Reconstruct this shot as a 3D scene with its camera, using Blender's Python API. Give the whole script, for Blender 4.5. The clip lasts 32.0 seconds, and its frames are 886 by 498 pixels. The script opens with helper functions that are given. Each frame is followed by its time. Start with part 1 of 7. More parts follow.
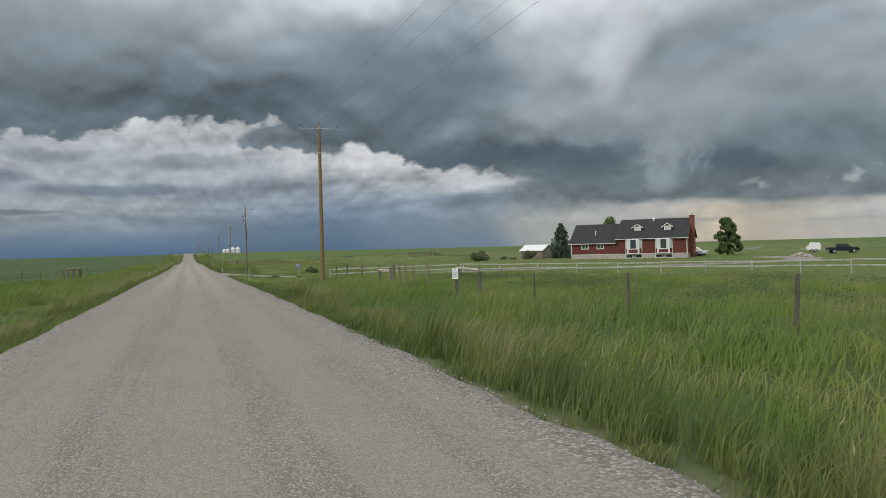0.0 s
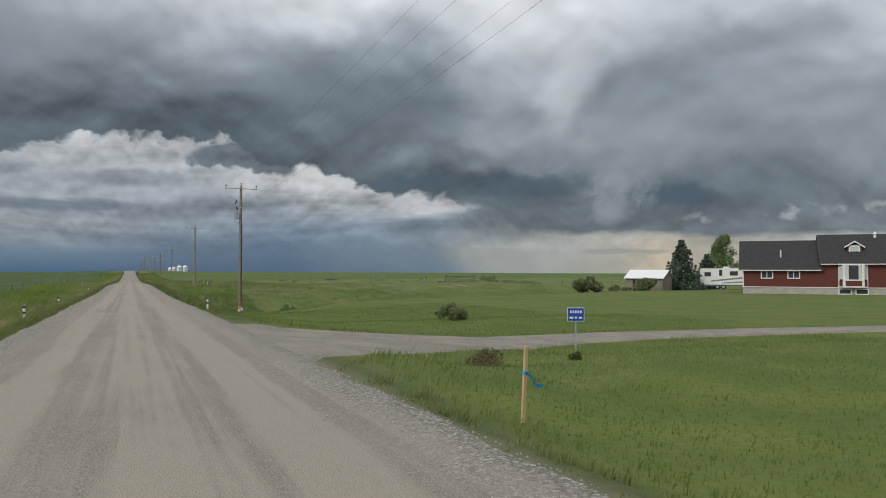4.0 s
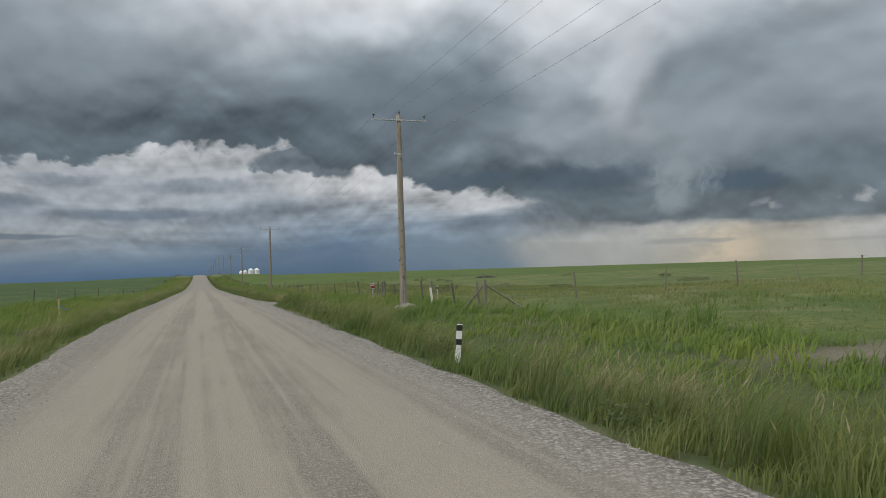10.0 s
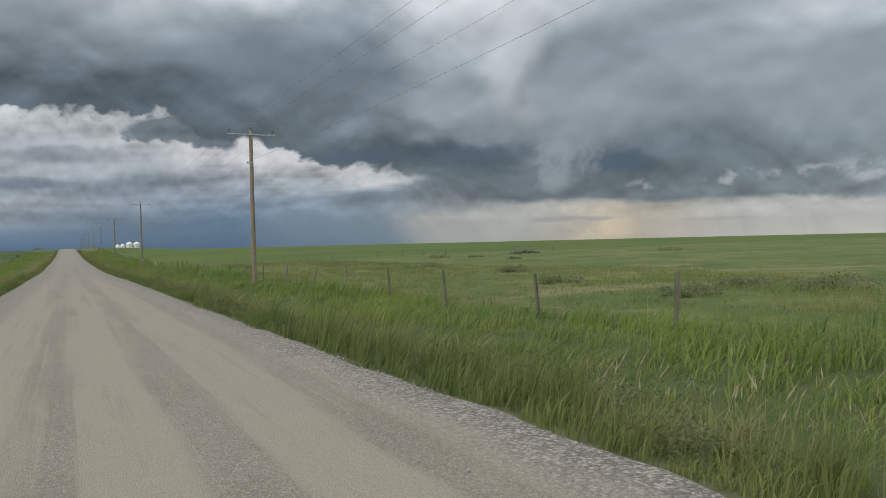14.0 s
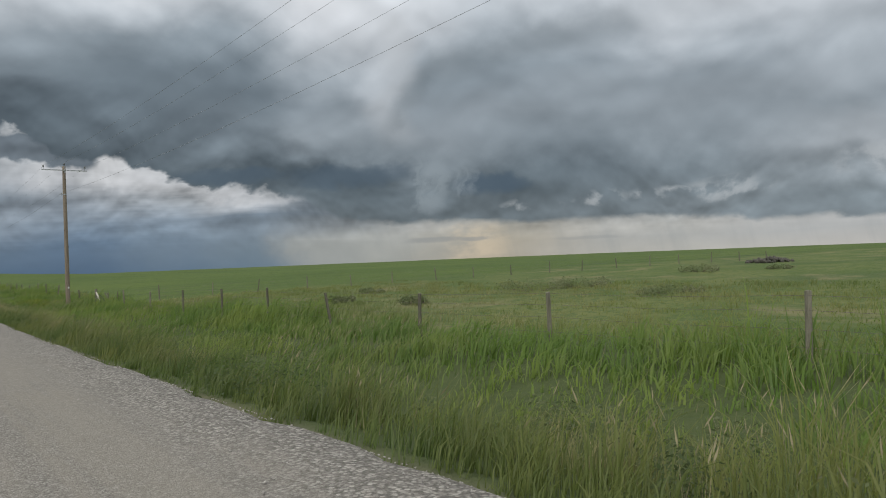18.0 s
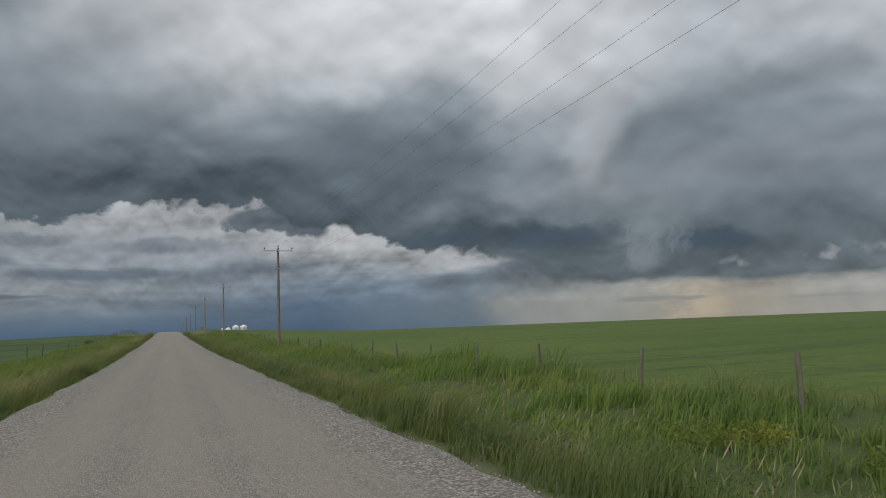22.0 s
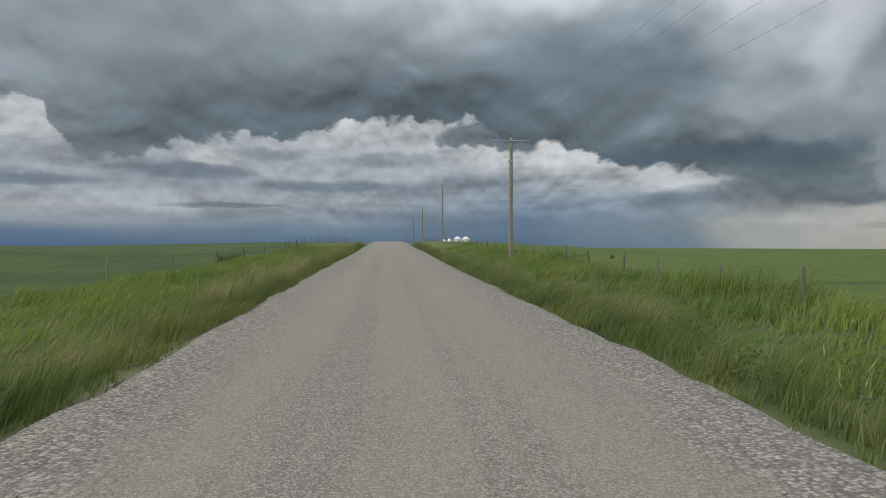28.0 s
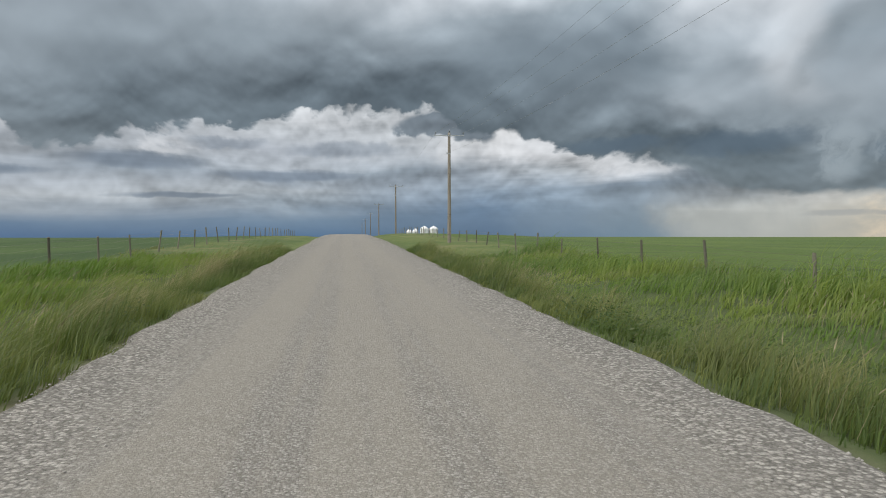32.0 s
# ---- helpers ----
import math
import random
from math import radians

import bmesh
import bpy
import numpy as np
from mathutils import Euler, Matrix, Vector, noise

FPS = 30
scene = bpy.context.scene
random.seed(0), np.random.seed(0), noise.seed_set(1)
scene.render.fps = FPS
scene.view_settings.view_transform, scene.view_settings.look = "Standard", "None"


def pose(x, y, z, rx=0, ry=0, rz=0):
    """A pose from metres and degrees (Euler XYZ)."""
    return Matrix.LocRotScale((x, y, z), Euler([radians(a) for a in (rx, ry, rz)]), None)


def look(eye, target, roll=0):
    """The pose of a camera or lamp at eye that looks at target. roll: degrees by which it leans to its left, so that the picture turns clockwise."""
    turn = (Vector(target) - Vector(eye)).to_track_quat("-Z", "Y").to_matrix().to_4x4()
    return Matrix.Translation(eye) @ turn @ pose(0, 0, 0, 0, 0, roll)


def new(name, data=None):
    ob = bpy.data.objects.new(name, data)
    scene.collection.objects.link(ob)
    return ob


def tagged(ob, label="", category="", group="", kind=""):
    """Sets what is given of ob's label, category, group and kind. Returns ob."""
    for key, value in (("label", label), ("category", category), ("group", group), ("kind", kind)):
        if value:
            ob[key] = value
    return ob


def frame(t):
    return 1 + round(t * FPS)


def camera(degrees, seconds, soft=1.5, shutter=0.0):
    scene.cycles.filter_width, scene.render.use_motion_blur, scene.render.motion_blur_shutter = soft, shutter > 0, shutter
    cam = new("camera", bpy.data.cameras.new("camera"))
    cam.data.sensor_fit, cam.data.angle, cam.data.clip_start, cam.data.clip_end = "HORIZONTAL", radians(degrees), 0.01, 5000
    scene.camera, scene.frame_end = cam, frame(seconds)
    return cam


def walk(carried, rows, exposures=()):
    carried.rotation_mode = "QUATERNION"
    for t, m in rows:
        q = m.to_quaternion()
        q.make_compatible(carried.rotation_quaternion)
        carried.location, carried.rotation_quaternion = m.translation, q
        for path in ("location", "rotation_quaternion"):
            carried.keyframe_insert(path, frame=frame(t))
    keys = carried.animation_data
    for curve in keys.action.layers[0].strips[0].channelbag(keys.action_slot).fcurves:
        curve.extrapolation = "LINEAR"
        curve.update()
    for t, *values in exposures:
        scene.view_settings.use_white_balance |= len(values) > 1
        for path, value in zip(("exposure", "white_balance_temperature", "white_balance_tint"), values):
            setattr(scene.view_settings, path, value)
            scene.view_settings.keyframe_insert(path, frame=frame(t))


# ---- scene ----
cam = camera(63.35, 32.0, soft=1.0)
PATH = [
    (0, pose(-0.22, 0.00, 1.60, 89.85, 1.46, -19.54)),
    (0.5, pose(-0.23, 7.31, 1.56, 89.88, 0.96, -19.68)),
    (1, pose(-0.25, 14.57, 1.51, 90.14, 0.75, -19.49)),
    (1.5, pose(-0.27, 21.80, 1.44, 91.11, 0.94, -18.87)),
    (2, pose(-0.30, 29.07, 1.37, 92.48, 0.96, -17.88)),
    (2.5, pose(-0.32, 36.44, 1.31, 93.07, 1.12, -17.18)),
    (3, pose(-0.32, 43.81, 1.27, 92.52, 1.00, -17.29)),
    (3.5, pose(-0.30, 51.09, 1.20, 91.77, 0.96, -19.52)),
    (4, pose(-0.33, 58.31, 1.14, 91.84, -0.14, -23.58)),
    (4.5, pose(-0.35, 65.50, 1.10, 91.57, -0.01, -27.30)),
    (6.5, pose(-0.42, 95.16, 0.88, 87.96, 0.40, -27.24)),
    (7, pose(-0.41, 102.46, 0.81, 87.76, 0.75, -27.12)),
    (7.5, pose(-0.39, 109.77, 0.71, 88.05, 1.43, -26.19)),
    (8, pose(-0.39, 117.23, 0.61, 89.37, 1.35, -24.23)),
    (8.5, pose(-0.39, 124.83, 0.51, 90.64, 1.04, -22.09)),
    (9, pose(-0.40, 132.56, 0.43, 91.21, 0.90, -20.93)),
    (9.5, pose(-0.43, 140.43, 0.38, 91.66, 1.44, -20.16)),
    (10, pose(-0.48, 148.47, 0.38, 91.65, 1.73, -18.75)),
    (10.5, pose(-0.50, 156.59, 0.42, 91.18, 1.72, -17.41)),
    (11, pose(-0.47, 164.73, 0.47, 89.99, 1.41, -17.36)),
    (11.5, pose(-0.42, 172.91, 0.51, 89.55, 0.68, -17.63)),
    (12, pose(-0.44, 181.23, 0.49, 89.41, 0.82, -17.33)),
    (12.5, pose(-0.49, 189.63, 0.43, 88.91, 1.00, -18.28)),
    (13, pose(-0.57, 198.05, 0.34, 88.24, 0.95, -20.83)),
    (13.5, pose(-0.64, 206.40, 0.23, 88.48, 0.85, -24.09)),
    (14, pose(-0.69, 214.64, 0.15, 89.50, 1.38, -27.70)),
    (14.5, pose(-0.77, 222.76, 0.05, 90.65, 2.77, -30.75)),
    (15, pose(-0.80, 230.76, -0.03, 91.58, 4.07, -33.44)),
    (15.5, pose(-0.77, 238.70, -0.09, 91.24, 4.80, -34.94)),
    (17.5, pose(-0.32, 270.57, -0.37, 90.40, 2.72, -36.30)),
    (18, pose(-0.28, 277.97, -0.44, 90.88, 2.27, -37.37)),
    (18.5, pose(-0.24, 285.31, -0.50, 91.55, 2.12, -38.91)),
    (19, pose(-0.20, 292.62, -0.57, 91.51, 1.91, -39.64)),
    (19.5, pose(-0.16, 299.95, -0.65, 91.18, 1.71, -38.23)),
    (20, pose(-0.14, 307.30, -0.71, 90.90, 1.79, -34.93)),
    (20.5, pose(-0.17, 314.74, -0.74, 91.39, 1.88, -31.17)),
    (21, pose(-0.21, 322.23, -0.72, 92.62, 1.92, -27.29)),
    (21.5, pose(-0.25, 329.70, -0.65, 94.58, 1.64, -23.84)),
    (22, pose(-0.29, 337.20, -0.58, 96.26, 2.07, -20.81)),
    (22.5, pose(-0.30, 344.71, -0.54, 97.01, 1.65, -18.71)),
    (23, pose(-0.31, 352.23, -0.52, 96.57, 0.84, -17.43)),
    (23.5, pose(-0.32, 359.76, -0.51, 95.29, 0.54, -16.52)),
    (24, pose(-0.32, 367.30, -0.48, 94.46, 0.15, -14.94)),
    (24.5, pose(-0.33, 374.81, -0.43, 93.99, 0.53, -12.65)),
    (25, pose(-0.33, 382.28, -0.38, 93.89, 0.68, -9.72)),
    (25.5, pose(-0.32, 389.69, -0.35, 93.14, 0.94, -6.78)),
    (26, pose(-0.33, 397.15, -0.28, 92.04, 0.91, -4.65)),
    (26.5, pose(-0.35, 404.65, -0.20, 91.07, 0.53, -3.83)),
    (28.5, pose(-0.42, 435.57, 0.24, 89.79, -0.37, -4.53)),
    (29, pose(-0.43, 443.39, 0.35, 89.68, -0.24, -4.59)),
    (29.5, pose(-0.43, 451.25, 0.47, 89.05, 0.20, -4.86)),
    (30, pose(-0.44, 459.18, 0.58, 88.17, 0.22, -5.25)),
    (30.5, pose(-0.43, 467.16, 0.70, 87.56, 0.20, -5.91)),
    (31, pose(-0.42, 475.18, 0.83, 87.66, 0.26, -6.72)),
    (31.5, pose(-0.44, 483.24, 0.98, 88.13, 0.18, -7.42)),
    (32, pose(-0.45, 491.31, 1.13, 89.00, 0.08, -7.73)),
]
walk(cam, PATH, exposures=((0, 0.12), (1, 0.15), (2, 0.2), (2.5, -0.3), (3, -0.22), (4, 0.0), (6.8, 0.3), (8, 0.25), (9, 0.0), (12, 0.0), (14, 0.1), (15, 0.0), (20, 0.05), (21, 0.1),
                           (22, -0.32), (23, -0.38), (24, -0.02), (26, -0.1), (29, 0.12), (30, 0.1), (31, 0.4), (32, 0.35)))

# ---- sky, sun, exposure ----
scene.view_settings.exposure = 0.0
SUN_EL, SUN_AZ = 42.0, 250.0
world = bpy.data.worlds.new("storm_sky")
scene.world = world
world.use_nodes = True
WN, WL = world.node_tree.nodes, world.node_tree.links
WN.clear()


class Net:
    """Short hand for chains of math nodes in one node tree."""

    def __init__(self, tree):
        self.n, self.l = tree.nodes, tree.links

    def put(self, socket, value):
        if isinstance(value, bpy.types.NodeSocket):
            self.l.new(value, socket)
        elif isinstance(value, (tuple, list)) and len(value) == 3 and len(socket.default_value) == 4:
            socket.default_value = (*value, 1)
        else:
            socket.default_value = value

    def m(self, op, a, b=0.0, c=0.0, clamp=False):
        node = self.n.new("ShaderNodeMath")
        node.operation, node.use_clamp = op, clamp
        for k, v in enumerate((a, b, c)):
            self.put(node.inputs[k], v)
        return node.outputs[0]

    def add(self, a, b):
        return self.m("ADD", a, b)

    def sub(self, a, b):
        return self.m("SUBTRACT", a, b)

    def mul(self, a, b):
        return self.m("MULTIPLY", a, b)

    def step(self, x, lo, hi):
        node = self.n.new("ShaderNodeMapRange")
        node.interpolation_type = "SMOOTHSTEP"
        for k, v in enumerate((x, lo, hi, 0.0, 1.0)):
            self.put(node.inputs[k], v)
        return node.outputs[0]

    def noise(self, vec, scale, detail=4.0, rough=0.55, warp=0.0):
        node = self.n.new("ShaderNodeTexNoise")
        self.put(node.inputs["Vector"], vec)
        node.inputs["Scale"].default_value, node.inputs["Detail"].default_value = scale, detail
        node.inputs["Roughness"].default_value, node.inputs["Distortion"].default_value = rough, warp
        return node.outputs[0]

    def xyz(self, x, y, z=0.0):
        node = self.n.new("ShaderNodeCombineXYZ")
        for k, v in enumerate((x, y, z)):
            self.put(node.inputs[k], v)
        return node.outputs[0]

    def mix(self, fac, a, b, blend="MIX"):
        node = self.n.new("ShaderNodeMix")
        node.data_type, node.blend_type = "RGBA", blend
        self.put(node.inputs[0], fac)
        self.put(node.inputs[6], a)
        self.put(node.inputs[7], b)
        return node.outputs[2]

    def ramp(self, fac, stops, smooth=True):
        node = self.n.new("ShaderNodeValToRGB")
        node.color_ramp.interpolation = "B_SPLINE" if smooth else "LINEAR"
        el = node.color_ramp.elements
        while len(el) < len(stops):
            el.new(0.5)
        for e, (p, c) in zip(el, stops):
            e.position, e.color = p, (c if len(c) == 4 else (*c, 1))
        self.put(node.inputs[0], fac)
        return node.outputs[0]


W = Net(world.node_tree)
coord = WN.new("ShaderNodeTexCoord").outputs["Generated"]
split = WN.new("ShaderNodeSeparateXYZ")
WL.new(coord, split.inputs[0])
DEG = 57.29578
az = W.mul(W.m("ARCTAN2", split.outputs[0], split.outputs[1]), DEG)
el = W.mul(W.m("ARCSINE", split.outputs[2]), DEG)


def curve(knots, lo=-45.0, hi=85.0, top=20.0, fac=None):
    """A height in degrees as a function of the heading."""
    f = W.m("DIVIDE", W.sub(fac if fac is not None else az, lo), hi - lo, clamp=True)
    return W.mul(W.ramp(f, [((a - lo) / (hi - lo), (v / top,) * 3) for a, v in knots], smooth=False), top)


def blob(a, e, ra, re, inner=0.35, x=None, y=None):
    """1 inside a lens-shaped cloud about (a, e), 0 outside it."""
    dx = W.m("DIVIDE", W.sub(x, a), ra)
    dy = W.m("DIVIDE", W.sub(y, e), re)
    d = W.add(W.mul(dx, dx), W.mul(dy, dy))
    return W.sub(1.0, W.step(d, inner, 1.0))


# cloud noise over heading and height
def field(x, y, kx, ky, seed, detail, rough):
    return W.noise(W.xyz(W.mul(x, kx), W.mul(y, ky), seed), 1.0, detail, rough)


def lobes(x, y, kx, ky, seed, detail=2.0):
    """Rounded heaps: 0 at the heart of a heap, rising to about 1 between heaps."""
    node = WN.new("ShaderNodeTexVoronoi")
    node.feature, node.normalize = "SMOOTH_F1", True
    W.put(node.inputs["Vector"], W.xyz(W.mul(x, kx), W.mul(y, ky), seed))
    for key, value in (("Scale", 1.0), ("Detail", detail), ("Roughness", 0.5), ("Lacunarity", 2.1), ("Smoothness", 0.35)):
        node.inputs[key].default_value = value
    return node.outputs["Distance"]


def about(value, by):
    return W.mul(W.sub(value, 0.5), by)


# slow swirls that bend the finer noise
wa, wb = field(az, el, 0.075, 0.11, 21.0, 1.0, 0.4), field(az, el, 0.075, 0.11, 33.0, 1.0, 0.4)
A, E = W.add(az, about(wa, 4.0)), W.add(el, about(wb, 3.0))
billow = field(A, E, 0.16, 0.23, 5.0, 5.0, 0.50)
fine = field(A, E, 0.58, 0.76, 1.3, 5.0, 0.54)
sheet_n = field(W.add(az, about(wa, 6.0)), W.add(el, about(wb, 1.6)), 0.070, 0.62, 5.9, 6.0, 0.52)
# crowns catch light from above, undersides stay dark
swell = W.sub(field(A, E, 0.16, 0.23, 5.0, 2.0, 0.45), field(A, W.add(E, 1.1), 0.16, 0.23, 5.0, 2.0, 0.45))
crisp = W.sub(field(A, E, 0.50, 0.62, 1.3, 2.0, 0.5), field(A, W.add(E, 0.45), 0.50, 0.62, 1.3, 2.0, 0.5))
warm_a, warm_e = W.add(A, about(fine, 2.4)), W.add(E, about(fine, 1.8))
heap = lobes(warm_a, warm_e, 0.40, 0.52, 2.0)
puffy = W.sub(lobes(warm_a, W.add(warm_e, 0.55), 0.40, 0.52, 2.0), heap)
rough_el = W.add(el, W.add(W.mul(W.sub(0.36, heap), 2.8), W.add(about(billow, 1.8), about(fine, 2.6))))
azw = W.add(az, W.add(about(billow, 3.0), about(fine, 2.4)))
elw = W.add(el, W.add(about(billow, 1.0), about(fine, 1.3)))
thin = W.add(el, W.add(about(sheet_n, 1.0), about(fine, 0.4)))

# clear sky, far behind the clouds
sky = WN.new("ShaderNodeTexSky")
sky.sky_type, sky.sun_disc = "NISHITA", False
sky.sun_elevation, sky.sun_rotation = radians(SUN_EL), radians(SUN_AZ)
clear = W.mix(1.0, sky.outputs[0], (0.10, 0.10, 0.10), "MULTIPLY")


def tone_of(v):
    return ((v / 255 + 0.055) / 1.055) ** 2.4


def grey(c):
    """A cloud grey that turns bluer as it darkens."""
    k = min(max((c - 80) / 100, 0), 1)
    return tuple(tone_of(v) for v in (c * (0.880 + 0.105 * k), c, c * (1.085 - 0.065 * k)))


def column(height, top, *stops):
    """Cloud tone from the horizon upwards along one heading."""
    out = [(e / top, grey(c) if isinstance(c, (int, float)) else tuple(tone_of(v) for v in c)) for e, c in stops]
    return W.ramp(W.m("DIVIDE", height, top, clamp=True), out, smooth=False)


def sweep(heading, cols):
    """Blend columns from heading to heading."""
    col = cols[0][1]
    for (a0, _), (a1, c) in zip(cols, cols[1:]):
        col = W.mix(W.step(heading, a0, a1), col, c)
    return col


def shade(col, k):
    return W.mix(1.0, col, W.xyz(k, k, k), "MULTIPLY")


edge = curve([(-45, 9.4), (-24.8, 10.2), (-23.4, 6.8), (-18.5, 6.5), (-16, 7.4), (-13.5, 8.0), (-11, 8.8), (-8, 8.8), (-6, 8.9), (-3.5, 9.5), (0, 9.7), (3, 9.7), (6.5, 9.9), (8.2, 9.5), (9.4, 8.1), (11, 8.1), (12, 8.6), (13.7, 7.9),
              (16, 7.1), (19, 6.5), (23.7, 6.0), (25.8, 5.5), (28.2, 4.3), (30.5, 3.3), (34, 3.0), (39, 3.05), (43, 2.75), (53, 2.7), (61, 2.3), (69, 2.0), (85, 2.0)])
# low sky: layered cloud to the west, rain ahead, pale haze to the east
hl = W.add(el, W.mul(about(W.add(W.mul(sheet_n, 0.7), W.mul(billow, 0.3)), 2.6), W.step(el, 0.2, 2.2)))
al = W.add(az, about(billow, 9.0))
low = sweep(al, [
    (-30, column(hl, 12, (0, (68, 92, 122)), (1.0, (80, 102, 126)), (1.9, (125, 134, 144)), (2.8, (150, 155, 160)), (3.6, (138, 144, 152)), (4.6, (124, 132, 142)), (5.6, (145, 150, 156)), (7, (134, 140, 147)), (8, (165, 168, 172)), (10, (170, 173, 177)))),
    (-15, column(hl, 12, (0, (72, 95, 121)), (1.2, (94, 112, 131)), (2, (124, 134, 145)), (3, (146, 152, 158)), (4.2, (140, 146, 153)), (5.2, (120, 129, 139)), (6.4, (140, 145, 151)), (8, (144, 148, 153)))),
    (-4, column(hl, 12, (0, (70, 95, 122)), (1.2, (92, 112, 132)), (2.4, (124, 135, 146)), (3.6, (140, 147, 154)), (4.6, (118, 127, 138)), (5.6, (142, 148, 155)), (7, (136, 141, 148)), (8.5, (156, 160, 164)), (10, (166, 169, 172)))),
    (5, column(hl, 12, (0, (74, 95, 117)), (1.5, (88, 107, 127)), (2.8, (112, 125, 139)), (4, (124, 134, 145)), (5.2, (122, 132, 142)), (6.5, (146, 151, 157)), (8, (158, 162, 166)), (10, (166, 169, 172)))),
    (11, column(hl, 12, (0, (74, 95, 118)), (2.2, (88, 108, 130)), (3.6, (112, 126, 141)), (5, (140, 147, 155)), (6.4, (176, 178, 181)), (8.5, (186, 187, 188)))),
    (17, column(hl, 12, (0, (88, 107, 125)), (2.5, (104, 120, 136)), (4, (118, 130, 143)), (5, (150, 156, 162)), (5.8, (180, 182, 185)), (7.2, (172, 174, 177)))),
    (23, column(hl, 12, (0, (96, 114, 128)), (2.4, (106, 120, 133)), (3.4, (102, 114, 126)), (4.2, (98, 109, 121)), (5, (156, 160, 165)), (5.8, (165, 168, 171)))),
    (28, column(hl, 12, (0, (140, 144, 143)), (2.2, (146, 149, 148)), (3, (115, 121, 126)), (4, (98, 107, 116)))),
    (34, column(hl, 12, (0, (150, 152, 148)), (2.3, (158, 159, 156)), (3, (150, 151, 150)))),
    (41, column(hl, 12, (0, (168, 160, 145)), (1.6, (170, 164, 151)), (3, (158, 157, 152)))),
    (50, column(hl, 12, (0, (172, 171, 165)), (1.2, (165, 166, 164)), (2, (176, 176, 173)), (3, (165, 167, 167)))),
    (70, column(hl, 12, (0, (184, 182, 178)), (1.2, (172, 174, 175)), (2.5, (182, 183, 184)))),
])
calm = W.add(0.12, W.mul(W.step(el, 1.0, 3.6), 0.88))
k = W.add(1.0, W.mul(W.add(W.add(about(sheet_n, 1.3), about(fine, 0.5)), W.add(W.mul(swell, 0.9), W.add(W.mul(crisp, 1.0), W.mul(puffy, 0.45)))), calm))
body = shade(low, W.mul(k, W.sub(1.16, W.mul(W.step(az, 26.0, 44.0), 0.14))))
# faint rain slanting down under the far end of the deck
fall = W.noise(W.xyz(W.mul(W.add(az, W.mul(el, 0.22)), 0.42), W.mul(el, 0.04), 8.8), 1.0, 4.0, 0.6)
body = W.mix(W.mul(W.mul(W.step(fall, 0.46, 0.64), W.step(az, 14.0, 24.0)), 0.14), body, (0.20, 0.235, 0.255))
# white heads piled in the gap under the deck
head = W.m("MAXIMUM", W.mul(blob(-1.5, 9.4, 10.0, 1.2, 0.0, azw, elw), 0.6), W.m("MAXIMUM", blob(11.5, 6.9, 5.5, 1.7, 0.0, azw, elw), blob(21.5, 5.6, 7.5, 0.95, 0.1, azw, elw)))
head = W.m("MAXIMUM", head, W.m("MAXIMUM", blob(-27.0, 9.3, 4.4, 1.7, 0.2, azw, elw), blob(-14.5, 6.9, 5.0, 0.8, 0.0, azw, elw)))
head = W.mul(head, W.step(W.add(W.mul(billow, 0.5), W.add(W.mul(fine, 0.5), W.mul(puffy, 0.25))), 0.40, 0.58))
body = W.mix(W.mul(head, 0.60), body, shade((0.54, 0.55, 0.57), W.add(1.0, W.add(W.mul(crisp, 0.5), W.mul(puffy, 0.25)))))
# dark flat bars across it, and the small cloud that hangs there
bars = W.m("MAXIMUM", blob(-4.2, 4.85, 7.0, 0.62, 0.1, azw, thin), blob(-15.2, 5.65, 6.0, 0.70, 0.1, azw, thin))
bars = W.m("MAXIMUM", bars, W.m("MAXIMUM", blob(-26.0, 4.7, 5.5, 0.55, 0.1, azw, thin), blob(-12.5, 3.1, 5.0, 0.28, 0.1, azw, thin)))
bars = W.m("MAXIMUM", bars, W.mul(W.m("MAXIMUM", blob(0.5, 6.9, 5.5, 0.8, 0.1, azw, elw), blob(-9.0, 7.2, 3.8, 0.6, 0.1, azw, elw)), 0.55))
body = W.mix(W.mul(bars, 0.85), body, shade((0.135, 0.168, 0.215), W.add(1.0, W.add(W.mul(crisp, 0.6), about(sheet_n, 0.8)))))
little = W.m("MAXIMUM", blob(7.4, 8.75, 4.2, 1.15, 0.0, W.add(az, about(fine, 3.6)), W.add(el, W.add(about(fine, 1.8), about(billow, 0.8)))), W.mul(blob(10.2, 8.5, 2.4, 1.7, 0.0, W.add(az, about(fine, 3.0)), W.add(el, about(fine, 2.2))), 0.9))
little = W.step(little, 0.06, 0.62)
body = W.mix(little, body, shade((0.134, 0.160, 0.186), W.add(1.0, W.add(W.mul(swell, 1.0), W.add(W.mul(crisp, 1.1), W.mul(puffy, 0.3))))))

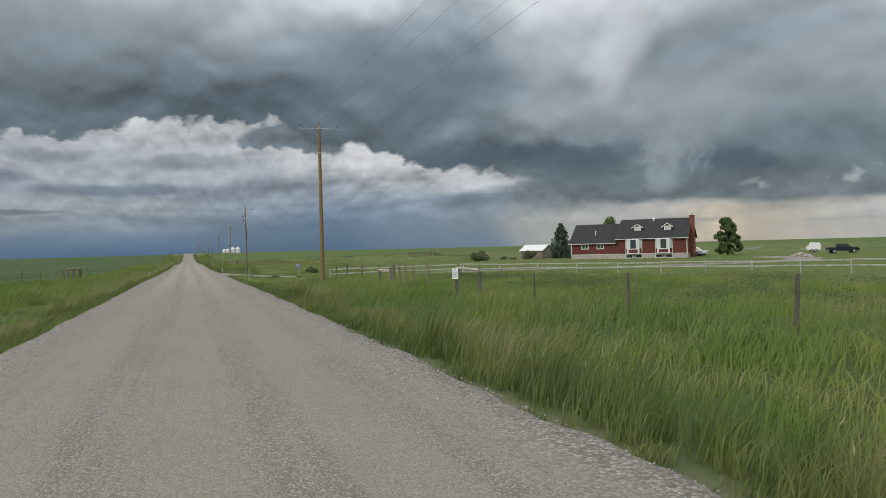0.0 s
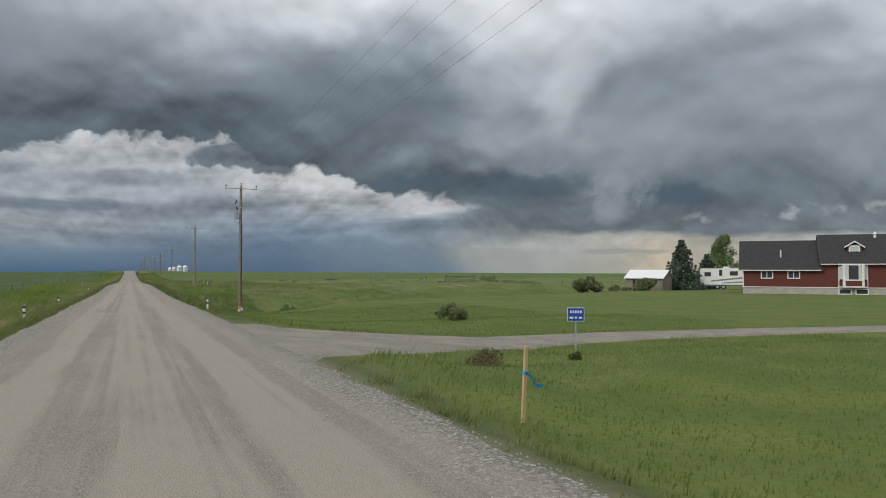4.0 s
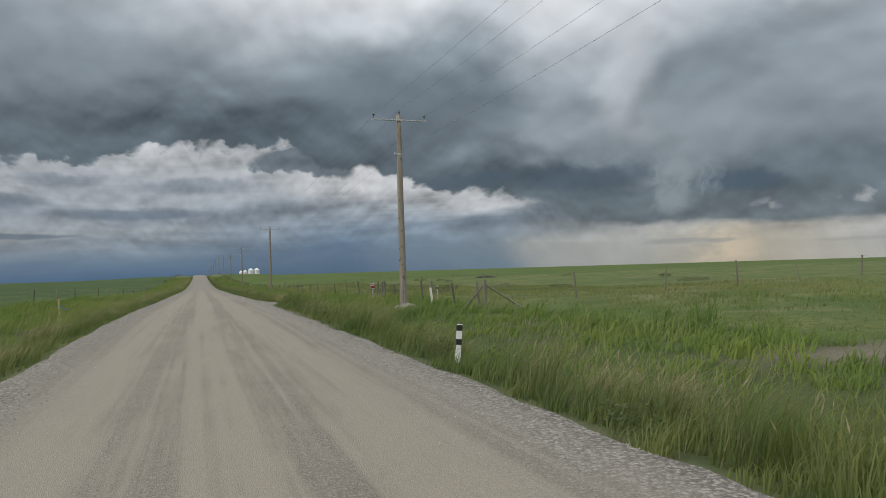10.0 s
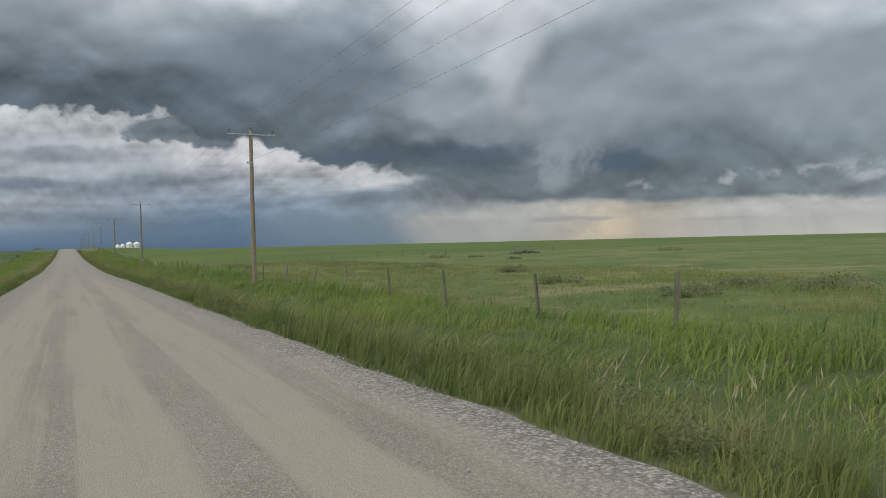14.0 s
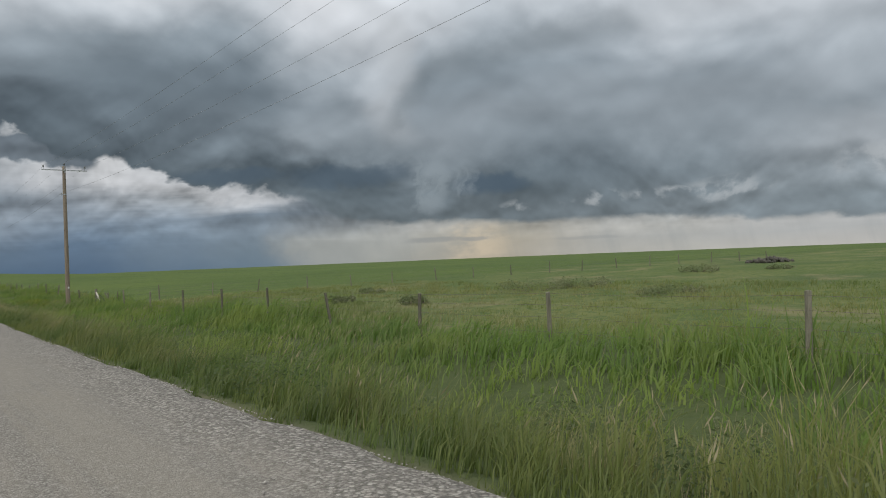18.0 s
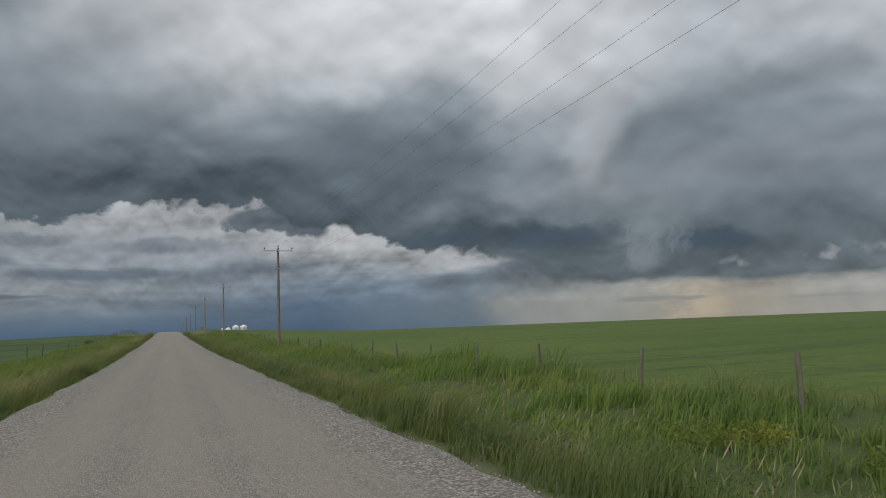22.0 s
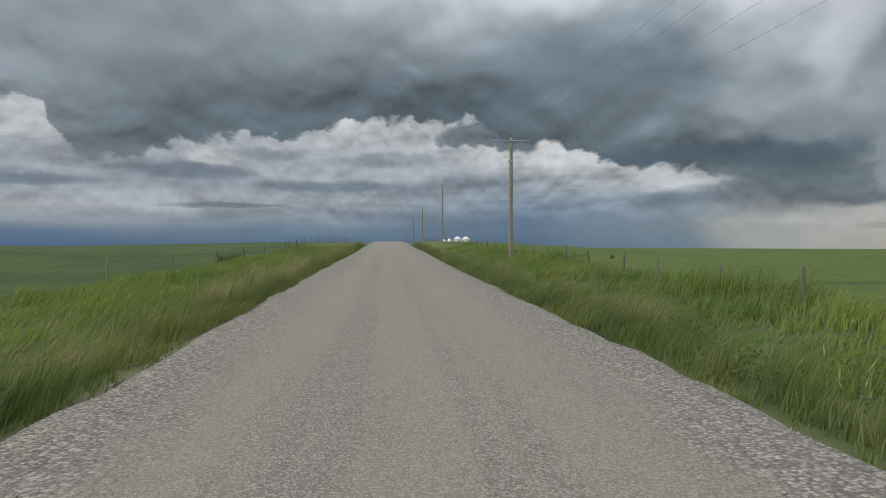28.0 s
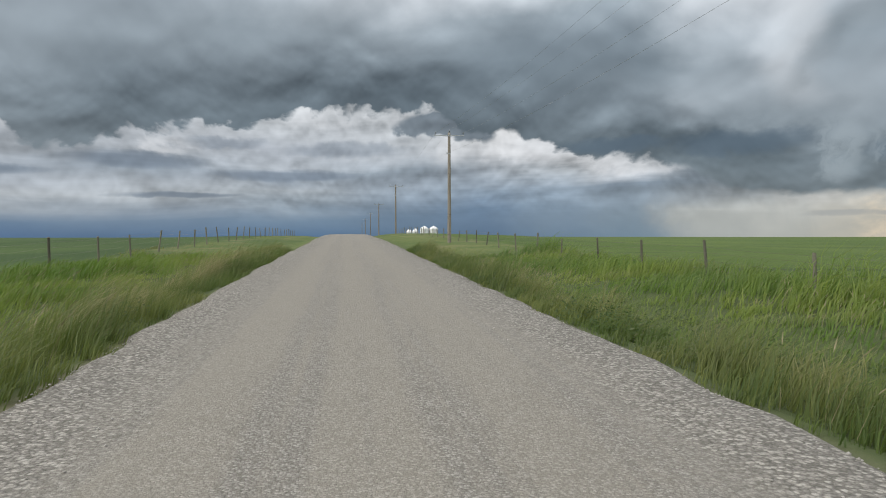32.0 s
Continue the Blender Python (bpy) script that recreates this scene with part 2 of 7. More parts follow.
# the deck
lumpy = curve([(-45, 1), (19, 1), (25, 0.5), (29, 0.32), (85, 0.35)], top=1.0)
deck = W.step(W.add(el, W.mul(W.sub(rough_el, el), lumpy)), W.sub(edge, 0.22), W.add(edge, 0.38))
hd = W.add(el, W.add(about(wb, 3.6), W.add(about(billow, 3.2), about(fine, 0.8))))
ad = W.add(az, W.add(about(wa, 7.0), about(billow, 6.0)))
tone = sweep(ad, [
    (-28, column(hd, 28, (6, 120), (10, 118), (13, 128), (16.5, 136), (20, 144), (26, 152))),
    (-14, column(hd, 28, (7, 94), (9.5, 97), (12, 108), (15, 124), (19, 132), (23, 138))),
    (-4, column(hd, 28, (9.5, 90), (11, 94), (13, 108), (16, 124), (18.5, 142), (21, 162), (25, 176))),
    (5, column(hd, 28, (8.5, 86), (10.5, 86), (12, 94), (14, 114), (16.5, 132), (19, 165), (22, 185), (26, 190))),
    (14, column(hd, 28, (7, 86), (9, 95), (12, 99), (14.5, 104), (16.5, 122), (18.5, 156), (21, 180), (25, 190))),
    (22, column(hd, 28, (5.5, 84), (7.5, 86), (9, 110), (11, 114), (13, 104), (15, 108), (17, 128), (19.5, 165), (22, 185), (26, 200))),
    (28, column(hd, 28, (3, 110), (4.5, 104), (5.8, 86), (7.3, 84), (8.6, 118), (10.5, 136), (13, 130), (15, 142), (17.5, 165), (20, 180), (25, 205))),
    (33, column(hd, 28, (3, 104), (4.5, 98), (6, 86), (7.5, 90), (9, 125), (11, 138), (13, 154), (15, 158), (18, 170), (22, 175), (25, 200))),
    (37, column(hd, 28, (3, 102), (4.5, 106), (6, 110), (8, 128), (10, 138), (12, 130), (14, 122), (15.5, 136), (18, 165), (21, 172), (25, 180))),
    (42, column(hd, 28, (2.8, 104), (4.2, 106), (5.6, 82), (6.8, 94), (8.5, 124), (11, 136), (13.5, 124), (15.5, 124), (17.5, 142), (20, 160), (24, 165))),
    (49, column(hd, 28, (2.8, 106), (4, 112), (5.2, 106), (6.8, 102), (8.5, 118), (11, 134), (13.5, 136), (15, 130), (17, 142), (20, 165))),
    (57, column(hd, 28, (2.6, 112), (4.4, 122), (5.5, 116), (7, 114), (9, 132), (11, 138), (13, 134), (15, 148), (18, 168))),
    (69, column(hd, 28, (2, 114), (3.5, 118), (5, 142), (7, 158), (8.5, 154), (10, 138), (13, 150), (17, 165))),
])
foot = W.sub(1.0, W.step(W.sub(el, edge), 1.5, 7.0))
k = W.add(1.02, W.add(W.mul(W.add(W.mul(swell, 1.2), about(billow, 0.4)), W.add(0.6, W.mul(foot, 0.6))), W.mul(W.add(W.mul(crisp, 0.8), W.add(W.mul(puffy, 0.34), about(fine, 0.2))), W.add(0.12, W.mul(foot, 0.8)))))
tone = shade(tone, W.mul(k, W.add(W.add(1.14, W.mul(W.step(el, 12.0, 20.0), 0.22)), W.mul(W.mul(W.step(az, 0.0, 12.0), W.step(el, 9.0, 14.0)), 0.20))))
# a pale fold that winds down from overhead, and the dark roll behind it
fold_at = curve([(3, 37.0), (7, 36.3), (10, 34.6), (12.6, 32.6), (14.3, 34.8), (17.5, 34.2), (20, 31.2), (26, 29.5)], 0.0, 30.0, 60.0, E)
fold = W.sub(1.0, W.step(W.m("ABSOLUTE", W.sub(A, fold_at)), 0.2, 2.4))
tone = W.mix(W.mul(W.mul(fold, W.step(el, 8.5, 10.5)), 0.30), tone, (0.47, 0.49, 0.51))
roll_at = curve([(30, 6.0), (33, 9.3), (34.6, 12.0), (37, 14.4), (41, 15.4), (47, 16.3), (56, 17.5), (80, 18.0)], 25.0, 85.0, 20.0, azw)
roll = W.sub(1.0, W.step(W.m("ABSOLUTE", W.sub(W.sub(elw, 0.6), roll_at)), 0.1, 2.0))
tone = W.mix(W.mul(W.mul(roll, W.mul(W.step(az, 32.0, 35.0), W.sub(1.0, W.step(az, 50.0, 60.0)))), 0.38), tone, (0.135, 0.158, 0.172))
# a pale tuft that droops from the deck between inky hollows
inky = W.m("MAXIMUM", blob(41.6, 5.9, 4.0, 1.1, 0.1, azw, elw), W.mul(W.m("MAXIMUM", blob(30.0, 6.9, 6.5, 1.1, 0.0, azw, elw), blob(21.0, 7.0, 5.0, 0.8, 0.0, azw, elw)), 0.75))
tone = W.mix(W.mul(inky, 0.85), tone, (0.060, 0.090, 0.126))
strand = W.noise(W.xyz(W.mul(W.add(az, about(fine, 3.0)), 0.75), W.mul(el, 0.22), 4.4), 1.0, 5.0, 0.6)
tuft_c = W.m("MAXIMUM", blob(36.5, 6.2, 1.9, 3.0, 0.1, W.add(az, about(fine, 2.2)), elw), W.mul(blob(39.3, 6.3, 1.3, 1.6, 0.1, azw, elw), 0.75))
tone = W.mix(W.mul(W.mul(tuft_c, W.step(W.add(strand, W.mul(puffy, 0.3)), 0.36, 0.62)), 0.72), tone, (0.245, 0.285, 0.315))
# white heads that show through rents near its foot
rent = W.m("MAXIMUM", W.m("MAXIMUM", blob(50.2, 4.5, 2.4, 0.75, 0.0, azw, elw), blob(59.5, 4.7, 3.6, 1.15, 0.0, azw, elw)), blob(69.5, 5.9, 4.0, 1.5, 0.0, azw, elw))
rent = W.m("MAXIMUM", W.m("MAXIMUM", rent, blob(55.0, 4.6, 3.4, 0.6, 0.0, azw, elw)), blob(44.8, 4.2, 3.0, 0.6, 0.0, azw, elw))
rent = W.mul(rent, W.step(W.add(fine, W.mul(puffy, 0.4)), 0.44, 0.64))
tone = W.mix(W.mul(rent, 0.55), tone, (0.46, 0.485, 0.505))
body = W.mix(deck, body, tone)
# low warm break to the east and a few thin cloudlets before it
glow = W.mul(W.mul(blob(40.2, 1.2, 3.2, 2.6, 0.0, W.add(az, about(fine, 4.0)), el), W.step(W.add(fine, W.mul(puffy, 0.3)), 0.30, 0.66)), W.sub(1.0, deck))
body = W.mix(W.mul(glow, 0.40), body, (0.74, 0.60, 0.42))
wisp = W.m("MAXIMUM", blob(36.8, 1.65, 2.8, 0.30, 0.1, azw, thin), blob(39.5, 1.55, 1.4, 0.26, 0.1, azw, thin))
wisp = W.m("MAXIMUM", wisp, W.mul(blob(48.5, 1.25, 3.6, 0.22, 0.1, azw, thin), 0.5))
body = W.mix(W.mul(wisp, 0.6), body, (0.25, 0.265, 0.275))
# thinner, brighter cloud overhead and behind
over = W.step(W.add(el, about(wb, 14.0)), 26.0, 46.0)
body = W.mix(over, body, W.mix(billow, (0.66, 0.68, 0.71), (1.05, 1.05, 1.04)))
away = W.mul(W.step(W.m("ABSOLUTE", az), 95.0, 140.0), W.step(el, 2.0, 14.0))
body = W.mix(away, body, W.mix(billow, (0.62, 0.645, 0.68), (1.05, 1.05, 1.04)))
full = W.mix(0.96, clear, body)
bg = WN.new("ShaderNodeBackground")
WL.new(full, bg.inputs[0])
bg.inputs[1].default_value = 1.0
WL.new(bg.outputs[0], WN.new("ShaderNodeOutputWorld").inputs[0])

sun = new("sun", bpy.data.lights.new("sun", "SUN"))
sun.data.energy, sun.data.angle, sun.data.color = 1.55, radians(25), (1.0, 0.95, 0.87)
sun.matrix_world = look((0, 0, 60), (-math.sin(radians(SUN_AZ)) * math.cos(radians(SUN_EL)), -math.cos(radians(SUN_AZ)) * math.cos(radians(SUN_EL)), 60 - math.sin(radians(SUN_EL))))


# ---- materials ----
def material(name, rough=0.8, metal=0.0):
    mat = bpy.data.materials.new(name)
    mat.use_nodes = True
    net = Net(mat.node_tree)
    bsdf = mat.node_tree.nodes["Principled BSDF"]
    bsdf.inputs["Roughness"].default_value, bsdf.inputs["Metallic"].default_value = rough, metal
    bsdf.inputs["Specular IOR Level"].default_value = 0.3
    return mat, net, bsdf


def bump(net, bsdf, height, strength, dist):
    node = net.n.new("ShaderNodeBump")
    node.inputs["Strength"].default_value, node.inputs["Distance"].default_value = strength, dist
    net.put(node.inputs["Height"], height)
    net.put(bsdf.inputs["Normal"], node.outputs[0])


def place_of(net, stretch=(1, 1, 1), kind="Object"):
    node = net.n.new("ShaderNodeMapping")
    net.put(node.inputs["Vector"], net.n.new("ShaderNodeTexCoord").outputs[kind])
    node.inputs["Scale"].default_value = stretch
    return node.outputs[0]


def surface(name, a, b, scale=3.0, rough=0.8, metal=0.0, stretch=(1, 1, 1), relief=0.3, grain=40.0, depth=0.004, stain=None, vary=0.0):
    """A worn plain surface: two tones in broad patches, fine grain, relief, and stains where given."""
    mat, net, bsdf = material(name, rough, metal)
    at = place_of(net, stretch)
    broad, small = net.noise(at, scale, 5.0), net.noise(at, grain, 5.0, 0.6)
    col = net.mix(net.step(net.add(net.mul(broad, 0.65), net.mul(small, 0.35)), 0.33, 0.67), a, b)
    if stain:
        col = net.mix(net.mul(net.step(net.noise(at, scale * 2.3, 6.0, 0.65), 0.55, 0.75), 0.7), col, stain)
    if vary:
        info = net.n.new("ShaderNodeObjectInfo").outputs["Random"]
        hsv = net.n.new("ShaderNodeHueSaturation")
        net.put(hsv.inputs["Value"], net.add(1.0 - vary / 2, net.mul(info, vary)))
        net.put(hsv.inputs["Color"], col)
        col = hsv.outputs[0]
    net.put(bsdf.inputs["Base Color"], col)
    net.put(bsdf.inputs["Roughness"], net.add(rough - 0.08, net.mul(small, 0.16)))
    if relief:
        bump(net, bsdf, small, relief, depth)
    return mat


def attribute(net, name):
    node = net.n.new("ShaderNodeAttribute")
    node.attribute_name = name
    return node.outputs["Fac"]


def ground_material():
    mat, net, bsdf = material("prairie_ground", 0.95)
    at = place_of(net)
    broad, patch, tuft = net.noise(at, 0.02, 4.0), net.noise(at, 0.16, 5.0, 0.6), net.noise(at, 2.2, 6.0, 0.7)
    grain = net.noise(at, 9.0, 4.0, 0.7)
    grass = net.mix(net.step(patch, 0.35, 0.65), (0.080, 0.122, 0.027), (0.146, 0.166, 0.052))
    grass = net.mix(net.mul(net.step(net.noise(at, 0.055, 5.0, 0.6), 0.50, 0.66), 0.75), grass, (0.048, 0.088, 0.024))
    grass = net.mix(net.step(tuft, 0.42, 0.68), grass, (0.050, 0.092, 0.020))
    grass = net.mix(net.mul(net.step(net.noise(at, 0.11, 6.0, 0.7, 0.6), 0.52, 0.66), 0.8), grass, (0.20, 0.185, 0.09))
    crop = net.mix(net.step(broad, 0.35, 0.65), (0.068, 0.114, 0.018), (0.097, 0.142, 0.025))
    crop = net.mix(net.mul(net.step(net.noise(at, 0.9, 6.0, 0.75), 0.40, 0.66), 0.55), crop, (0.050, 0.084, 0.018))
    side = net.n.new("ShaderNodeSeparateXYZ")
    net.put(side.inputs[0], at)
    crop = net.mix(net.step(side.outputs[0], -4.0, 4.0), net.mix(net.step(net.noise(at, 0.05, 5.0, 0.6), 0.40, 0.62), (0.038, 0.072, 0.019), (0.060, 0.100, 0.026)), crop)
    row = net.noise(place_of(net, (0.006, 0.30, 1)), 1.0, 5.0, 0.6)
    crop = net.mix(net.mul(net.step(row, 0.54, 0.66), 0.6), crop, (0.032, 0.062, 0.020))
    crop = net.mix(net.mul(net.step(net.noise(place_of(net, (0.028, 0.42, 1)), 1.0, 6.0, 0.7), 0.57, 0.64), 0.6), crop, (0.028, 0.052, 0.017))
    lawn = net.mix(net.step(net.noise(at, 0.35, 5.0), 0.35, 0.65), (0.086, 0.124, 0.022), (0.124, 0.150, 0.032))
    mown = net.n.new("ShaderNodeTexWave")
    mown.wave_type, mown.bands_direction = "BANDS", "DIAGONAL"
    net.put(mown.inputs["Vector"], at)
    mown.inputs["Scale"].default_value, mown.inputs["Distortion"].default_value = 0.12, 1.2
    lawn = net.mix(net.mul(mown.outputs["Fac"], 0.3), lawn, (0.048, 0.082, 0.018))
    lawn = net.mix(net.mul(net.step(net.noise(at, 0.28, 6.0, 0.7, 0.5), 0.56, 0.70), 0.45), lawn, (0.19, 0.165, 0.07))
    lawn = net.mix(net.mul(net.step(net.noise(at, 7.0, 6.0, 0.8), 0.44, 0.64), 0.6), lawn, (0.054, 0.090, 0.016))
    lawn = net.mix(net.mul(net.step(net.noise(at, 0.9, 4.0, 0.6), 0.52, 0.68), 0.35), lawn, (0.112, 0.146, 0.042))
    mud = net.mix(grain, (0.10, 0.085, 0.06), (0.24, 0.21, 0.17))
    col = net.mix(attribute(net, "crop"), grass, crop)
    col = net.mix(attribute(net, "lawn"), col, lawn)
    # Darker green under the verge blades: shade between them put into the colour
    col = net.mix(attribute(net, "verge"), col, net.mix(grain, (0.042, 0.066, 0.018), (0.082, 0.104, 0.034)))
    col = net.mix(net.mul(net.sub(tuft, 0.5), 0.5), col, (0.16, 0.19, 0.06))
    col = net.mix(attribute(net, "bare"), col, mud)
    net.put(bsdf.inputs["Base Color"], col)
    bump(net, bsdf, net.add(net.mul(tuft, 0.6), net.mul(grain, 0.4)), 0.7, 0.12)
    return mat


def gravel_material(name="road_gravel", tracks=True):
    """Crushed gravel: fine grit everywhere, wheel-polished streaks, coarse loose stones along the edges."""
    mat, net, bsdf = material(name, 0.92)
    at = place_of(net)

    def stones_of(scale, dark, light, gap):
        cells = net.n.new("ShaderNodeTexVoronoi")
        cells.inputs["Scale"].default_value = scale
        net.put(cells.inputs["Vector"], at)
        shade_of = net.n.new("ShaderNodeSeparateColor")
        net.put(shade_of.inputs[0], cells.outputs["Color"])
        col = net.mix(net.m("POWER", shade_of.outputs[0], 1.4), dark, light)
        return net.mix(net.mul(net.step(cells.outputs["Distance"], 0.40, 0.66), 0.7), col, gap), cells.outputs["Distance"]

    grit, grit_d = stones_of(95.0, (0.136, 0.124, 0.102), (0.380, 0.354, 0.302), (0.112, 0.102, 0.084))
    stone, stone_d = stones_of(46.0, (0.125, 0.118, 0.106), (0.52, 0.502, 0.468), (0.075, 0.070, 0.062))
    coarse, coarse_d = stones_of(25.0, (0.132, 0.124, 0.108), (0.54, 0.514, 0.464), (0.055, 0.052, 0.046))
    patch = net.noise(at, 0.45, 5.0, 0.6)
    if tracks:
        cross = net.n.new("ShaderNodeSeparateXYZ")
        net.put(cross.inputs[0], at)
        across, length = cross.outputs[0], cross.outputs[1]
        sway = net.add(across, net.mul(net.sub(net.noise(place_of(net, (0.3, 0.02, 1)), 1.0, 3.0), 0.5), 1.1))
        rut = 0.0
        for mid_x, w in ((-1.75, 0.46), (-0.25, 0.44), (1.15, 0.46), (2.35, 0.30)):
            d = net.m("DIVIDE", net.sub(sway, mid_x), w)
            rut = net.m("MAXIMUM", rut, net.sub(1.0, net.step(net.mul(d, d), 0.1, 1.5)))
        streak = net.noise(place_of(net, (6.0, 0.07, 1)), 1.0, 5.0, 0.6)
        broken = net.noise(place_of(net, (1.6, 0.35, 1)), 1.0, 5.0, 0.65)
        fresh = net.step(net.add(length, net.mul(net.sub(patch, 0.5), 60.0)), 205.0, 300.0)
        packed = net.mul(net.step(net.add(net.mul(streak, 0.62), net.add(net.mul(broken, 0.38), net.mul(rut, 0.14))), 0.44, 0.64), net.sub(1.0, net.mul(fresh, 0.62)))
        rim = net.step(net.add(net.m("ABSOLUTE", net.add(across, 0.17)), net.mul(net.sub(broken, 0.5), 1.8)), net.sub(1.7, net.mul(fresh, 0.4)), net.sub(3.1, net.mul(fresh, 0.5)))
        loose = net.mul(net.step(net.add(net.mul(broken, 0.6), net.mul(patch, 0.4)), 0.44, 0.64), 0.42)
        start = net.sub(1.0, net.step(net.add(length, net.mul(net.sub(patch, 0.5), 30.0)), 25.0, 75.0))
        packed = net.mul(packed, net.sub(1.0, net.mul(start, 0.5)))
        loose = net.m("MAXIMUM", net.m("MAXIMUM", loose, 0.28), net.m("MAXIMUM", net.mul(fresh, 0.50), net.mul(start, 0.5)))
        loose = net.m("MAXIMUM", net.sub(loose, net.mul(packed, 0.5)), net.mul(rim, 0.85))
        dust = net.mix(net.step(patch, 0.35, 0.65), (0.236, 0.213, 0.170), (0.284, 0.258, 0.210))
        dust = net.mix(net.mul(fresh, 0.75), dust, (0.285, 0.271, 0.242))
        col = net.mix(packed, dust, (0.362, 0.330, 0.268))
        edge_stones = net.mul(rim, 0.75)
    else:
        packed = net.step(net.noise(at, 0.7, 5.0, 0.6), 0.40, 0.62)
        loose = net.add(0.16, net.mul(net.sub(1.0, packed), 0.34))
        col = net.mix(packed, (0.215, 0.197, 0.164), (0.330, 0.302, 0.250))
        edge_stones = 0.15
    col = net.mix(0.42, col, grit)
    col = net.mix(loose, col, net.mix(edge_stones, stone, coarse))
    net.put(bsdf.inputs["Base Color"], col)
    h = net.add(net.mul(net.sub(1.0, net.mix(edge_stones, stone_d, coarse_d)), loose), net.mul(net.sub(1.0, grit_d), 0.25))
    bump(net, bsdf, h, 0.8, 0.03)
    return mat


def grass_material(name, a, b, c, dry):
    """Blades: three greens in drifts and by blade, paler towards the tips."""
    mat, net, bsdf = material(name, 0.5)
    bsdf.inputs["Specular IOR Level"].default_value = 0.35
    at = place_of(net)
    tint = attribute(net, "tint")
    col = net.mix(net.step(net.noise(at, 0.22, 4.0, 0.6), 0.36, 0.62), a, b)
    col = net.mix(net.mul(tint, 0.7), col, c)
    col = net.mix(net.mul(net.step(net.noise(at, 0.5, 4.0, 0.6), 0.44, 0.66), net.mul(attribute(net, "tip"), 0.9)), col, dry)
    net.put(bsdf.inputs["Base Color"], col)
    glow = net.n.new("ShaderNodeBsdfTranslucent")
    net.put(glow.inputs[0], col)
    both = net.n.new("ShaderNodeMixShader")
    both.inputs[0].default_value = 0.45
    net.l.new(bsdf.outputs[0], both.inputs[1])
    net.l.new(glow.outputs[0], both.inputs[2])
    net.l.new(both.outputs[0], net.n["Material Output"].inputs[0])
    return mat


M_GROUND = ground_material()
M_ROAD = gravel_material()
M_DRIVE = gravel_material("drive_gravel", False)
M_STONE = surface("loose_stone", (0.26, 0.245, 0.22), (0.48, 0.46, 0.43), 6.0, 0.9, relief=0.3, grain=90)
M_BRUSHDARK = surface("dark_brush", (0.06, 0.058, 0.05), (0.13, 0.122, 0.105), 1.5, 0.9, stain=(0.06, 0.065, 0.05))
M_GRASS = grass_material("verge_grass", (0.120, 0.176, 0.036), (0.195, 0.222, 0.058), (0.050, 0.096, 0.026), (0.46, 0.385, 0.22))
M_DITCH = grass_material("ditch_grass", (0.138, 0.230, 0.037), (0.220, 0.290, 0.052), (0.062, 0.124, 0.028), (0.43, 0.39, 0.20))
M_LAWN = grass_material("lawn_grass", (0.120, 0.180, 0.032), (0.165, 0.215, 0.046), (0.076, 0.128, 0.024), (0.30, 0.27, 0.12))
M_PASTURE = grass_material("pasture_grass", (0.176, 0.222, 0.054), (0.255, 0.250, 0.092), (0.102, 0.158, 0.044), (0.42, 0.375, 0.21))
M_SEED = surface("seed_head", (0.27, 0.235, 0.15), (0.20, 0.185, 0.095), 2.0, 0.9, relief=0)
M_REED = surface("dry_reed", (0.27, 0.28, 0.13), (0.16, 0.20, 0.07), 2.0, 0.9, relief=0)
M_POLE = surface("weathered_pole", (0.165, 0.135, 0.102), (0.245, 0.208, 0.162), 1.2, 0.85, stretch=(6, 6, 0.35), grain=22, stain=(0.075, 0.055, 0.04), vary=0.25)
M_NEWPOLE = surface("treated_pole", (0.175, 0.122, 0.060), (0.235, 0.172, 0.090), 1.2, 0.8, stretch=(6, 6, 0.35), grain=22, stain=(0.11, 0.072, 0.036))
M_KNOT = surface("pole_knot", (0.035, 0.024, 0.018), (0.07, 0.05, 0.035), 20, 0.9, relief=0)
M_STEEL = surface("galvanised_steel", (0.36, 0.38, 0.40), (0.48, 0.50, 0.52), 8, 0.5, 0.7, relief=0.1)
M_INSUL = surface("insulator_glaze", (0.16, 0.17, 0.18), (0.22, 0.23, 0.24), 8, 0.25, relief=0)
M_WIRE = surface("bare_conductor", (0.26, 0.265, 0.27), (0.36, 0.365, 0.37), 8, 0.5, 0.6, relief=0)
M_BLACK = surface("black_rubber_and_shade", (0.015, 0.015, 0.016), (0.03, 0.03, 0.03), 8, 0.6, relief=0.1)
M_POST = surface("fence_post_wood", (0.112, 0.106, 0.080), (0.224, 0.212, 0.162), 2.0, 0.9, stretch=(6, 6, 0.6), grain=26, stain=(0.07, 0.06, 0.05), vary=0.6)
M_BARB = surface("barbed_wire", (0.14, 0.12, 0.10), (0.25, 0.24, 0.23), 10, 0.6, 0.5, relief=0)
M_WHITE = surface("flaking_white_paint", (0.27, 0.262, 0.24), (0.54, 0.54, 0.52), 3.0, 0.8, grain=14, stain=(0.13, 0.112, 0.092))
M_TRIM = surface("white_trim", (0.74, 0.74, 0.73), (0.82, 0.82, 0.81), 2.0, 0.6, grain=30, relief=0.1)
M_SIDING = surface("red_siding", (0.112, 0.034, 0.027), (0.142, 0.044, 0.035), 1.5, 0.75, stretch=(1, 1, 6), grain=14, stain=(0.085, 0.028, 0.023))
M_CONCRETE = surface("pale_concrete", (0.34, 0.32, 0.29), (0.44, 0.42, 0.39), 1.5, 0.9, stain=(0.25, 0.235, 0.21))
M_SHINGLE = surface("dark_shingle", (0.026, 0.027, 0.030), (0.046, 0.047, 0.050), 2.5, 0.9, stretch=(1, 3, 3), grain=30, relief=0.5, depth=0.02)
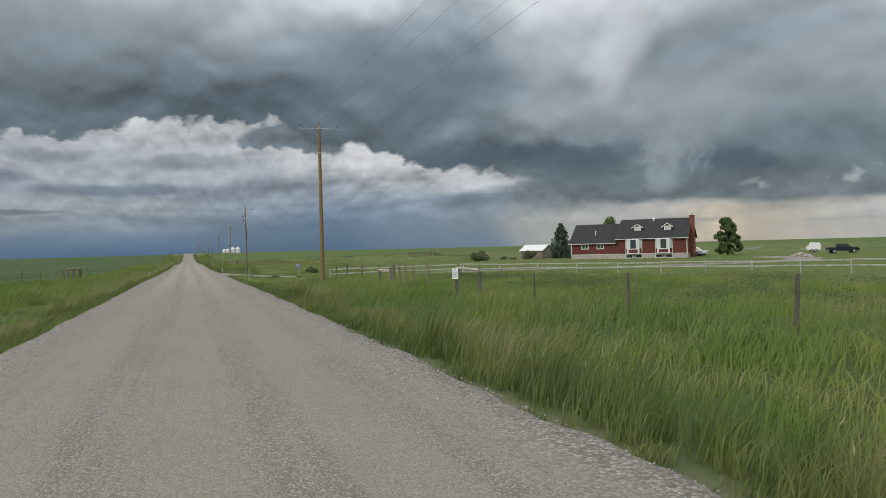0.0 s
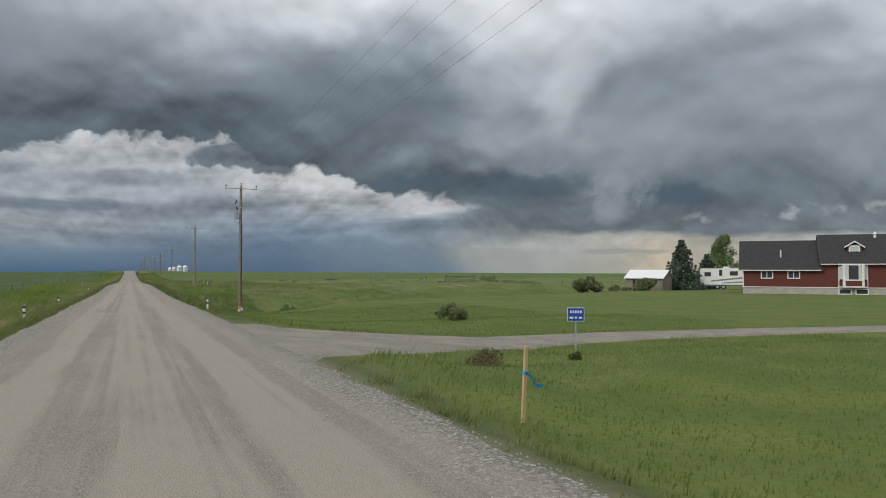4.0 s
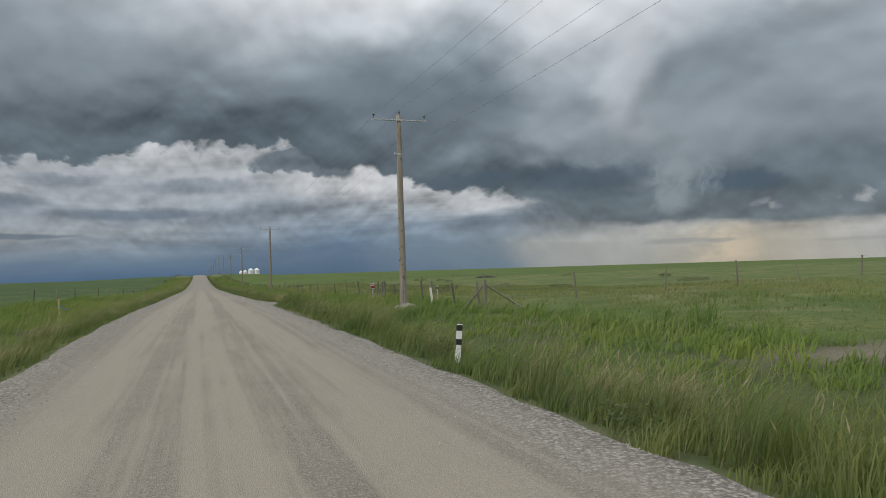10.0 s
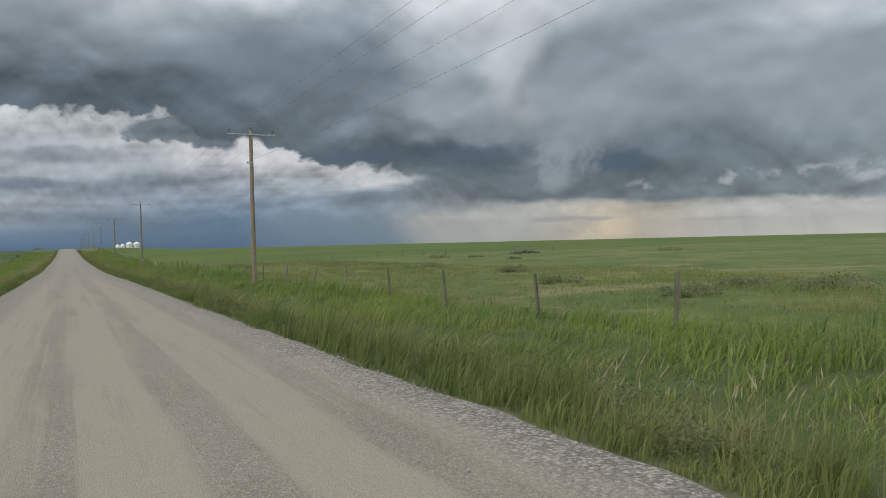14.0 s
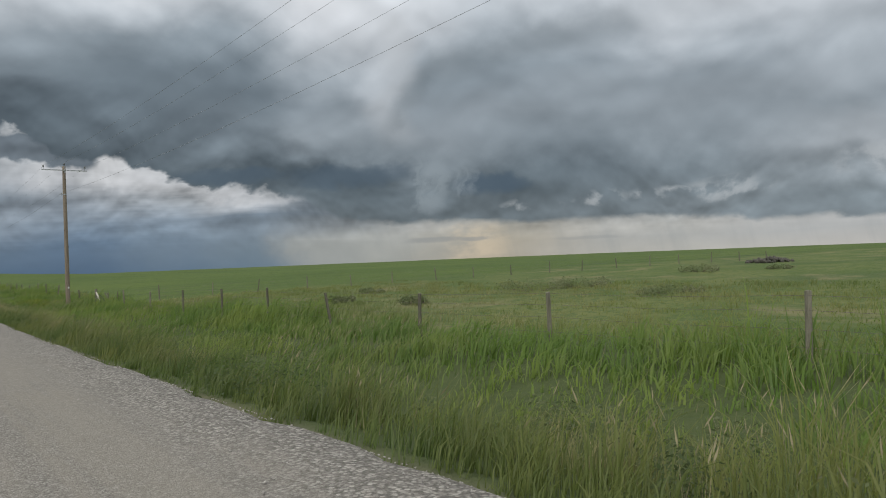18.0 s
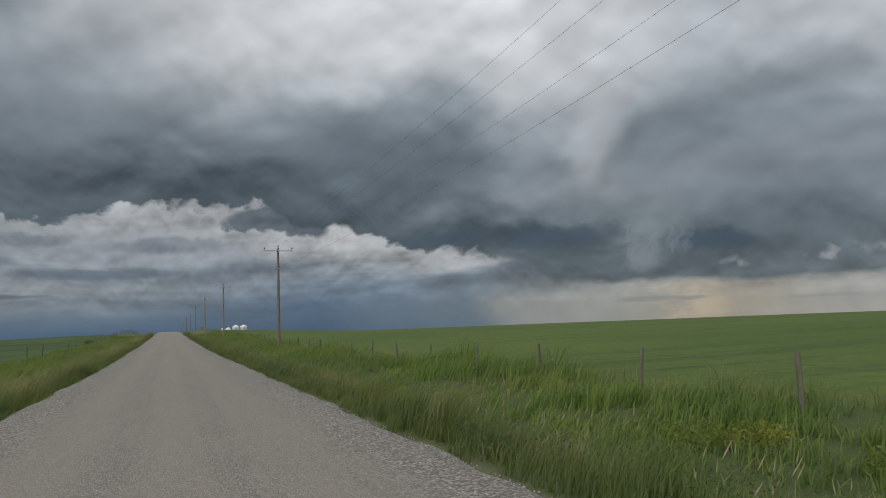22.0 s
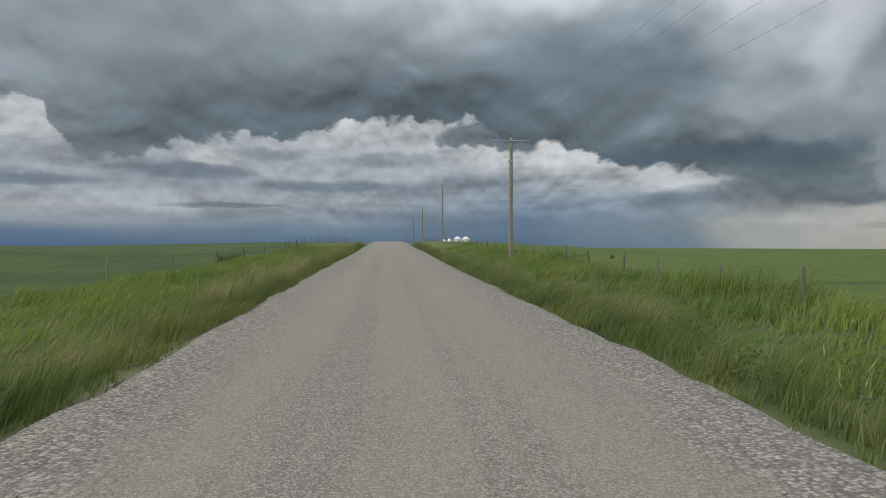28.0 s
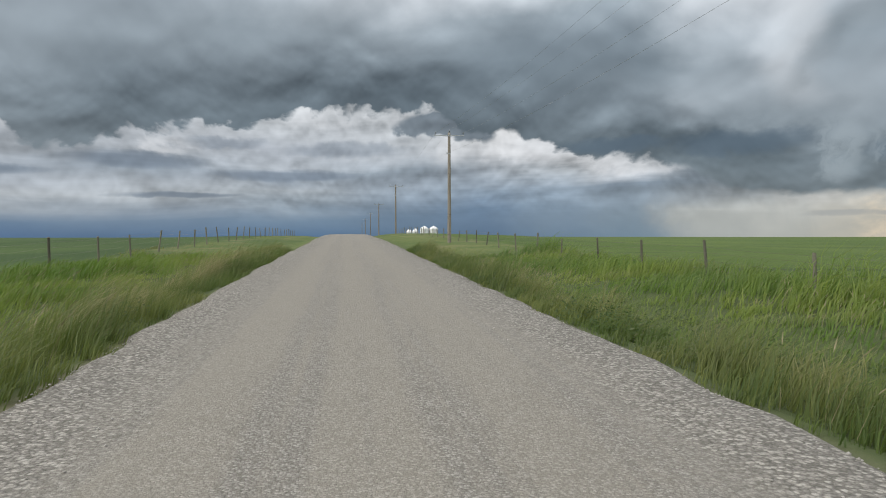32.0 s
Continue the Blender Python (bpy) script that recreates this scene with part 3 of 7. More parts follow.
M_FASCIA = surface("dark_fascia", (0.050, 0.046, 0.044), (0.075, 0.068, 0.064), 2.0, 0.7, relief=0.1)
M_BRICK = surface("chimney_brick", (0.17, 0.055, 0.038), (0.24, 0.09, 0.065), 5.0, 0.9, stretch=(1, 1, 3), grain=30)
M_GLASS = surface("dark_glass", (0.045, 0.055, 0.06), (0.06, 0.07, 0.075), 2.0, 0.08, relief=0)
M_CURTAIN = surface("window_curtain", (0.52, 0.55, 0.55), (0.62, 0.65, 0.65), 2.0, 0.9, relief=0)
M_TIN = surface("white_tin_roof", (0.70, 0.71, 0.72), (0.80, 0.81, 0.82), 0.8, 0.4, 0.2, stretch=(3, 0.5, 1), relief=0.1)
M_BARN = surface("grey_barn_board", (0.17, 0.145, 0.115), (0.29, 0.26, 0.215), 1.5, 0.9, stretch=(5, 5, 0.5), grain=20, stain=(0.09, 0.075, 0.06), vary=0.35)
M_BARK = surface("bark", (0.075, 0.055, 0.04), (0.13, 0.10, 0.075), 3, 0.95, stretch=(3, 3, 0.6), relief=0.6)
M_SPRUCE = grass_material("spruce_needles", (0.105, 0.160, 0.122), (0.150, 0.205, 0.165), (0.070, 0.112, 0.086), (0.17, 0.21, 0.165))
M_LEAF = grass_material("tree_leaves", (0.150, 0.225, 0.075), (0.195, 0.260, 0.095), (0.100, 0.160, 0.056), (0.21, 0.24, 0.12))
M_SHRUB = grass_material("shrub_leaves", (0.190, 0.235, 0.105), (0.235, 0.260, 0.140), (0.140, 0.180, 0.080), (0.29, 0.28, 0.18))
M_WEEDLEAF = grass_material("verge_weed_leaf", (0.105, 0.160, 0.052), (0.160, 0.190, 0.085), (0.060, 0.105, 0.036), (0.26, 0.25, 0.13))
M_WEED = grass_material("dry_weed", (0.17, 0.145, 0.07), (0.22, 0.18, 0.10), (0.09, 0.10, 0.04), (0.26, 0.20, 0.12))
M_YELLOW = grass_material("yellow_weed", (0.17, 0.23, 0.040), (0.25, 0.28, 0.045), (0.12, 0.18, 0.03), (0.42, 0.38, 0.05))
M_RVWHITE = surface("trailer_white", (0.72, 0.72, 0.71), (0.80, 0.80, 0.79), 1.0, 0.35, relief=0)
M_RVGREY = surface("trailer_graphic", (0.16, 0.17, 0.18), (0.24, 0.25, 0.26), 2.0, 0.4, relief=0)
M_CARDARK = surface("dark_car_paint", (0.022, 0.025, 0.028), (0.03, 0.033, 0.036), 2.0, 0.25, 0.2, relief=0)
M_BIN = surface("bin_white_steel", (0.70, 0.71, 0.72), (0.80, 0.81, 0.82), 0.4, 0.45, 0.2, stretch=(1, 1, 4), relief=0.1)
M_BLUE = surface("sign_blue", (0.010, 0.060, 0.32), (0.014, 0.075, 0.37), 3, 0.4, relief=0)
M_SIGNWHITE = surface("sign_white", (0.74, 0.75, 0.77), (0.80, 0.81, 0.82), 3, 0.4, relief=0)
M_STAKE = surface("raw_lath", (0.48, 0.34, 0.17), (0.58, 0.43, 0.24), 4, 0.8, stretch=(6, 6, 0.6))
M_RIBBON = surface("blue_ribbon", (0.02, 0.30, 0.62), (0.03, 0.36, 0.70), 5, 0.4, relief=0)
M_BLACKBAND = surface("black_band", (0.02, 0.02, 0.02), (0.035, 0.035, 0.035), 5, 0.6, relief=0)
M_RED = surface("orange_red_plastic", (0.55, 0.06, 0.025), (0.62, 0.08, 0.03), 5, 0.5, relief=0)
M_METER = surface("meter_grey", (0.30, 0.31, 0.32), (0.38, 0.39, 0.40), 5, 0.5, 0.3, relief=0.1)
M_YELLOWTAG = surface("tag_yellow", (0.55, 0.40, 0.03), (0.62, 0.46, 0.05), 5, 0.5, relief=0)
M_BOARDWOOD = surface("pale_board", (0.40, 0.37, 0.32), (0.52, 0.49, 0.44), 3, 0.85, stretch=(6, 6, 0.6), stain=(0.22, 0.2, 0.17))
M_SIGNRED = surface("sign_red", (0.16, 0.022, 0.018), (0.21, 0.03, 0.025), 4, 0.5, stain=(0.22, 0.04, 0.035), relief=0)
M_GREYPOLE = surface("grey_split_pole", (0.20, 0.175, 0.145), (0.31, 0.28, 0.24), 1.4, 0.9, stretch=(7, 7, 0.3), grain=24, stain=(0.09, 0.075, 0.06), relief=0.5)


# ---- small building kit ----
def mesh_of(name, verts, faces, mats, smooth=False):
    me = bpy.data.meshes.new(name)
    me.from_pydata([tuple(v) for v in verts], [], [tuple(f) for f in faces])
    for mat in mats if isinstance(mats, (list, tuple)) else [mats]:
        me.materials.append(mat)
    if smooth:
        me.polygons.foreach_set("use_smooth", [True] * len(me.polygons))
    me.update()
    return me


def part(name, bm, mat, parent=None, label="", smooth=False):
    """Links a bmesh as one mesh object, under a thing or a part."""
    me = bpy.data.meshes.new(name)
    bm.normal_update()
    bm.to_mesh(me)
    bm.free()
    me.materials.append(mat)
    if smooth:
        me.polygons.foreach_set("use_smooth", [True] * len(me.polygons))
    ob = new(name, me)
    ob.parent = parent
    return tagged(ob, label)


def child(name, me, parent, m=None):
    ob = new(name, me)
    ob.parent = parent
    if m is not None:
        ob.matrix_basis = m
    return ob


def thing(name, m, label, category, group="", kind=""):
    ob = new(name)
    ob.matrix_basis = m
    return tagged(ob, label, category, group, kind)


def box(sx, sy, sz, at=(0, 0, 0), bevel=0.0, rot=None, bm=None):
    """A block centred on at in x and y, standing on at's height."""
    bm = bm or bmesh.new()
    m = Matrix.Translation(at) @ (rot or Matrix()) @ Matrix.Translation((0, 0, sz / 2)) @ Matrix.Diagonal((sx, sy, sz, 1))
    made = bmesh.ops.create_cube(bm, size=1, matrix=m)["verts"]
    if bevel:
        edges = list({e for v in made for e in v.link_edges})
        bmesh.ops.bevel(bm, geom=edges, offset=bevel, segments=1, affect="EDGES")
    return bm


def rod(a, b, r1, r2=None, sides=10, bm=None, wobble=0.0):
    """A round bar from a to b."""
    bm = bm or bmesh.new()
    a, b = Vector(a), Vector(b)
    q = (b - a).to_track_quat("Z", "Y").to_matrix().to_4x4()
    made = bmesh.ops.create_cone(bm, cap_ends=True, segments=sides, radius1=r1, radius2=r1 if r2 is None else r2, depth=(b - a).length,
                                 matrix=Matrix.Translation((a + b) / 2) @ q)["verts"]
    if wobble:
        for v in made:
            v.co += Vector((random.uniform(-1, 1), random.uniform(-1, 1), 0)) * wobble
    return bm


def prism(outline, depth, m=None, bm=None):
    """An outline in x and z, drawn out along y."""
    bm = bm or bmesh.new()
    m = m or Matrix()
    a = [bm.verts.new(m @ Vector((x, 0, z))) for x, z in outline]
    b = [bm.verts.new(m @ Vector((x, depth, z))) for x, z in outline]
    bm.faces.new(a)
    bm.faces.new(b[::-1])
    n = len(outline)
    for k in range(n):
        bm.faces.new((a[k], b[k], b[(k + 1) % n], a[(k + 1) % n]))
    bmesh.ops.recalc_face_normals(bm, faces=bm.faces)
    return bm


def tube(points, r, sides=4, bm=None):
    """A thin bent bar through the points."""
    bm = bm or bmesh.new()
    rings = []
    for k, p in enumerate(points):
        p = Vector(p)
        d = (Vector(points[min(k + 1, len(points) - 1)]) - Vector(points[max(k - 1, 0)])).normalized()
        s = d.cross(Vector((0, 0, 1)) if abs(d.z) < 0.9 else Vector((1, 0, 0))).normalized()
        u = s.cross(d)
        rings.append([bm.verts.new(p + (s * math.cos(2 * math.pi * j / sides) + u * math.sin(2 * math.pi * j / sides)) * r) for j in range(sides)])
    for a, b in zip(rings, rings[1:]):
        for j in range(sides):
            bm.faces.new((a[j], a[(j + 1) % sides], b[(j + 1) % sides], b[j]))
    return bm


# ---- the lie of the land ----
ROAD_Y = np.array([-5000, -200, 0, 22, 58, 85, 110, 133, 157, 170, 181, 206, 231, 256, 278, 300, 322, 345, 367, 390, 412, 436, 459, 483, 500, 530, 560, 590, 615, 640, 690, 800, 1000, 5000.0])
ROAD_Z = np.array([0.6, 0.5, 0.0, -0.16, -0.46, -0.72, -0.93, -1.15, -1.18, -1.12, -1.11, -1.37, -1.63, -1.84, -2.04, -2.25, -2.32, -2.14, -2.08, -1.95, -1.70, -1.36, -1.02, -0.62, -0.30, 0.28, 0.84, 1.28, 1.50, 1.56, 1.40, 0.7, -0.5, -1.0])
ROAD_L, ROAD_R = -3.55, 3.2
APRON_LO = ([2.9, 3.6, 4.4, 5.3, 6.5, 8.4], [185.5, 187.5, 189.3, 191.0, 191.2, 191.5])
APRON_HI = ([2.9, 3.6, 4.4, 5.3, 6.5, 8.4], [201.5, 198.5, 196.3, 195.2, 194.4, 193.3])
GULLY = [(5.5, 124), (10, 135), (21, 139.5), (42, 150), (64, 158), (130, 176), (220, 190)]
GULLY_W = [(-6.5, 128), (-14, 120), (-45, 108), (-120, 92)]


def smooth(a, b, x):
    t = np.clip((np.asarray(x, float) - a) / (b - a), 0, 1)
    return t * t * (3 - 2 * t)


def road_z(y):
    y = np.asarray(y, float)
    return (np.interp(y - 8, ROAD_Y, ROAD_Z) + 2 * np.interp(y, ROAD_Y, ROAD_Z) + np.interp(y + 8, ROAD_Y, ROAD_Z)) / 4


def line_gap(x, y, line):
    """How far points lie from a bent line in the plan."""
    best = np.full(np.broadcast(x, y).shape, 1e9)
    for (ax, ay), (bx, by) in zip(line, line[1:]):
        dx, dy = bx - ax, by - ay
        t = np.clip(((x - ax) * dx + (y - ay) * dy) / (dx * dx + dy * dy), 0, 1)
        best = np.minimum(best, np.hypot(x - ax - t * dx, y - ay - t * dy))
    return best


def rolling(x, y):
    return (np.sin(x * 0.21 + 1.3 * np.sin(y * 0.13)) * np.cos(y * 0.17 + 0.6 * np.sin(x * 0.11)) * 0.5
            + np.sin(x * 0.047 + 0.4) * np.sin(y * 0.039 + 1.1) * 0.5)


def lawn_at(x, y):
    edge = np.interp(x, [6, 8, 10.4, 18, 32, 54, 90, 130], [108, 112, 117, 126, 134.5, 141, 150, 160])
    near = np.interp(x, [4, 6.2, 7.6, 9.0, 11.5, 44, 75], [40, 46, 55, 61.5, 63.0, 35, 12])
    return smooth(3.5, 4.2, x) * (1 - smooth(118, 130, x)) * (1 - smooth(edge - 1.2, edge + 0.6, y)) * smooth(near - 0.5, near + 1.0, y)


DRIVE_MID = [(1.5, 79.4), (5.0, 79.6), (8.5, 80.4), (13, 81.7), (18, 82.2), (25, 81.6), (35, 80.0), (50, 78.2), (66, 77.5), (80, 79), (92, 88), (99, 104)]
DRIVE_W = [8.6, 4.6, 2.8, 1.9, 1.5, 1.35, 1.3, 1.3, 1.4, 2.0, 2.6, 3.0]


def ground_z(x, y):
    x, y = np.asarray(x, float), np.asarray(y, float)
    zr = road_z(y)
    d = np.maximum(ROAD_L - x, x - ROAD_R)
    ditch = np.where(x > 0, np.interp(d, [-0.6, -0.1, 0.0, 0.9, 2.2, 3.6, 6.0, 9.0, 30, 60], [-0.16, -0.12, -0.05, -0.34, -0.58, -0.60, -0.45, -0.44, -0.3, 0.0]),
                     np.interp(d, [-0.6, -0.1, 0.0, 0.9, 2.2, 3.6, 6.0, 8.5], [-0.16, -0.12, -0.05, -0.34, -0.52, -0.46, -0.14, 0.0]))
    fill = smooth(66, 72, y) * (1 - smooth(90, 98, y)) * smooth(0, 3, x)
    ditch = np.where(d > -0.1, ditch * (1 - 0.85 * fill), ditch)
    right = -1.55 + 0.9 * smooth(90, 350, x) - 5.0 * smooth(350, 2200, x) + 0.6 * smooth(380, 640, y) - 0.25 * smooth(150, 320, y) * (1 - smooth(40, 160, x))
    right = right + 0.35 * (1 - smooth(0, 60, y))
    left = -0.9 + 2.0 * smooth(60, 420, -x) * (1 - smooth(350, 800, y)) + 0.7 * smooth(430, 620, y) - 2.2 * smooth(700, 1400, y)
    side = np.where(x > 0, right, left)
    w = smooth(12, 80, np.abs(x))
    far = np.maximum(np.abs(x), np.abs(y - 300))
    side = side - 0.5 * smooth(1500, 4500, far)
    z = zr * (1 - w) + side * w + ditch
    off = smooth(1.0, 7, d)
    z = z + rolling(x, y) * 0.16 * off * (1 - 0.6 * lawn_at(x, y)) + np.sin(x * 1.7 + 2 * np.sin(y * 0.9)) * np.sin(y * 1.3) * 0.035 * smooth(0.4, 2, d)
    cut = smooth(-0.1, 2.3, d)
    z = z - 1.8 * np.exp(-(line_gap(x, y, GULLY) / 8.5) ** 2) * cut * (x > 0) * (1 - 0.5 * smooth(60, 200, x))
    z = z - 0.9 * np.exp(-(line_gap(x, y, GULLY_W) / 7.0) ** 2) * cut * (x < 0)
    z = z + 0.65 * np.exp(-(((x - 58) / 22.0) ** 2 + ((y - 178) / 12.0) ** 2)) + 0.4 * np.exp(-(((x - 40) / 30) ** 2 + ((y - 183) / 14.0) ** 2))
    z = z - 0.24 * np.exp(-(((x - 10.5) / 6.0) ** 2 + ((y - 182) / 12.0) ** 2)) * smooth(1.0, 4.0, d) * (x > 0)
    z = z - 0.40 * np.exp(-(((x - 11) / 7.0) ** 2 + ((y - 337) / 14.0) ** 2)) * smooth(1.0, 4.0, d) * (x > 0)
    z = z - 0.36 * smooth(3.5, 9.0, x) * (1 - smooth(30, 70, x)) * smooth(58, 70, y) * (1 - smooth(112, 130, y))
    z = z - 0.25 * smooth(3.0, 8.0, -x - 3.5) * (1 - smooth(20, 60, -x))
    z = z - 0.45 * smooth(3.0, 8.5, ROAD_L - x) * (1 - smooth(25, 110, -x)) * smooth(235, 300, y) * (1 - smooth(490, 560, y))
    z = z + 0.55 * smooth(1.0, 5.0, d) * (x > 0) * np.exp(-((y - 640) / 70.0) ** 2) * (1 - smooth(60, 160, x))
    apron = 1 - smooth(0.5, 1.25, ((x - 5.0) / 4.4) ** 2 + ((y - 193.0) / 6.5) ** 2)
    z = np.where(x > 2.5, z + (zr - 0.10 * np.clip(x - 3.0, 0, 6) - 0.07 - z) * apron, z)
    z = z - 0.5 * np.exp(-(((x - 8.1) / 1.7) ** 2 + ((y - 75.2) / 1.6) ** 2))
    drive = line_gap(x, y, DRIVE_MID)
    level = np.minimum(zr - 0.075 * np.clip(x - 3.2, 0, 9), np.where(x < 12, 9.0, z))
    z = np.where(x > 2.5, z + (level - 0.10 - z) * (1 - smooth(3.2, 8.0, drive)), z)
    return z


def gz(x, y):
    return float(ground_z(np.array([x]), np.array([y]))[0])


def spread(parts):
    out = []
    for a, b, s in parts:
        out.extend(np.arange(a, b, s))
    return np.array(out + [parts[-1][1]], float)


def sheet(name, xs, ys, z, mat, skip=None):
    X, Y = np.meshgrid(xs, ys)
    Z = z(X, Y)
    v = np.stack([X, Y, Z], -1).reshape(-1, 3)
    nx, ny = len(xs), len(ys)
    i = (np.arange(ny - 1)[:, None] * nx + np.arange(nx - 1)[None, :]).ravel()
    f = np.stack([i, i + 1, i + 1 + nx, i + nx], -1)
    me = bpy.data.meshes.new(name)
    me.vertices.add(len(v))
    me.vertices.foreach_set("co", v.ravel())
    me.loops.add(f.size)
    me.loops.foreach_set("vertex_index", f.ravel())
    me.polygons.add(len(f))
    me.polygons.foreach_set("loop_start", np.arange(len(f)) * 4)
    me.polygons.foreach_set("use_smooth", np.ones(len(f), bool))
    me.materials.append(mat)
    me.update(calc_edges=True)
    return me, X.ravel(), Y.ravel()


def set_field(me, name, values):
    at = me.attributes.new(name, "FLOAT", "POINT")
    at.data.foreach_set("value", np.asarray(values, np.float32))


gx = spread([(-4900, -1500, 500), (-1500, -400, 110), (-400, -120, 28), (-120, -40, 8), (-40, -16, 3), (-16, -3.0, 0.45), (-3.0, 3.0, 1.5), (3.0, 18, 0.45), (18, 70, 1.3), (70, 140, 3.5),
             (140, 420, 28), (420, 1500, 110), (1500, 4900, 500)])
gy = spread([(-4600, -1000, 600), (-1000, -100, 90), (-100, -10, 6), (-10, 60, 1.2), (60, 190, 0.9), (190, 560, 1.6), (560, 720, 4), (720, 1500, 40), (1500, 4900, 400)])
me, X, Y = sheet("ground", gx, gy, ground_z, M_GROUND)
set_field(me, "lawn", lawn_at(X, Y))
crop = smooth(13.0, 14.0, -X) + smooth(13.5, 15.5, X) * smooth(332, 342, Y + 0.02 * X) + smooth(220, 330, X) * (1 - smooth(332, 342, Y)) * 0.8
set_field(me, "crop", np.clip(crop, 0, 1))
off = np.maximum(ROAD_L - X, X - ROAD_R)
set_field(me, "verge", smooth(-0.3, 0.3, off) * (1 - smooth(8.5, 11.5, off)) * (1 - lawn_at(X, Y)) * (line_gap(X, Y, DRIVE_MID) > 6) * smooth(-40, -20, Y) * (1 - smooth(520, 545, Y)))
bare = 1.4 * np.exp(-(((X - 12.4) / 1.9) ** 2 + ((Y - 158.9) / 1.1) ** 2)) + 0.8 * np.exp(-(((X - 10.2) / 1.2) ** 2 + ((Y - 160) / 0.7) ** 2)) + smooth(2.9, 3.3, -np.maximum(ROAD_L - X, X - ROAD_R) + 3.2) * 0.8
set_field(me, "bare", np.clip(bare, 0, 1))
ground = tagged(new("ground", me), "green prairie ground with verges, mown lawn and fields", "ground", kind="structure")


def ragged(y, k):
    return 0.05 * np.sin(y * 0.9 + k) + 0.05 * np.sin(y * 2.3 + 2 * k + np.sin(y * 0.37)) + 0.05 * np.sin(y * 5.1 + 3 * k) + 0.07 * np.sin(y * 0.11 + k)


# the gravel road: crowned, with ragged edges that dip under the verge
us = np.array([-1.0, -0.93, -0.8, -0.6, -0.4, -0.2, 0.0, 0.2, 0.4, 0.6, 0.8, 0.93, 1.0])
ry = spread([(-120, -6, 6), (-6, 200, 0.6), (200, 545, 0.8), (545, 1150, 5)])
U, RY = np.meshgrid(us, ry)
half = np.where(U < 0, (-0.17 - ROAD_L) + ragged(RY, 1.0), (ROAD_R + 0.17) + ragged(RY, 4.0))
RX = -0.17 + U * half
RZ = road_z(RY) + 0.05 * (1 - U * U) - 0.11 * np.maximum(np.abs(U) - 0.93, 0) / 0.07 + 0.006 * np.sin(RX * 7 + RY * 0.3) + 0.012 * np.sin(RX * 3.1 + 0.2 * np.sin(RY * 0.4))
v = np.stack([RX, RY, RZ], -1).reshape(-1, 3)
nx = len(us)
i = (np.arange(len(ry) - 1)[:, None] * nx + np.arange(nx - 1)[None, :]).ravel()
road = tagged(new("road", mesh_of("road", v, np.stack([i, i + 1, i + 1 + nx, i + nx], -1), M_ROAD, True)), "pale grey gravel road with worn wheel tracks", "road", kind="structure")

# the drive and the field approach
dv, df = [], []
for k in range(len(DRIVE_MID) - 1):
    for s in range(12):
        t = s / 12
        dv.append((DRIVE_MID[k][0] + (DRIVE_MID[k + 1][0] - DRIVE_MID[k][0]) * t, DRIVE_MID[k][1] + (DRIVE_MID[k + 1][1] - DRIVE_MID[k][1]) * t, DRIVE_W[k] + (DRIVE_W[k + 1] - DRIVE_W[k]) * t))
mid = np.array(dv)
way = np.gradient(mid[:, :2], axis=0)
way /= np.linalg.norm(way, axis=1)[:, None]
nor = np.stack([-way[:, 1], way[:, 0]], -1)
pts = []
for k in range(len(mid)):
    for u in (-1, -0.9, -0.5, 0, 0.5, 0.9, 1):
        p = mid[k, :2] + nor[k] * u * (mid[k, 2] + 0.06 * math.sin(k * 0.5 + u * 3))
        drop = 0.0 if abs(u) < 0.95 else 0.16
        top = gz(p[0], p[1]) + 0.09
        pts.append((p[0], p[1], (min(top, float(road_z(p[1])) - 0.02) if p[0] < 4 else top) - drop))
for k in range(len(mid) - 1):
    for u in range(6):
        a = k * 7 + u
        df.append((a, a + 7, a + 8, a + 1))
tagged(new("driveway", mesh_of("driveway", pts, df, M_DRIVE, True)), "pale gravel driveway curving off the road", "driveway", kind="structure")
pv, pf = [], []
steps = np.linspace(2.9, 8.4, 23)
for k, x in enumerate(steps):
    lo, hi = float(np.interp(x, *APRON_LO)) + 0.12 * math.sin(x * 5.1), float(np.interp(x, *APRON_HI)) + 0.12 * math.sin(x * 6.3 + 1)
    for j, u in enumerate((0.0, 0.06, 0.25, 0.5, 0.75, 0.94, 1.0)):
        y = lo + (hi - lo) * u
        z = gz(x, y) + (0.05 if 0 < u < 1 and k < 22 else -0.05)
        pv.append((x, y, min(z, float(road_z(y)) - 0.05) if x < 3.3 else z))
pf = [(k * 7 + j, k * 7 + j + 7, k * 7 + j + 8, k * 7 + j + 1) for k in range(22) for j in range(6)]
tagged(new("field_approach", mesh_of("field_approach", pv, pf, M_DRIVE, True)), "short gravel field approach beside the road", "gravel", kind="structure")


# ---- grass ----
rng = np.random.default_rng(11)


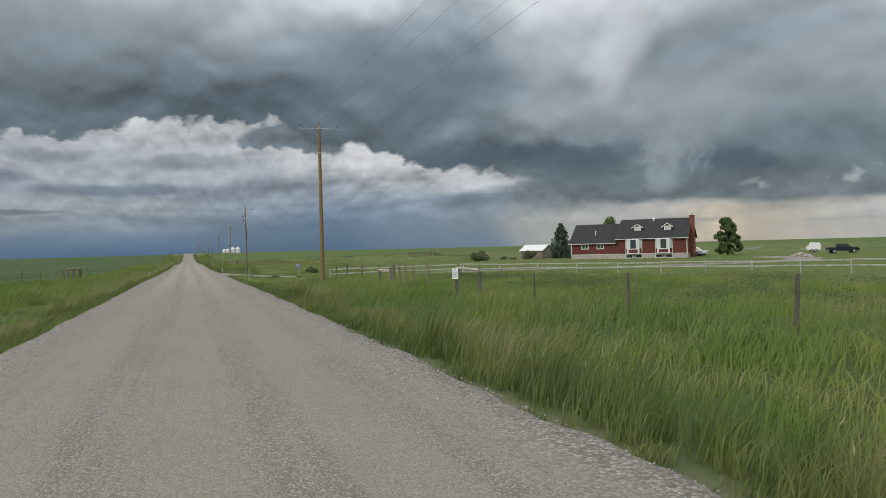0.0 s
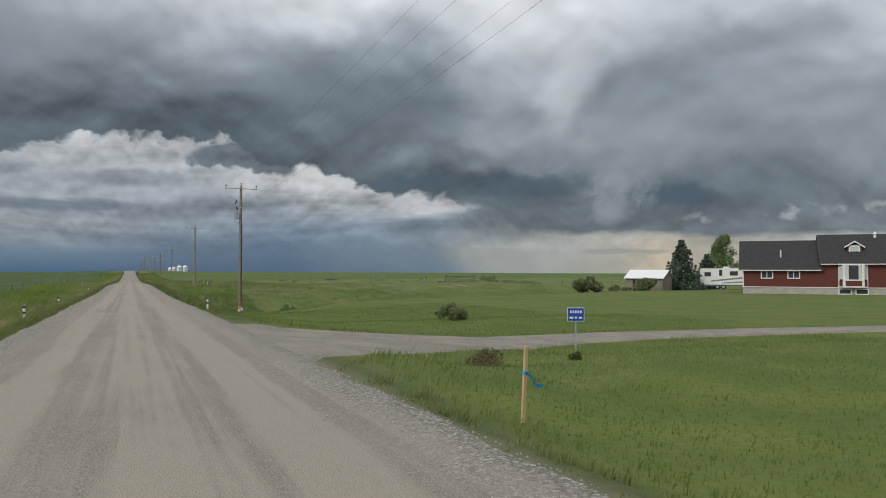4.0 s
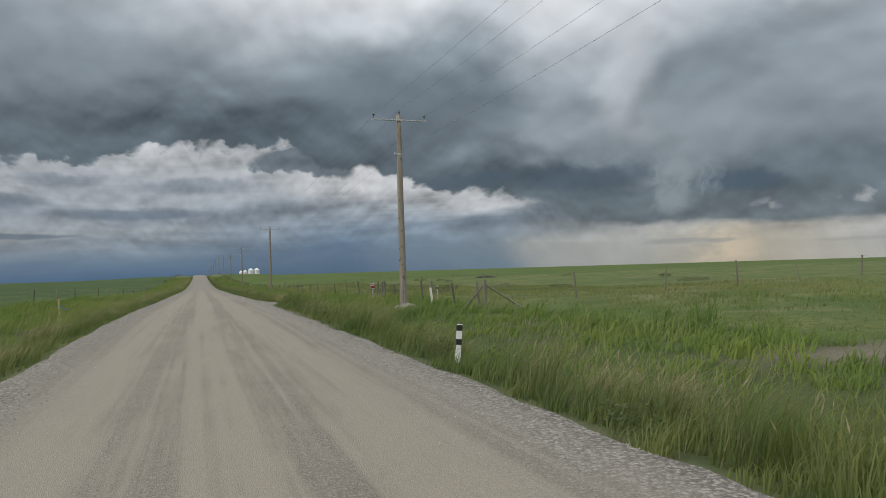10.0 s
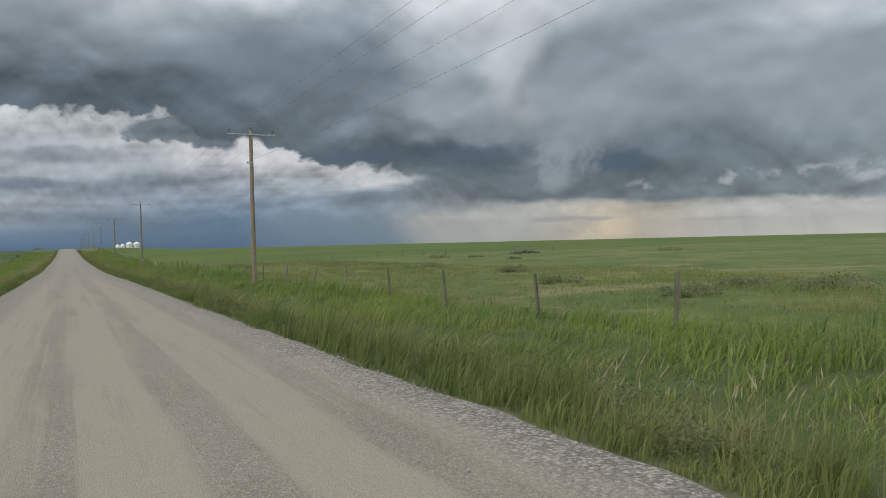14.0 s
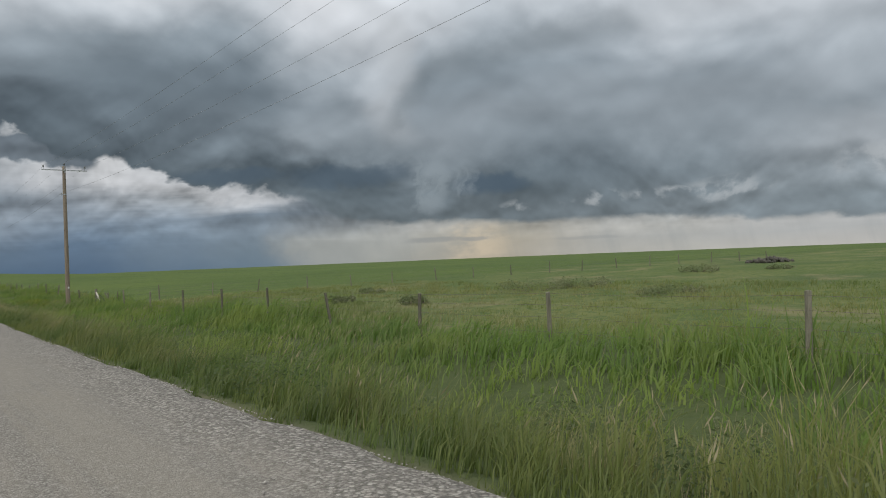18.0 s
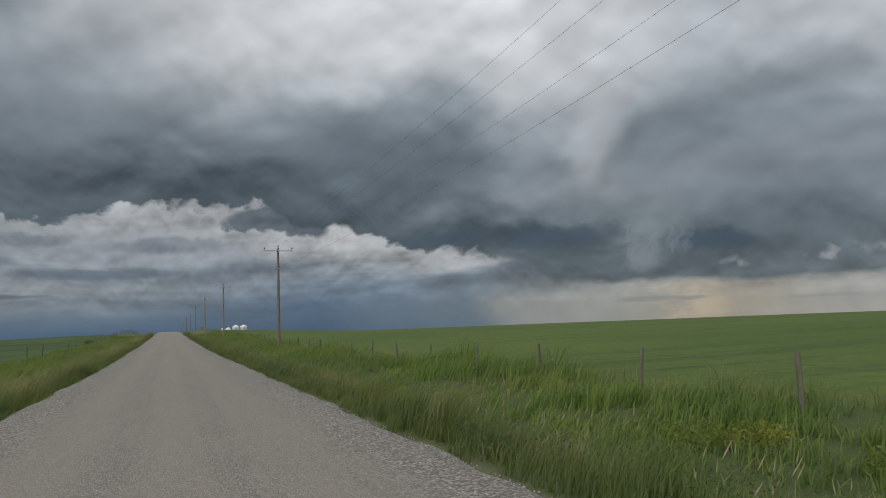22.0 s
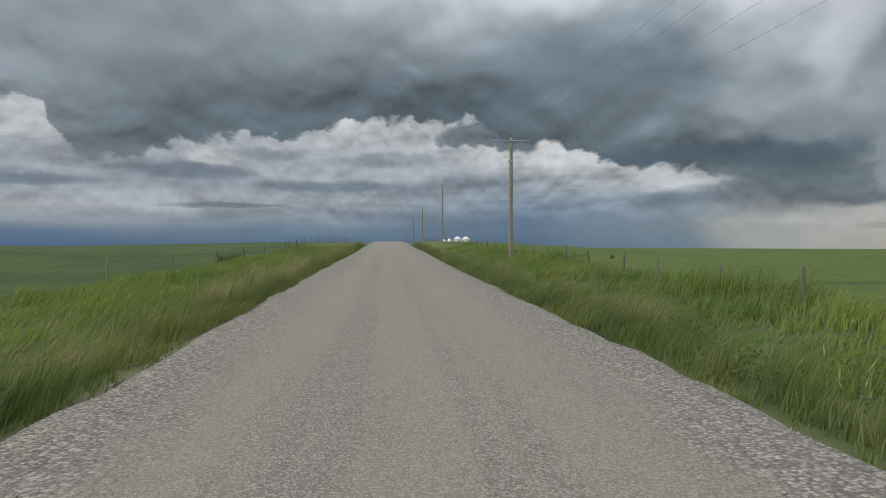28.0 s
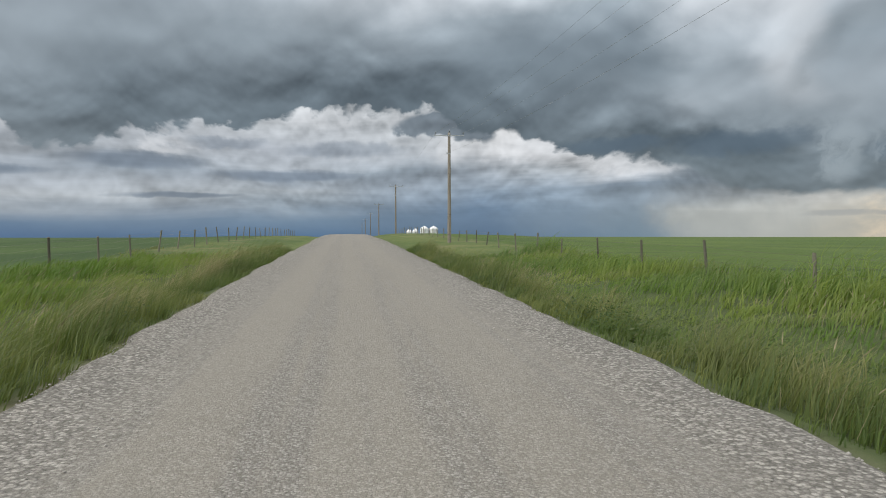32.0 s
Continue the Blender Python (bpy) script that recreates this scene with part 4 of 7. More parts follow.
def blades(name, x, y, h, w, lean, mat, label, category="grass", tint=None, dry=1.0, out=None, sink=0.03):
    """Bent tapering blades, five corners each, all in one mesh of kind stuff."""
    n = len(x)
    z = ground_z(x, y) - sink
    turn = rng.uniform(0, 2 * math.pi, n)
    cx, cy = np.cos(turn) * w / 2, np.sin(turn) * w / 2
    bend = rng.uniform(0.35, 1.0, n) * lean
    dirn = rng.normal(0.35, 0.55, n)
    lx, ly = np.cos(dirn) * h * bend, np.sin(dirn) * h * bend
    if out is not None:
        lx, ly = lx + out[0] * h, ly + out[1] * h
    v = np.empty((n, 5, 3))
    v[:, 0] = np.stack([x - cx, y - cy, z], -1)
    v[:, 1] = np.stack([x + cx, y + cy, z], -1)
    v[:, 2] = np.stack([x - cx * 0.75 + lx * 0.3, y - cy * 0.75 + ly * 0.3, z + h * 0.6], -1)
    v[:, 3] = np.stack([x + cx * 0.75 + lx * 0.3, y + cy * 0.75 + ly * 0.3, z + h * 0.6], -1)
    v[:, 4] = np.stack([x + lx, y + ly, z + h * (1 - 0.22 * bend)], -1)
    base = np.arange(n)[:, None] * 5
    quads, tris = base + np.array([0, 1, 3, 2]), base + np.array([2, 3, 4])
    loops = np.concatenate([quads, tris], 1).ravel()
    starts = (np.arange(n)[:, None] * 7 + np.array([0, 4])).ravel()
    me = bpy.data.meshes.new(name)
    me.vertices.add(n * 5)
    me.vertices.foreach_set("co", v.ravel())
    me.loops.add(len(loops))
    me.loops.foreach_set("vertex_index", loops.astype(np.int32))
    me.polygons.add(2 * n)
    me.polygons.foreach_set("loop_start", starts.astype(np.int32))
    me.materials.append(mat)
    me.update(calc_edges=True)
    tint = rng.uniform(0, 1, n) if tint is None else np.clip(tint + rng.normal(0, 0.12, n), 0, 1)
    set_field(me, "tint", np.repeat(tint, 5))
    set_field(me, "tip", np.tile([0, 0, 0.5, 0.5, 1.0], n) * np.repeat(rng.uniform(0.3, 1, n) * dry, 5))
    return tagged(new(name, me), label, category, kind="stuff")


def drift(x, y, s=0.11, k=0.0):
    """Soft patches between 0 and 1."""
    return 0.5 + 0.28 * np.sin(x * s * 2.3 + 1.7 * np.sin(y * s + k)) + 0.22 * np.sin(y * s * 3.1 + 2.1 * np.sin(x * s * 1.6 + k))


MARKERS = ((4.3, 106.8), (4.05, 133.2), (4.5, 162.4), (-4.9, 97.8), (-4.9, 115.6), (-4.9, 156.6), (4.9, 67.4))


def scatter(side, d0, d1, y0, y1, per):
    n = int((d1 - d0) * (y1 - y0) * per)
    d, y = rng.uniform(d0, d1, n), rng.uniform(y0, y1, n)
    x = (ROAD_R + ragged(y, 4.0) + d) if side > 0 else (ROAD_L - ragged(y, 1.0) - d)
    ok = np.ones(n, bool)
    for mx, my in MARKERS:
        ok &= ~((np.abs(x - mx) < 0.45) & (y > my - 2.2) & (y < my + 0.3))
    if side > 0:
        ok &= ((x - np.interp(y, [391, 394.4, 398.7, 404.2], [4.9, 4.7, 3.8, 4.0])) / 1.0) ** 2 + ((y - 397) / 6.2) ** 2 > 1
        ok &= (lawn_at(x, y) < 0.3) & (line_gap(x, y, DRIVE_MID) > np.interp(x, [3, 5, 8.5, 13, 18], [8.3, 4.8, 3.2, 2.5, 2.1]))
        ok &= ((x - 12.0) / 2.3) ** 2 + ((y - 159.0) / 1.3) ** 2 > 1 + 0.6 * np.sin(x * 5 + y * 4)
        ok &= (x > 8.4) | (y < np.interp(x, *APRON_LO) - 0.05) | (y > np.interp(x, *APRON_HI) + 0.05)
    return x[ok], y[ok], d[ok]


def tufts(side, d0, d1, y0, y1, per, each, wide):
    """Blades gathered in tufts: their places, distance from the road, tuft height, tint and outward lean."""
    cx, cy, cd = scatter(side, d0, d1, y0, y1, per)
    n = len(cx)
    tall, hue = np.clip(rng.lognormal(0, 0.28, n), 0.5, 1.7), rng.uniform(0, 1, n)
    grow = np.repeat(np.arange(n), rng.poisson(each * np.clip(tall, 0.6, 1.5)))
    ox, oy = rng.normal(0, wide, len(grow)), rng.normal(0, wide, len(grow))
    x, y, d = cx[grow] + ox, cy[grow] + oy, cd[grow] + (ox if side > 0 else -ox)
    ok = d > d0 - 0.06
    return x[ok], y[ok], d[ok], tall[grow][ok], hue[grow][ok], (ox[ok] * 0.9, oy[ok] * 0.9)


for side, word in ((-1, "west"), (1, "east")):
    x, y, d, tall, hue, out = tufts(side, -0.18, 1.9, -4, 535, 9, 20 if side > 0 else 18, 0.10)
    h = (0.15 + (0.58 if side < 0 else 0.50) * smooth(-0.1, 0.9, d)) * tall * rng.uniform(0.6, 1.15, len(x)) * (0.62 + 0.72 * drift(x, y, 0.35, side))
    h = np.where((x > 0) & (y > 43) & (y < 103), h * 0.3, np.where(x < 0, h * (0.55 + 0.45 * smooth(150, 260, y)), h))
    band = smooth(0.6, 1.3, d) * (1.0 if side < 0 else 0.35 + 0.8 * drift(x, y, 0.18, 6))
    # Tint is deepest at the road edge: lush green with the foot's shade painted in
    blades("verge_grass", x, y, h, rng.uniform(0.010, 0.019, len(x)), 1.05, M_GRASS, "tall green verge grass leaning in the wind beside the road", tint=(hue * 0.75 + 0.25 * drift(x, y, 0.3, 1)) * (1.0 - 0.6 * band), dry=0.3 + (2.2 if side < 0 else 1.6) * band, out=out)
    x, y, d, tall, hue, out = tufts(side, 1.9, 9.5, -4, 535, 4.4, 13, 0.17)
    creek = np.exp(-(line_gap(x, y, GULLY) / 9.0) ** 2) if side > 0 else 0.0
    h = (0.22 + 0.34 * drift(x, y, 0.22, side + 2) ** 2) * (1 + 0.25 * smooth(4, 7, d)) * tall * rng.uniform(0.55, 1.2, len(x)) * (1 - 0.5 * creek)
    rank = smooth(245, 285, y) * smooth(4.5, 7.5, d) if side > 0 else 0.0
    h = h * (1 + 0.65 * rank)
    band = 1 - smooth(1.0, 2.2, np.abs(d - 2.4)) if side < 0 else 0.75 * drift(x, y, 0.15, 4)
    blades("ditch_grass", x, y, h, rng.uniform(0.010, 0.022, len(x)) * (1 + 1.1 * smooth(2.5, 6.0, d)), 1.25, M_DITCH, "thick bright green ditch grass between road and fence", tint=(hue * 0.75 + 0.6 * drift(x, y, 0.16, side) - 0.2) * (0.5 if side < 0 else 1.0), dry=band, out=out)
    x, y, d, tall, hue, out = tufts(side, 9.5, 34, -4, 545, 1.4, 15, 0.34)
    keep = (np.abs(x) < 14.0) | ((y < 336) & (x > 0))
    x, y, tall, hue, out = x[keep], y[keep], tall[keep], hue[keep], (out[0][keep], out[1][keep])
    h = (0.12 + 0.13 * drift(x, y, 0.12, side + 5)) * tall * rng.uniform(0.6, 1.2, len(x))
    h = h * (1 + (1.3 * smooth(245, 285, y) * (1 - smooth(12.5, 19, x)) if side > 0 else 0.0))
    blades("pasture_grass", x, y, h, rng.uniform(0.020, 0.042, len(x)), 0.8, M_PASTURE, "rough pasture grass beyond the fence line", tint=hue * 0.5 + 0.8 * drift(x, y, 0.09, 8) - 0.15, dry=1.7 * smooth(0.45, 0.8, drift(x, y, 0.07, 2)), out=out)
    # seed heads on thin stems
    x, y, d = scatter(side, 0.4, 6.5, -4, 535, 9)
    keep = rng.uniform(0, 1, len(x)) < smooth(0.45, 0.8, drift(x, y, 0.3, side + 7))
    x, y = x[keep], y[keep]
    n = len(x)
    h = rng.uniform(0.50, 0.88, n)
    z = ground_z(x, y)
    a = rng.normal(0.35, 0.5, n)
    lx, ly = np.cos(a) * h * 0.42, np.sin(a) * h * 0.42
    t = rng.uniform(0, 6.28, n)
    sx, sy = np.cos(t), np.sin(t)
    v = np.stack([np.stack([x - sx * 0.004, y - sy * 0.004, z], -1), np.stack([x + sx * 0.004, y + sy * 0.004, z], -1),
                  np.stack([x + lx * 0.7, y + ly * 0.7, z + h * 0.8], -1),
                  np.stack([x + lx * 0.85 - sx * 0.008, y + ly * 0.85 - sy * 0.008, z + h * 0.87], -1),
                  np.stack([x + lx * 1.15, y + ly * 1.15, z + h], -1),
                  np.stack([x + lx * 0.85 + sx * 0.008, y + ly * 0.85 + sy * 0.008, z + h * 0.87], -1)], 1).reshape(-1, 3)
    b = np.arange(n)[:, None] * 6
    me = bpy.data.meshes.new("seed_heads")
    loops = np.concatenate([b + np.array([0, 1, 2]), b + np.array([2, 5, 4, 3])], 1).ravel()
    me.vertices.add(6 * n)
    me.vertices.foreach_set("co", v.ravel())
    me.loops.add(len(loops))
    me.loops.foreach_set("vertex_index", loops.astype(np.int32))
    me.polygons.add(2 * n)
    me.polygons.foreach_set("loop_start", (np.arange(n)[:, None] * 7 + np.array([0, 3])).ravel().astype(np.int32))
    me.materials.append(M_SEED)
    me.update(calc_edges=True)
    tagged(new("seed_heads", me), "pale ripe seed heads above the verge grass", "grass", kind="stuff")

# leafy weeds in clumps along both verges
def weed_bank(cx, cy, seed, low, high, label):
    r = np.random.default_rng(seed)
    keep = r.uniform(0, 1, len(cx)) < smooth(0.35, 0.75, drift(cx, cy, 0.21, seed))
    cx, cy = cx[keep], cy[keep]
    size = r.uniform(low, high, len(cx))
    g = np.repeat(np.arange(len(cx)), (260 * size).astype(int) + 40)
    m = len(g)
    a, rad = r.uniform(0, 2 * math.pi, m), np.sqrt(r.uniform(0, 1, m)) * size[g]
    px, py = cx[g] + np.cos(a) * rad, cy[g] + np.sin(a) * rad
    pz = ground_z(px, py) + 0.02 + r.uniform(0.0, 1.0, m) * size[g] * 1.35 * (1 - 0.5 * (rad / size[g]) ** 2)
    p = np.stack([px, py, pz], -1)
    t1 = np.stack([np.cos(a) + r.normal(0, 0.7, m), np.sin(a) + r.normal(0, 0.7, m), r.normal(0.25, 0.5, m)], -1)
    t1 /= np.linalg.norm(t1, axis=1)[:, None]
    t2 = np.cross(t1, r.normal(0, 1, (m, 3)))
    t2 /= np.linalg.norm(t2, axis=1)[:, None]
    ln = (r.uniform(0.018, 0.044, m))[:, None]
    v = np.stack([p - t1 * ln, p + t2 * ln * 0.42, p + t1 * ln - np.array([0, 0, 0.3]) * ln, p - t2 * ln * 0.42], 1).reshape(-1, 3)
    me = bpy.data.meshes.new("verge_weeds")
    me.vertices.add(4 * m)
    me.vertices.foreach_set("co", v.ravel())
    me.loops.add(4 * m)
    me.loops.foreach_set("vertex_index", np.arange(4 * m, dtype=np.int32))
    me.polygons.add(m)
    me.polygons.foreach_set("loop_start", (np.arange(m) * 4).astype(np.int32))
    me.materials.append(M_WEEDLEAF)
    me.update(calc_edges=True)
    set_field(me, "tint", np.repeat(np.clip(r.uniform(0, 1, len(cx))[g] + r.normal(0, 0.15, m), 0, 1), 4))
    set_field(me, "tip", np.repeat(r.uniform(0, 0.6, m), 4))
    return tagged(new("verge_weeds", me), label, "weeds", kind="stuff")


weed_bank(*scatter(1, 0.25, 3.4, 100, 535, 0.95)[:2], 51, 0.22, 0.55, "leafy grey-green weeds in clumps along the road verge")
weed_bank(*scatter(-1, 0.25, 2.2, 100, 535, 0.6)[:2], 52, 0.22, 0.55, "leafy green weeds in clumps at the foot of the verge")
weed_bank(rng.uniform(13.5, 28, 700), rng.uniform(16, 47, 700), 53, 0.35, 0.62, "dense bank of dark leafy weeds before the white fence")

# reeds along the creek, lush grass on its banks
n = 900
k = rng.integers(2, 4, n)
t = rng.uniform(0, 1, n)
G = np.array(GULLY)
x = G[k, 0] + (G[k + 1, 0] - G[k, 0]) * t + rng.normal(0, 1.1, n)
y = G[k, 1] + (G[k + 1, 1] - G[k, 1]) * t + rng.normal(0, 1.1, n)
blades("creek_reeds", x, y, rng.uniform(0.4, 0.85, n), rng.uniform(0.015, 0.03, n), 0.3, M_REED, "pale dry reeds along the creek bed", "reeds")
n = 110000
x, y = rng.uniform(6, 75, n), rng.uniform(104, 176, n)
keep = (line_gap(x, y, GULLY) < 13) & (lawn_at(x, y) < 0.2)
x, y = x[keep], y[keep]
blades("bank_grass", x, y, rng.uniform(0.10, 0.30, len(x)) * (0.4 + 1.1 * drift(x, y, 0.3, 3)), rng.uniform(0.014, 0.032, len(x)), 0.5, M_DITCH, "lush green grass on the creek banks")

# loose stones thrown to the road's edges
n = 34000
y = rng.uniform(-3, 520, n)
e = np.abs(rng.normal(0, 0.55, n))
left = rng.uniform(0, 1, n) < 0.5
x = np.where(left, ROAD_L + ragged(y, 1.0) * -1 + 0.02 + e, ROAD_R + ragged(y, 4.0) - 0.02 - e)
u = np.where(left, (x + 0.17) / (ROAD_L + 0.17), (x + 0.17) / (ROAD_R + 0.17))
z = road_z(y) + 0.05 * (1 - u * u) - 0.11 * np.maximum(np.abs(u) - 0.93, 0) / 0.07
s = rng.uniform(0.008, 0.017, n) * (1 + 0.5 * (rng.uniform(0, 1, n) > 0.95))
octa = np.array([(1, 0, 0), (-0.8, 0.2, 0.1), (0.1, 0.9, 0), (-0.1, -1, 0.1), (0, 0.1, 0.75), (0.1, 0, -0.6)])
t = rng.uniform(0, 6.28, n)
c, q = np.cos(t)[:, None], np.sin(t)[:, None]
o = octa[None] * (1 + rng.uniform(-0.3, 0.3, (n, 6, 1)))
v = np.stack([o[:, :, 0] * c - o[:, :, 1] * q, o[:, :, 0] * q + o[:, :, 1] * c, o[:, :, 2]], -1) * s[:, None, None] + np.stack([x, y, z + s * 0.3], -1)[:, None]
tri = np.array([(0, 2, 4), (2, 1, 4), (1, 3, 4), (3, 0, 4), (2, 0, 5), (1, 2, 5), (3, 1, 5), (0, 3, 5)])
f = (np.arange(n)[:, None, None] * 6 + tri[None]).reshape(-1, 3)
me = bpy.data.meshes.new("loose_stones")
me.vertices.add(n * 6)
me.vertices.foreach_set("co", v.ravel())
me.loops.add(f.size)
me.loops.foreach_set("vertex_index", f.ravel().astype(np.int32))
me.polygons.add(len(f))
me.polygons.foreach_set("loop_start", (np.arange(len(f)) * 3).astype(np.int32))
me.materials.append(M_STONE)
me.update(calc_edges=True)
tagged(new("loose_stones", me), "loose grey stones along the road edges", "gravel", kind="stuff")

# a stand of tall grass before the yard fence
n = 130000
x, y = rng.uniform(6.3, 30, n), rng.uniform(-3, 62, n)
thick = drift(x, y, 0.25, 9)
keep = (lawn_at(x, y) < 0.3) & (rng.uniform(0, 1, n) < 0.3 + 0.7 * thick)
x, y, thick = x[keep], y[keep], thick[keep]
blades("tall_grass", x, y, rng.uniform(0.30, 0.72, len(x)) * (0.6 + 0.55 * thick), rng.uniform(0.013, 0.027, len(x)), 1.25, M_DITCH, "tall rank green grass before the yard fence", tint=1 - thick)


# mown lawn blades, longer in a fringe along the drive and the roadside
n = 90000
x, y = rng.uniform(4.0, 27, n), rng.uniform(44, 118, n)
keep = (lawn_at(x, y) > 0.5) & (line_gap(x, y, DRIVE_MID) > np.interp(x, [3, 5, 8.5, 13, 18], [8.6, 5.0, 3.2, 2.3, 1.9]))
x, y = x[keep], y[keep]
fringe = 1 - smooth(0.5, 2.2, np.minimum(line_gap(x, y, DRIVE_MID) - np.interp(x, [3, 5, 8.5, 13, 18], [8.6, 5.0, 3.2, 2.3, 1.9]), x - 4.0))
blades("lawn_grass", x, y, rng.uniform(0.05, 0.11, len(x)) * (1 + 1.6 * fringe * drift(x, y, 0.5, 2)), rng.uniform(0.012, 0.024, len(x)), 0.7, M_LAWN, "short mown lawn grass with a longer fringe", tint=0.6 * drift(x, y, 0.4, 5), dry=0.6 * fringe, sink=0.01)

# ---- power line ----
POLES = [(9.1, -20.0, 0.12), (9.27, 53.9, 0.09), (9.2, 127.8, -1.89), (9.65, 184.9, -1.3), (9.88, 260.7, -2.11), (9.85, 337.0, -2.45), (10.1, 411.0, -1.99), (10.05, 488.3, -0.69), (9.85, 562.5, 1.0),
         (9.8, 639, 1.6), (9.8, 715, 1.3), (9.8, 791, 0.8), (9.8, 867, 0.3), (9.8, 943, -0.2)]
POLE_TOP = [11.0, 11.0, 9.25, 8.62, 7.6, 7.6, 8.1, 9.5, 11.5, 11.7, 11.4, 10.9, 10.4, 9.9]


def insulator(h=0.30):
    bm = rod((0, 0, 0), (0, 0, h * 0.45), 0.018, sides=6)
    for z, r in ((0.45, 0.055), (0.62, 0.075), (0.80, 0.055)):
        rod((0, 0, h * z), (0, 0, h * (z + 0.17)), r, r * 0.72, 8, bm)
    return bm


def bmesh_data(name, bm, mat, smooth_on=False):
    me = bpy.data.meshes.new(name)
    bm.normal_update()
    bm.to_mesh(me)
    bm.free()
    me.materials.append(mat)
    if smooth_on:
        me.polygons.foreach_set("use_smooth", [True] * len(me.polygons))
    return me


ME_INSUL = bmesh_data("insulator", insulator(), M_INSUL, True)
ME_ARM = bmesh_data("crossarm", box(3.0, 0.08, 0.07, (0, 0, -0.04), 0.006), M_STEEL)
ME_KNOT = bmesh_data("knot", rod((0, -0.006, 0), (0, 0.012, 0), 0.035, 0.02, 7), M_KNOT)
WIRE_AT = [(-1.38, 0.17), (0.0, 0.46), (1.38, 0.17), (-0.16, -1.80)]


def power_pole(k):
    x, y, z = POLES[k]
    ground_here = gz(x, y)
    z = min(z, ground_here) - 0.25
    h = POLE_TOP[k] - z
    fresh = k in (0, 1)
    pole = thing("power_pole", pose(x, y, z), "yellow treated timber power pole with a steel crossarm" if fresh else "weathered grey-brown timber power pole with a steel crossarm", "power pole", "power line poles")
    mat = M_NEWPOLE if fresh else M_GREYPOLE if k in (3, 7, 8) else M_POLE
    rnd = random.Random(k * 7 + 3)
    bm = bmesh.new()
    rings, n = [], 14
    for s in range(13):
        t = s / 12
        r = (0.192 - 0.062 * t if k in (3, 7, 8) else 0.165 - 0.055 * t) + rnd.uniform(-0.003, 0.003)
        ox, oy = rnd.uniform(-0.006, 0.006), rnd.uniform(-0.006, 0.006)
        rings.append([bm.verts.new((ox + r * math.cos(2 * math.pi * j / n), oy + r * math.sin(2 * math.pi * j / n), h * t)) for j in range(n)])
    for a, b in zip(rings, rings[1:]):
        for j in range(n):
            bm.faces.new((a[j], a[(j + 1) % n], b[(j + 1) % n], b[j]))
    bm.faces.new(rings[-1])
    part("shaft", bm, mat, pole, smooth=True)
    arm = child("crossarm", ME_ARM, pole, pose(0, -0.15, h - 0.30))
    for wx, wz in WIRE_AT[:3:2]:
        child("insulator", ME_INSUL, arm, pose(wx, 0, 0.05))
    child("insulator", ME_INSUL, pole, pose(0, -0.12, h - 0.07))
    part("top_pin", rod((0, -0.12, h - 0.5), (0, -0.12, h - 0.05), 0.022, sides=6), M_STEEL, pole, "galvanised steel top pin")
    brk = box(0.20, 0.07, 0.06, (-0.17, 0, h - 2.1), 0.006)
    rod((-0.24, 0, h - 2.15), (-0.24, 0, h - 1.98), 0.045, sides=8, bm=brk)
    part("neutral_bracket", brk, M_STEEL, pole)
    part("band", rod((0, 0, h - 2.12), (0, 0, h - 2.05), 0.15 if k in (3, 7, 8) else 0.128, sides=14), M_STEEL, pole)
    for s in range(70 if k in (3, 7, 8) else 22 if k < 9 else 0):
        zz, a = rnd.uniform(0.6, h - 0.6), rnd.uniform(0, 360)
        r = 0.192 - 0.062 * zz / h if k in (3, 7, 8) else 0.165 - 0.055 * zz / h
        child("knot", ME_KNOT, pole, pose(0, 0, zz, 0, 0, a) @ pose(0, r - 0.004, 0, 0, 0, 180))
    return pole, h


HEIGHT = {}
pole_things = []
for k in range(len(POLES)):
    ob, h = power_pole(k)
    pole_things.append(ob)
    HEIGHT[k] = h

# service gear on the pole by the creek
svc, H2 = pole_things[2], HEIGHT[2]
gear = box(0.34, 0.28, 0.62, (-0.34, -0.05, H2 - 3.2), 0.03)
part("transformer_box", gear, M_METER, svc, "pale grey transformer case")
part("bushing", rod((-0.38, -0.05, H2 - 2.58), (-0.40, -0.05, H2 - 2.36), 0.03, sides=8), M_INSUL, svc)
for a, b in (((-0.48, -0.06, H2 - 1.75), (-0.40, -0.02, H2 - 1.40)), ((-0.30, -0.06, H2 - 2.30), (-0.42, -0.02, H2 - 2.02))):
    c = rod(a, b, 0.05, sides=8)
    rod(((a[0] + b[0]) / 2, (a[1] + b[1]) / 2, (a[2] + b[2]) / 2), (-0.10, 0, (a[2] + b[2]) / 2 + 0.05), 0.015, sides=6, bm=c)
    part("fuse_cutout", c, M_BLACK, svc)
part("jumper", tube([(-1.38, -0.15, H2 - 0.2), (-1.42, -0.1, H2 - 0.7), (-1.0, -0.1, H2 - 1.15), (-0.48, -0.05, H2 - 1.38)], 0.012), M_WIRE, svc)
part("jumper", tube([(-0.46, -0.06, H2 - 2.6), (-0.62, -0.06, H2 - 3.0), (-0.55, -0.06, H2 - 3.45), (-0.15, -0.05, H2 - 3.55)], 0.016), M_BLACK, svc)
cable = tube([(0.10, -0.13, H2 - 3.6), (0.12, -0.145, H2 * 0.5), (0.13, -0.17, 2.2), (0.20, -0.2, 1.75), (0.16, -0.21, 1.45)], 0.022, 6)
part("service_cable", cable, M_BLACK, svc)
part("conduit", rod((0.16, -0.10, 1.5), (0.13, -0.08, H2 - 3.7), 0.03, sides=8), M_STEEL, svc)
for s in range(8):
    part("cable_clip", box(0.09, 0.05, 0.03, (0.11, -0.155, 1.9 + s * 0.72)), M_STEEL, svc)
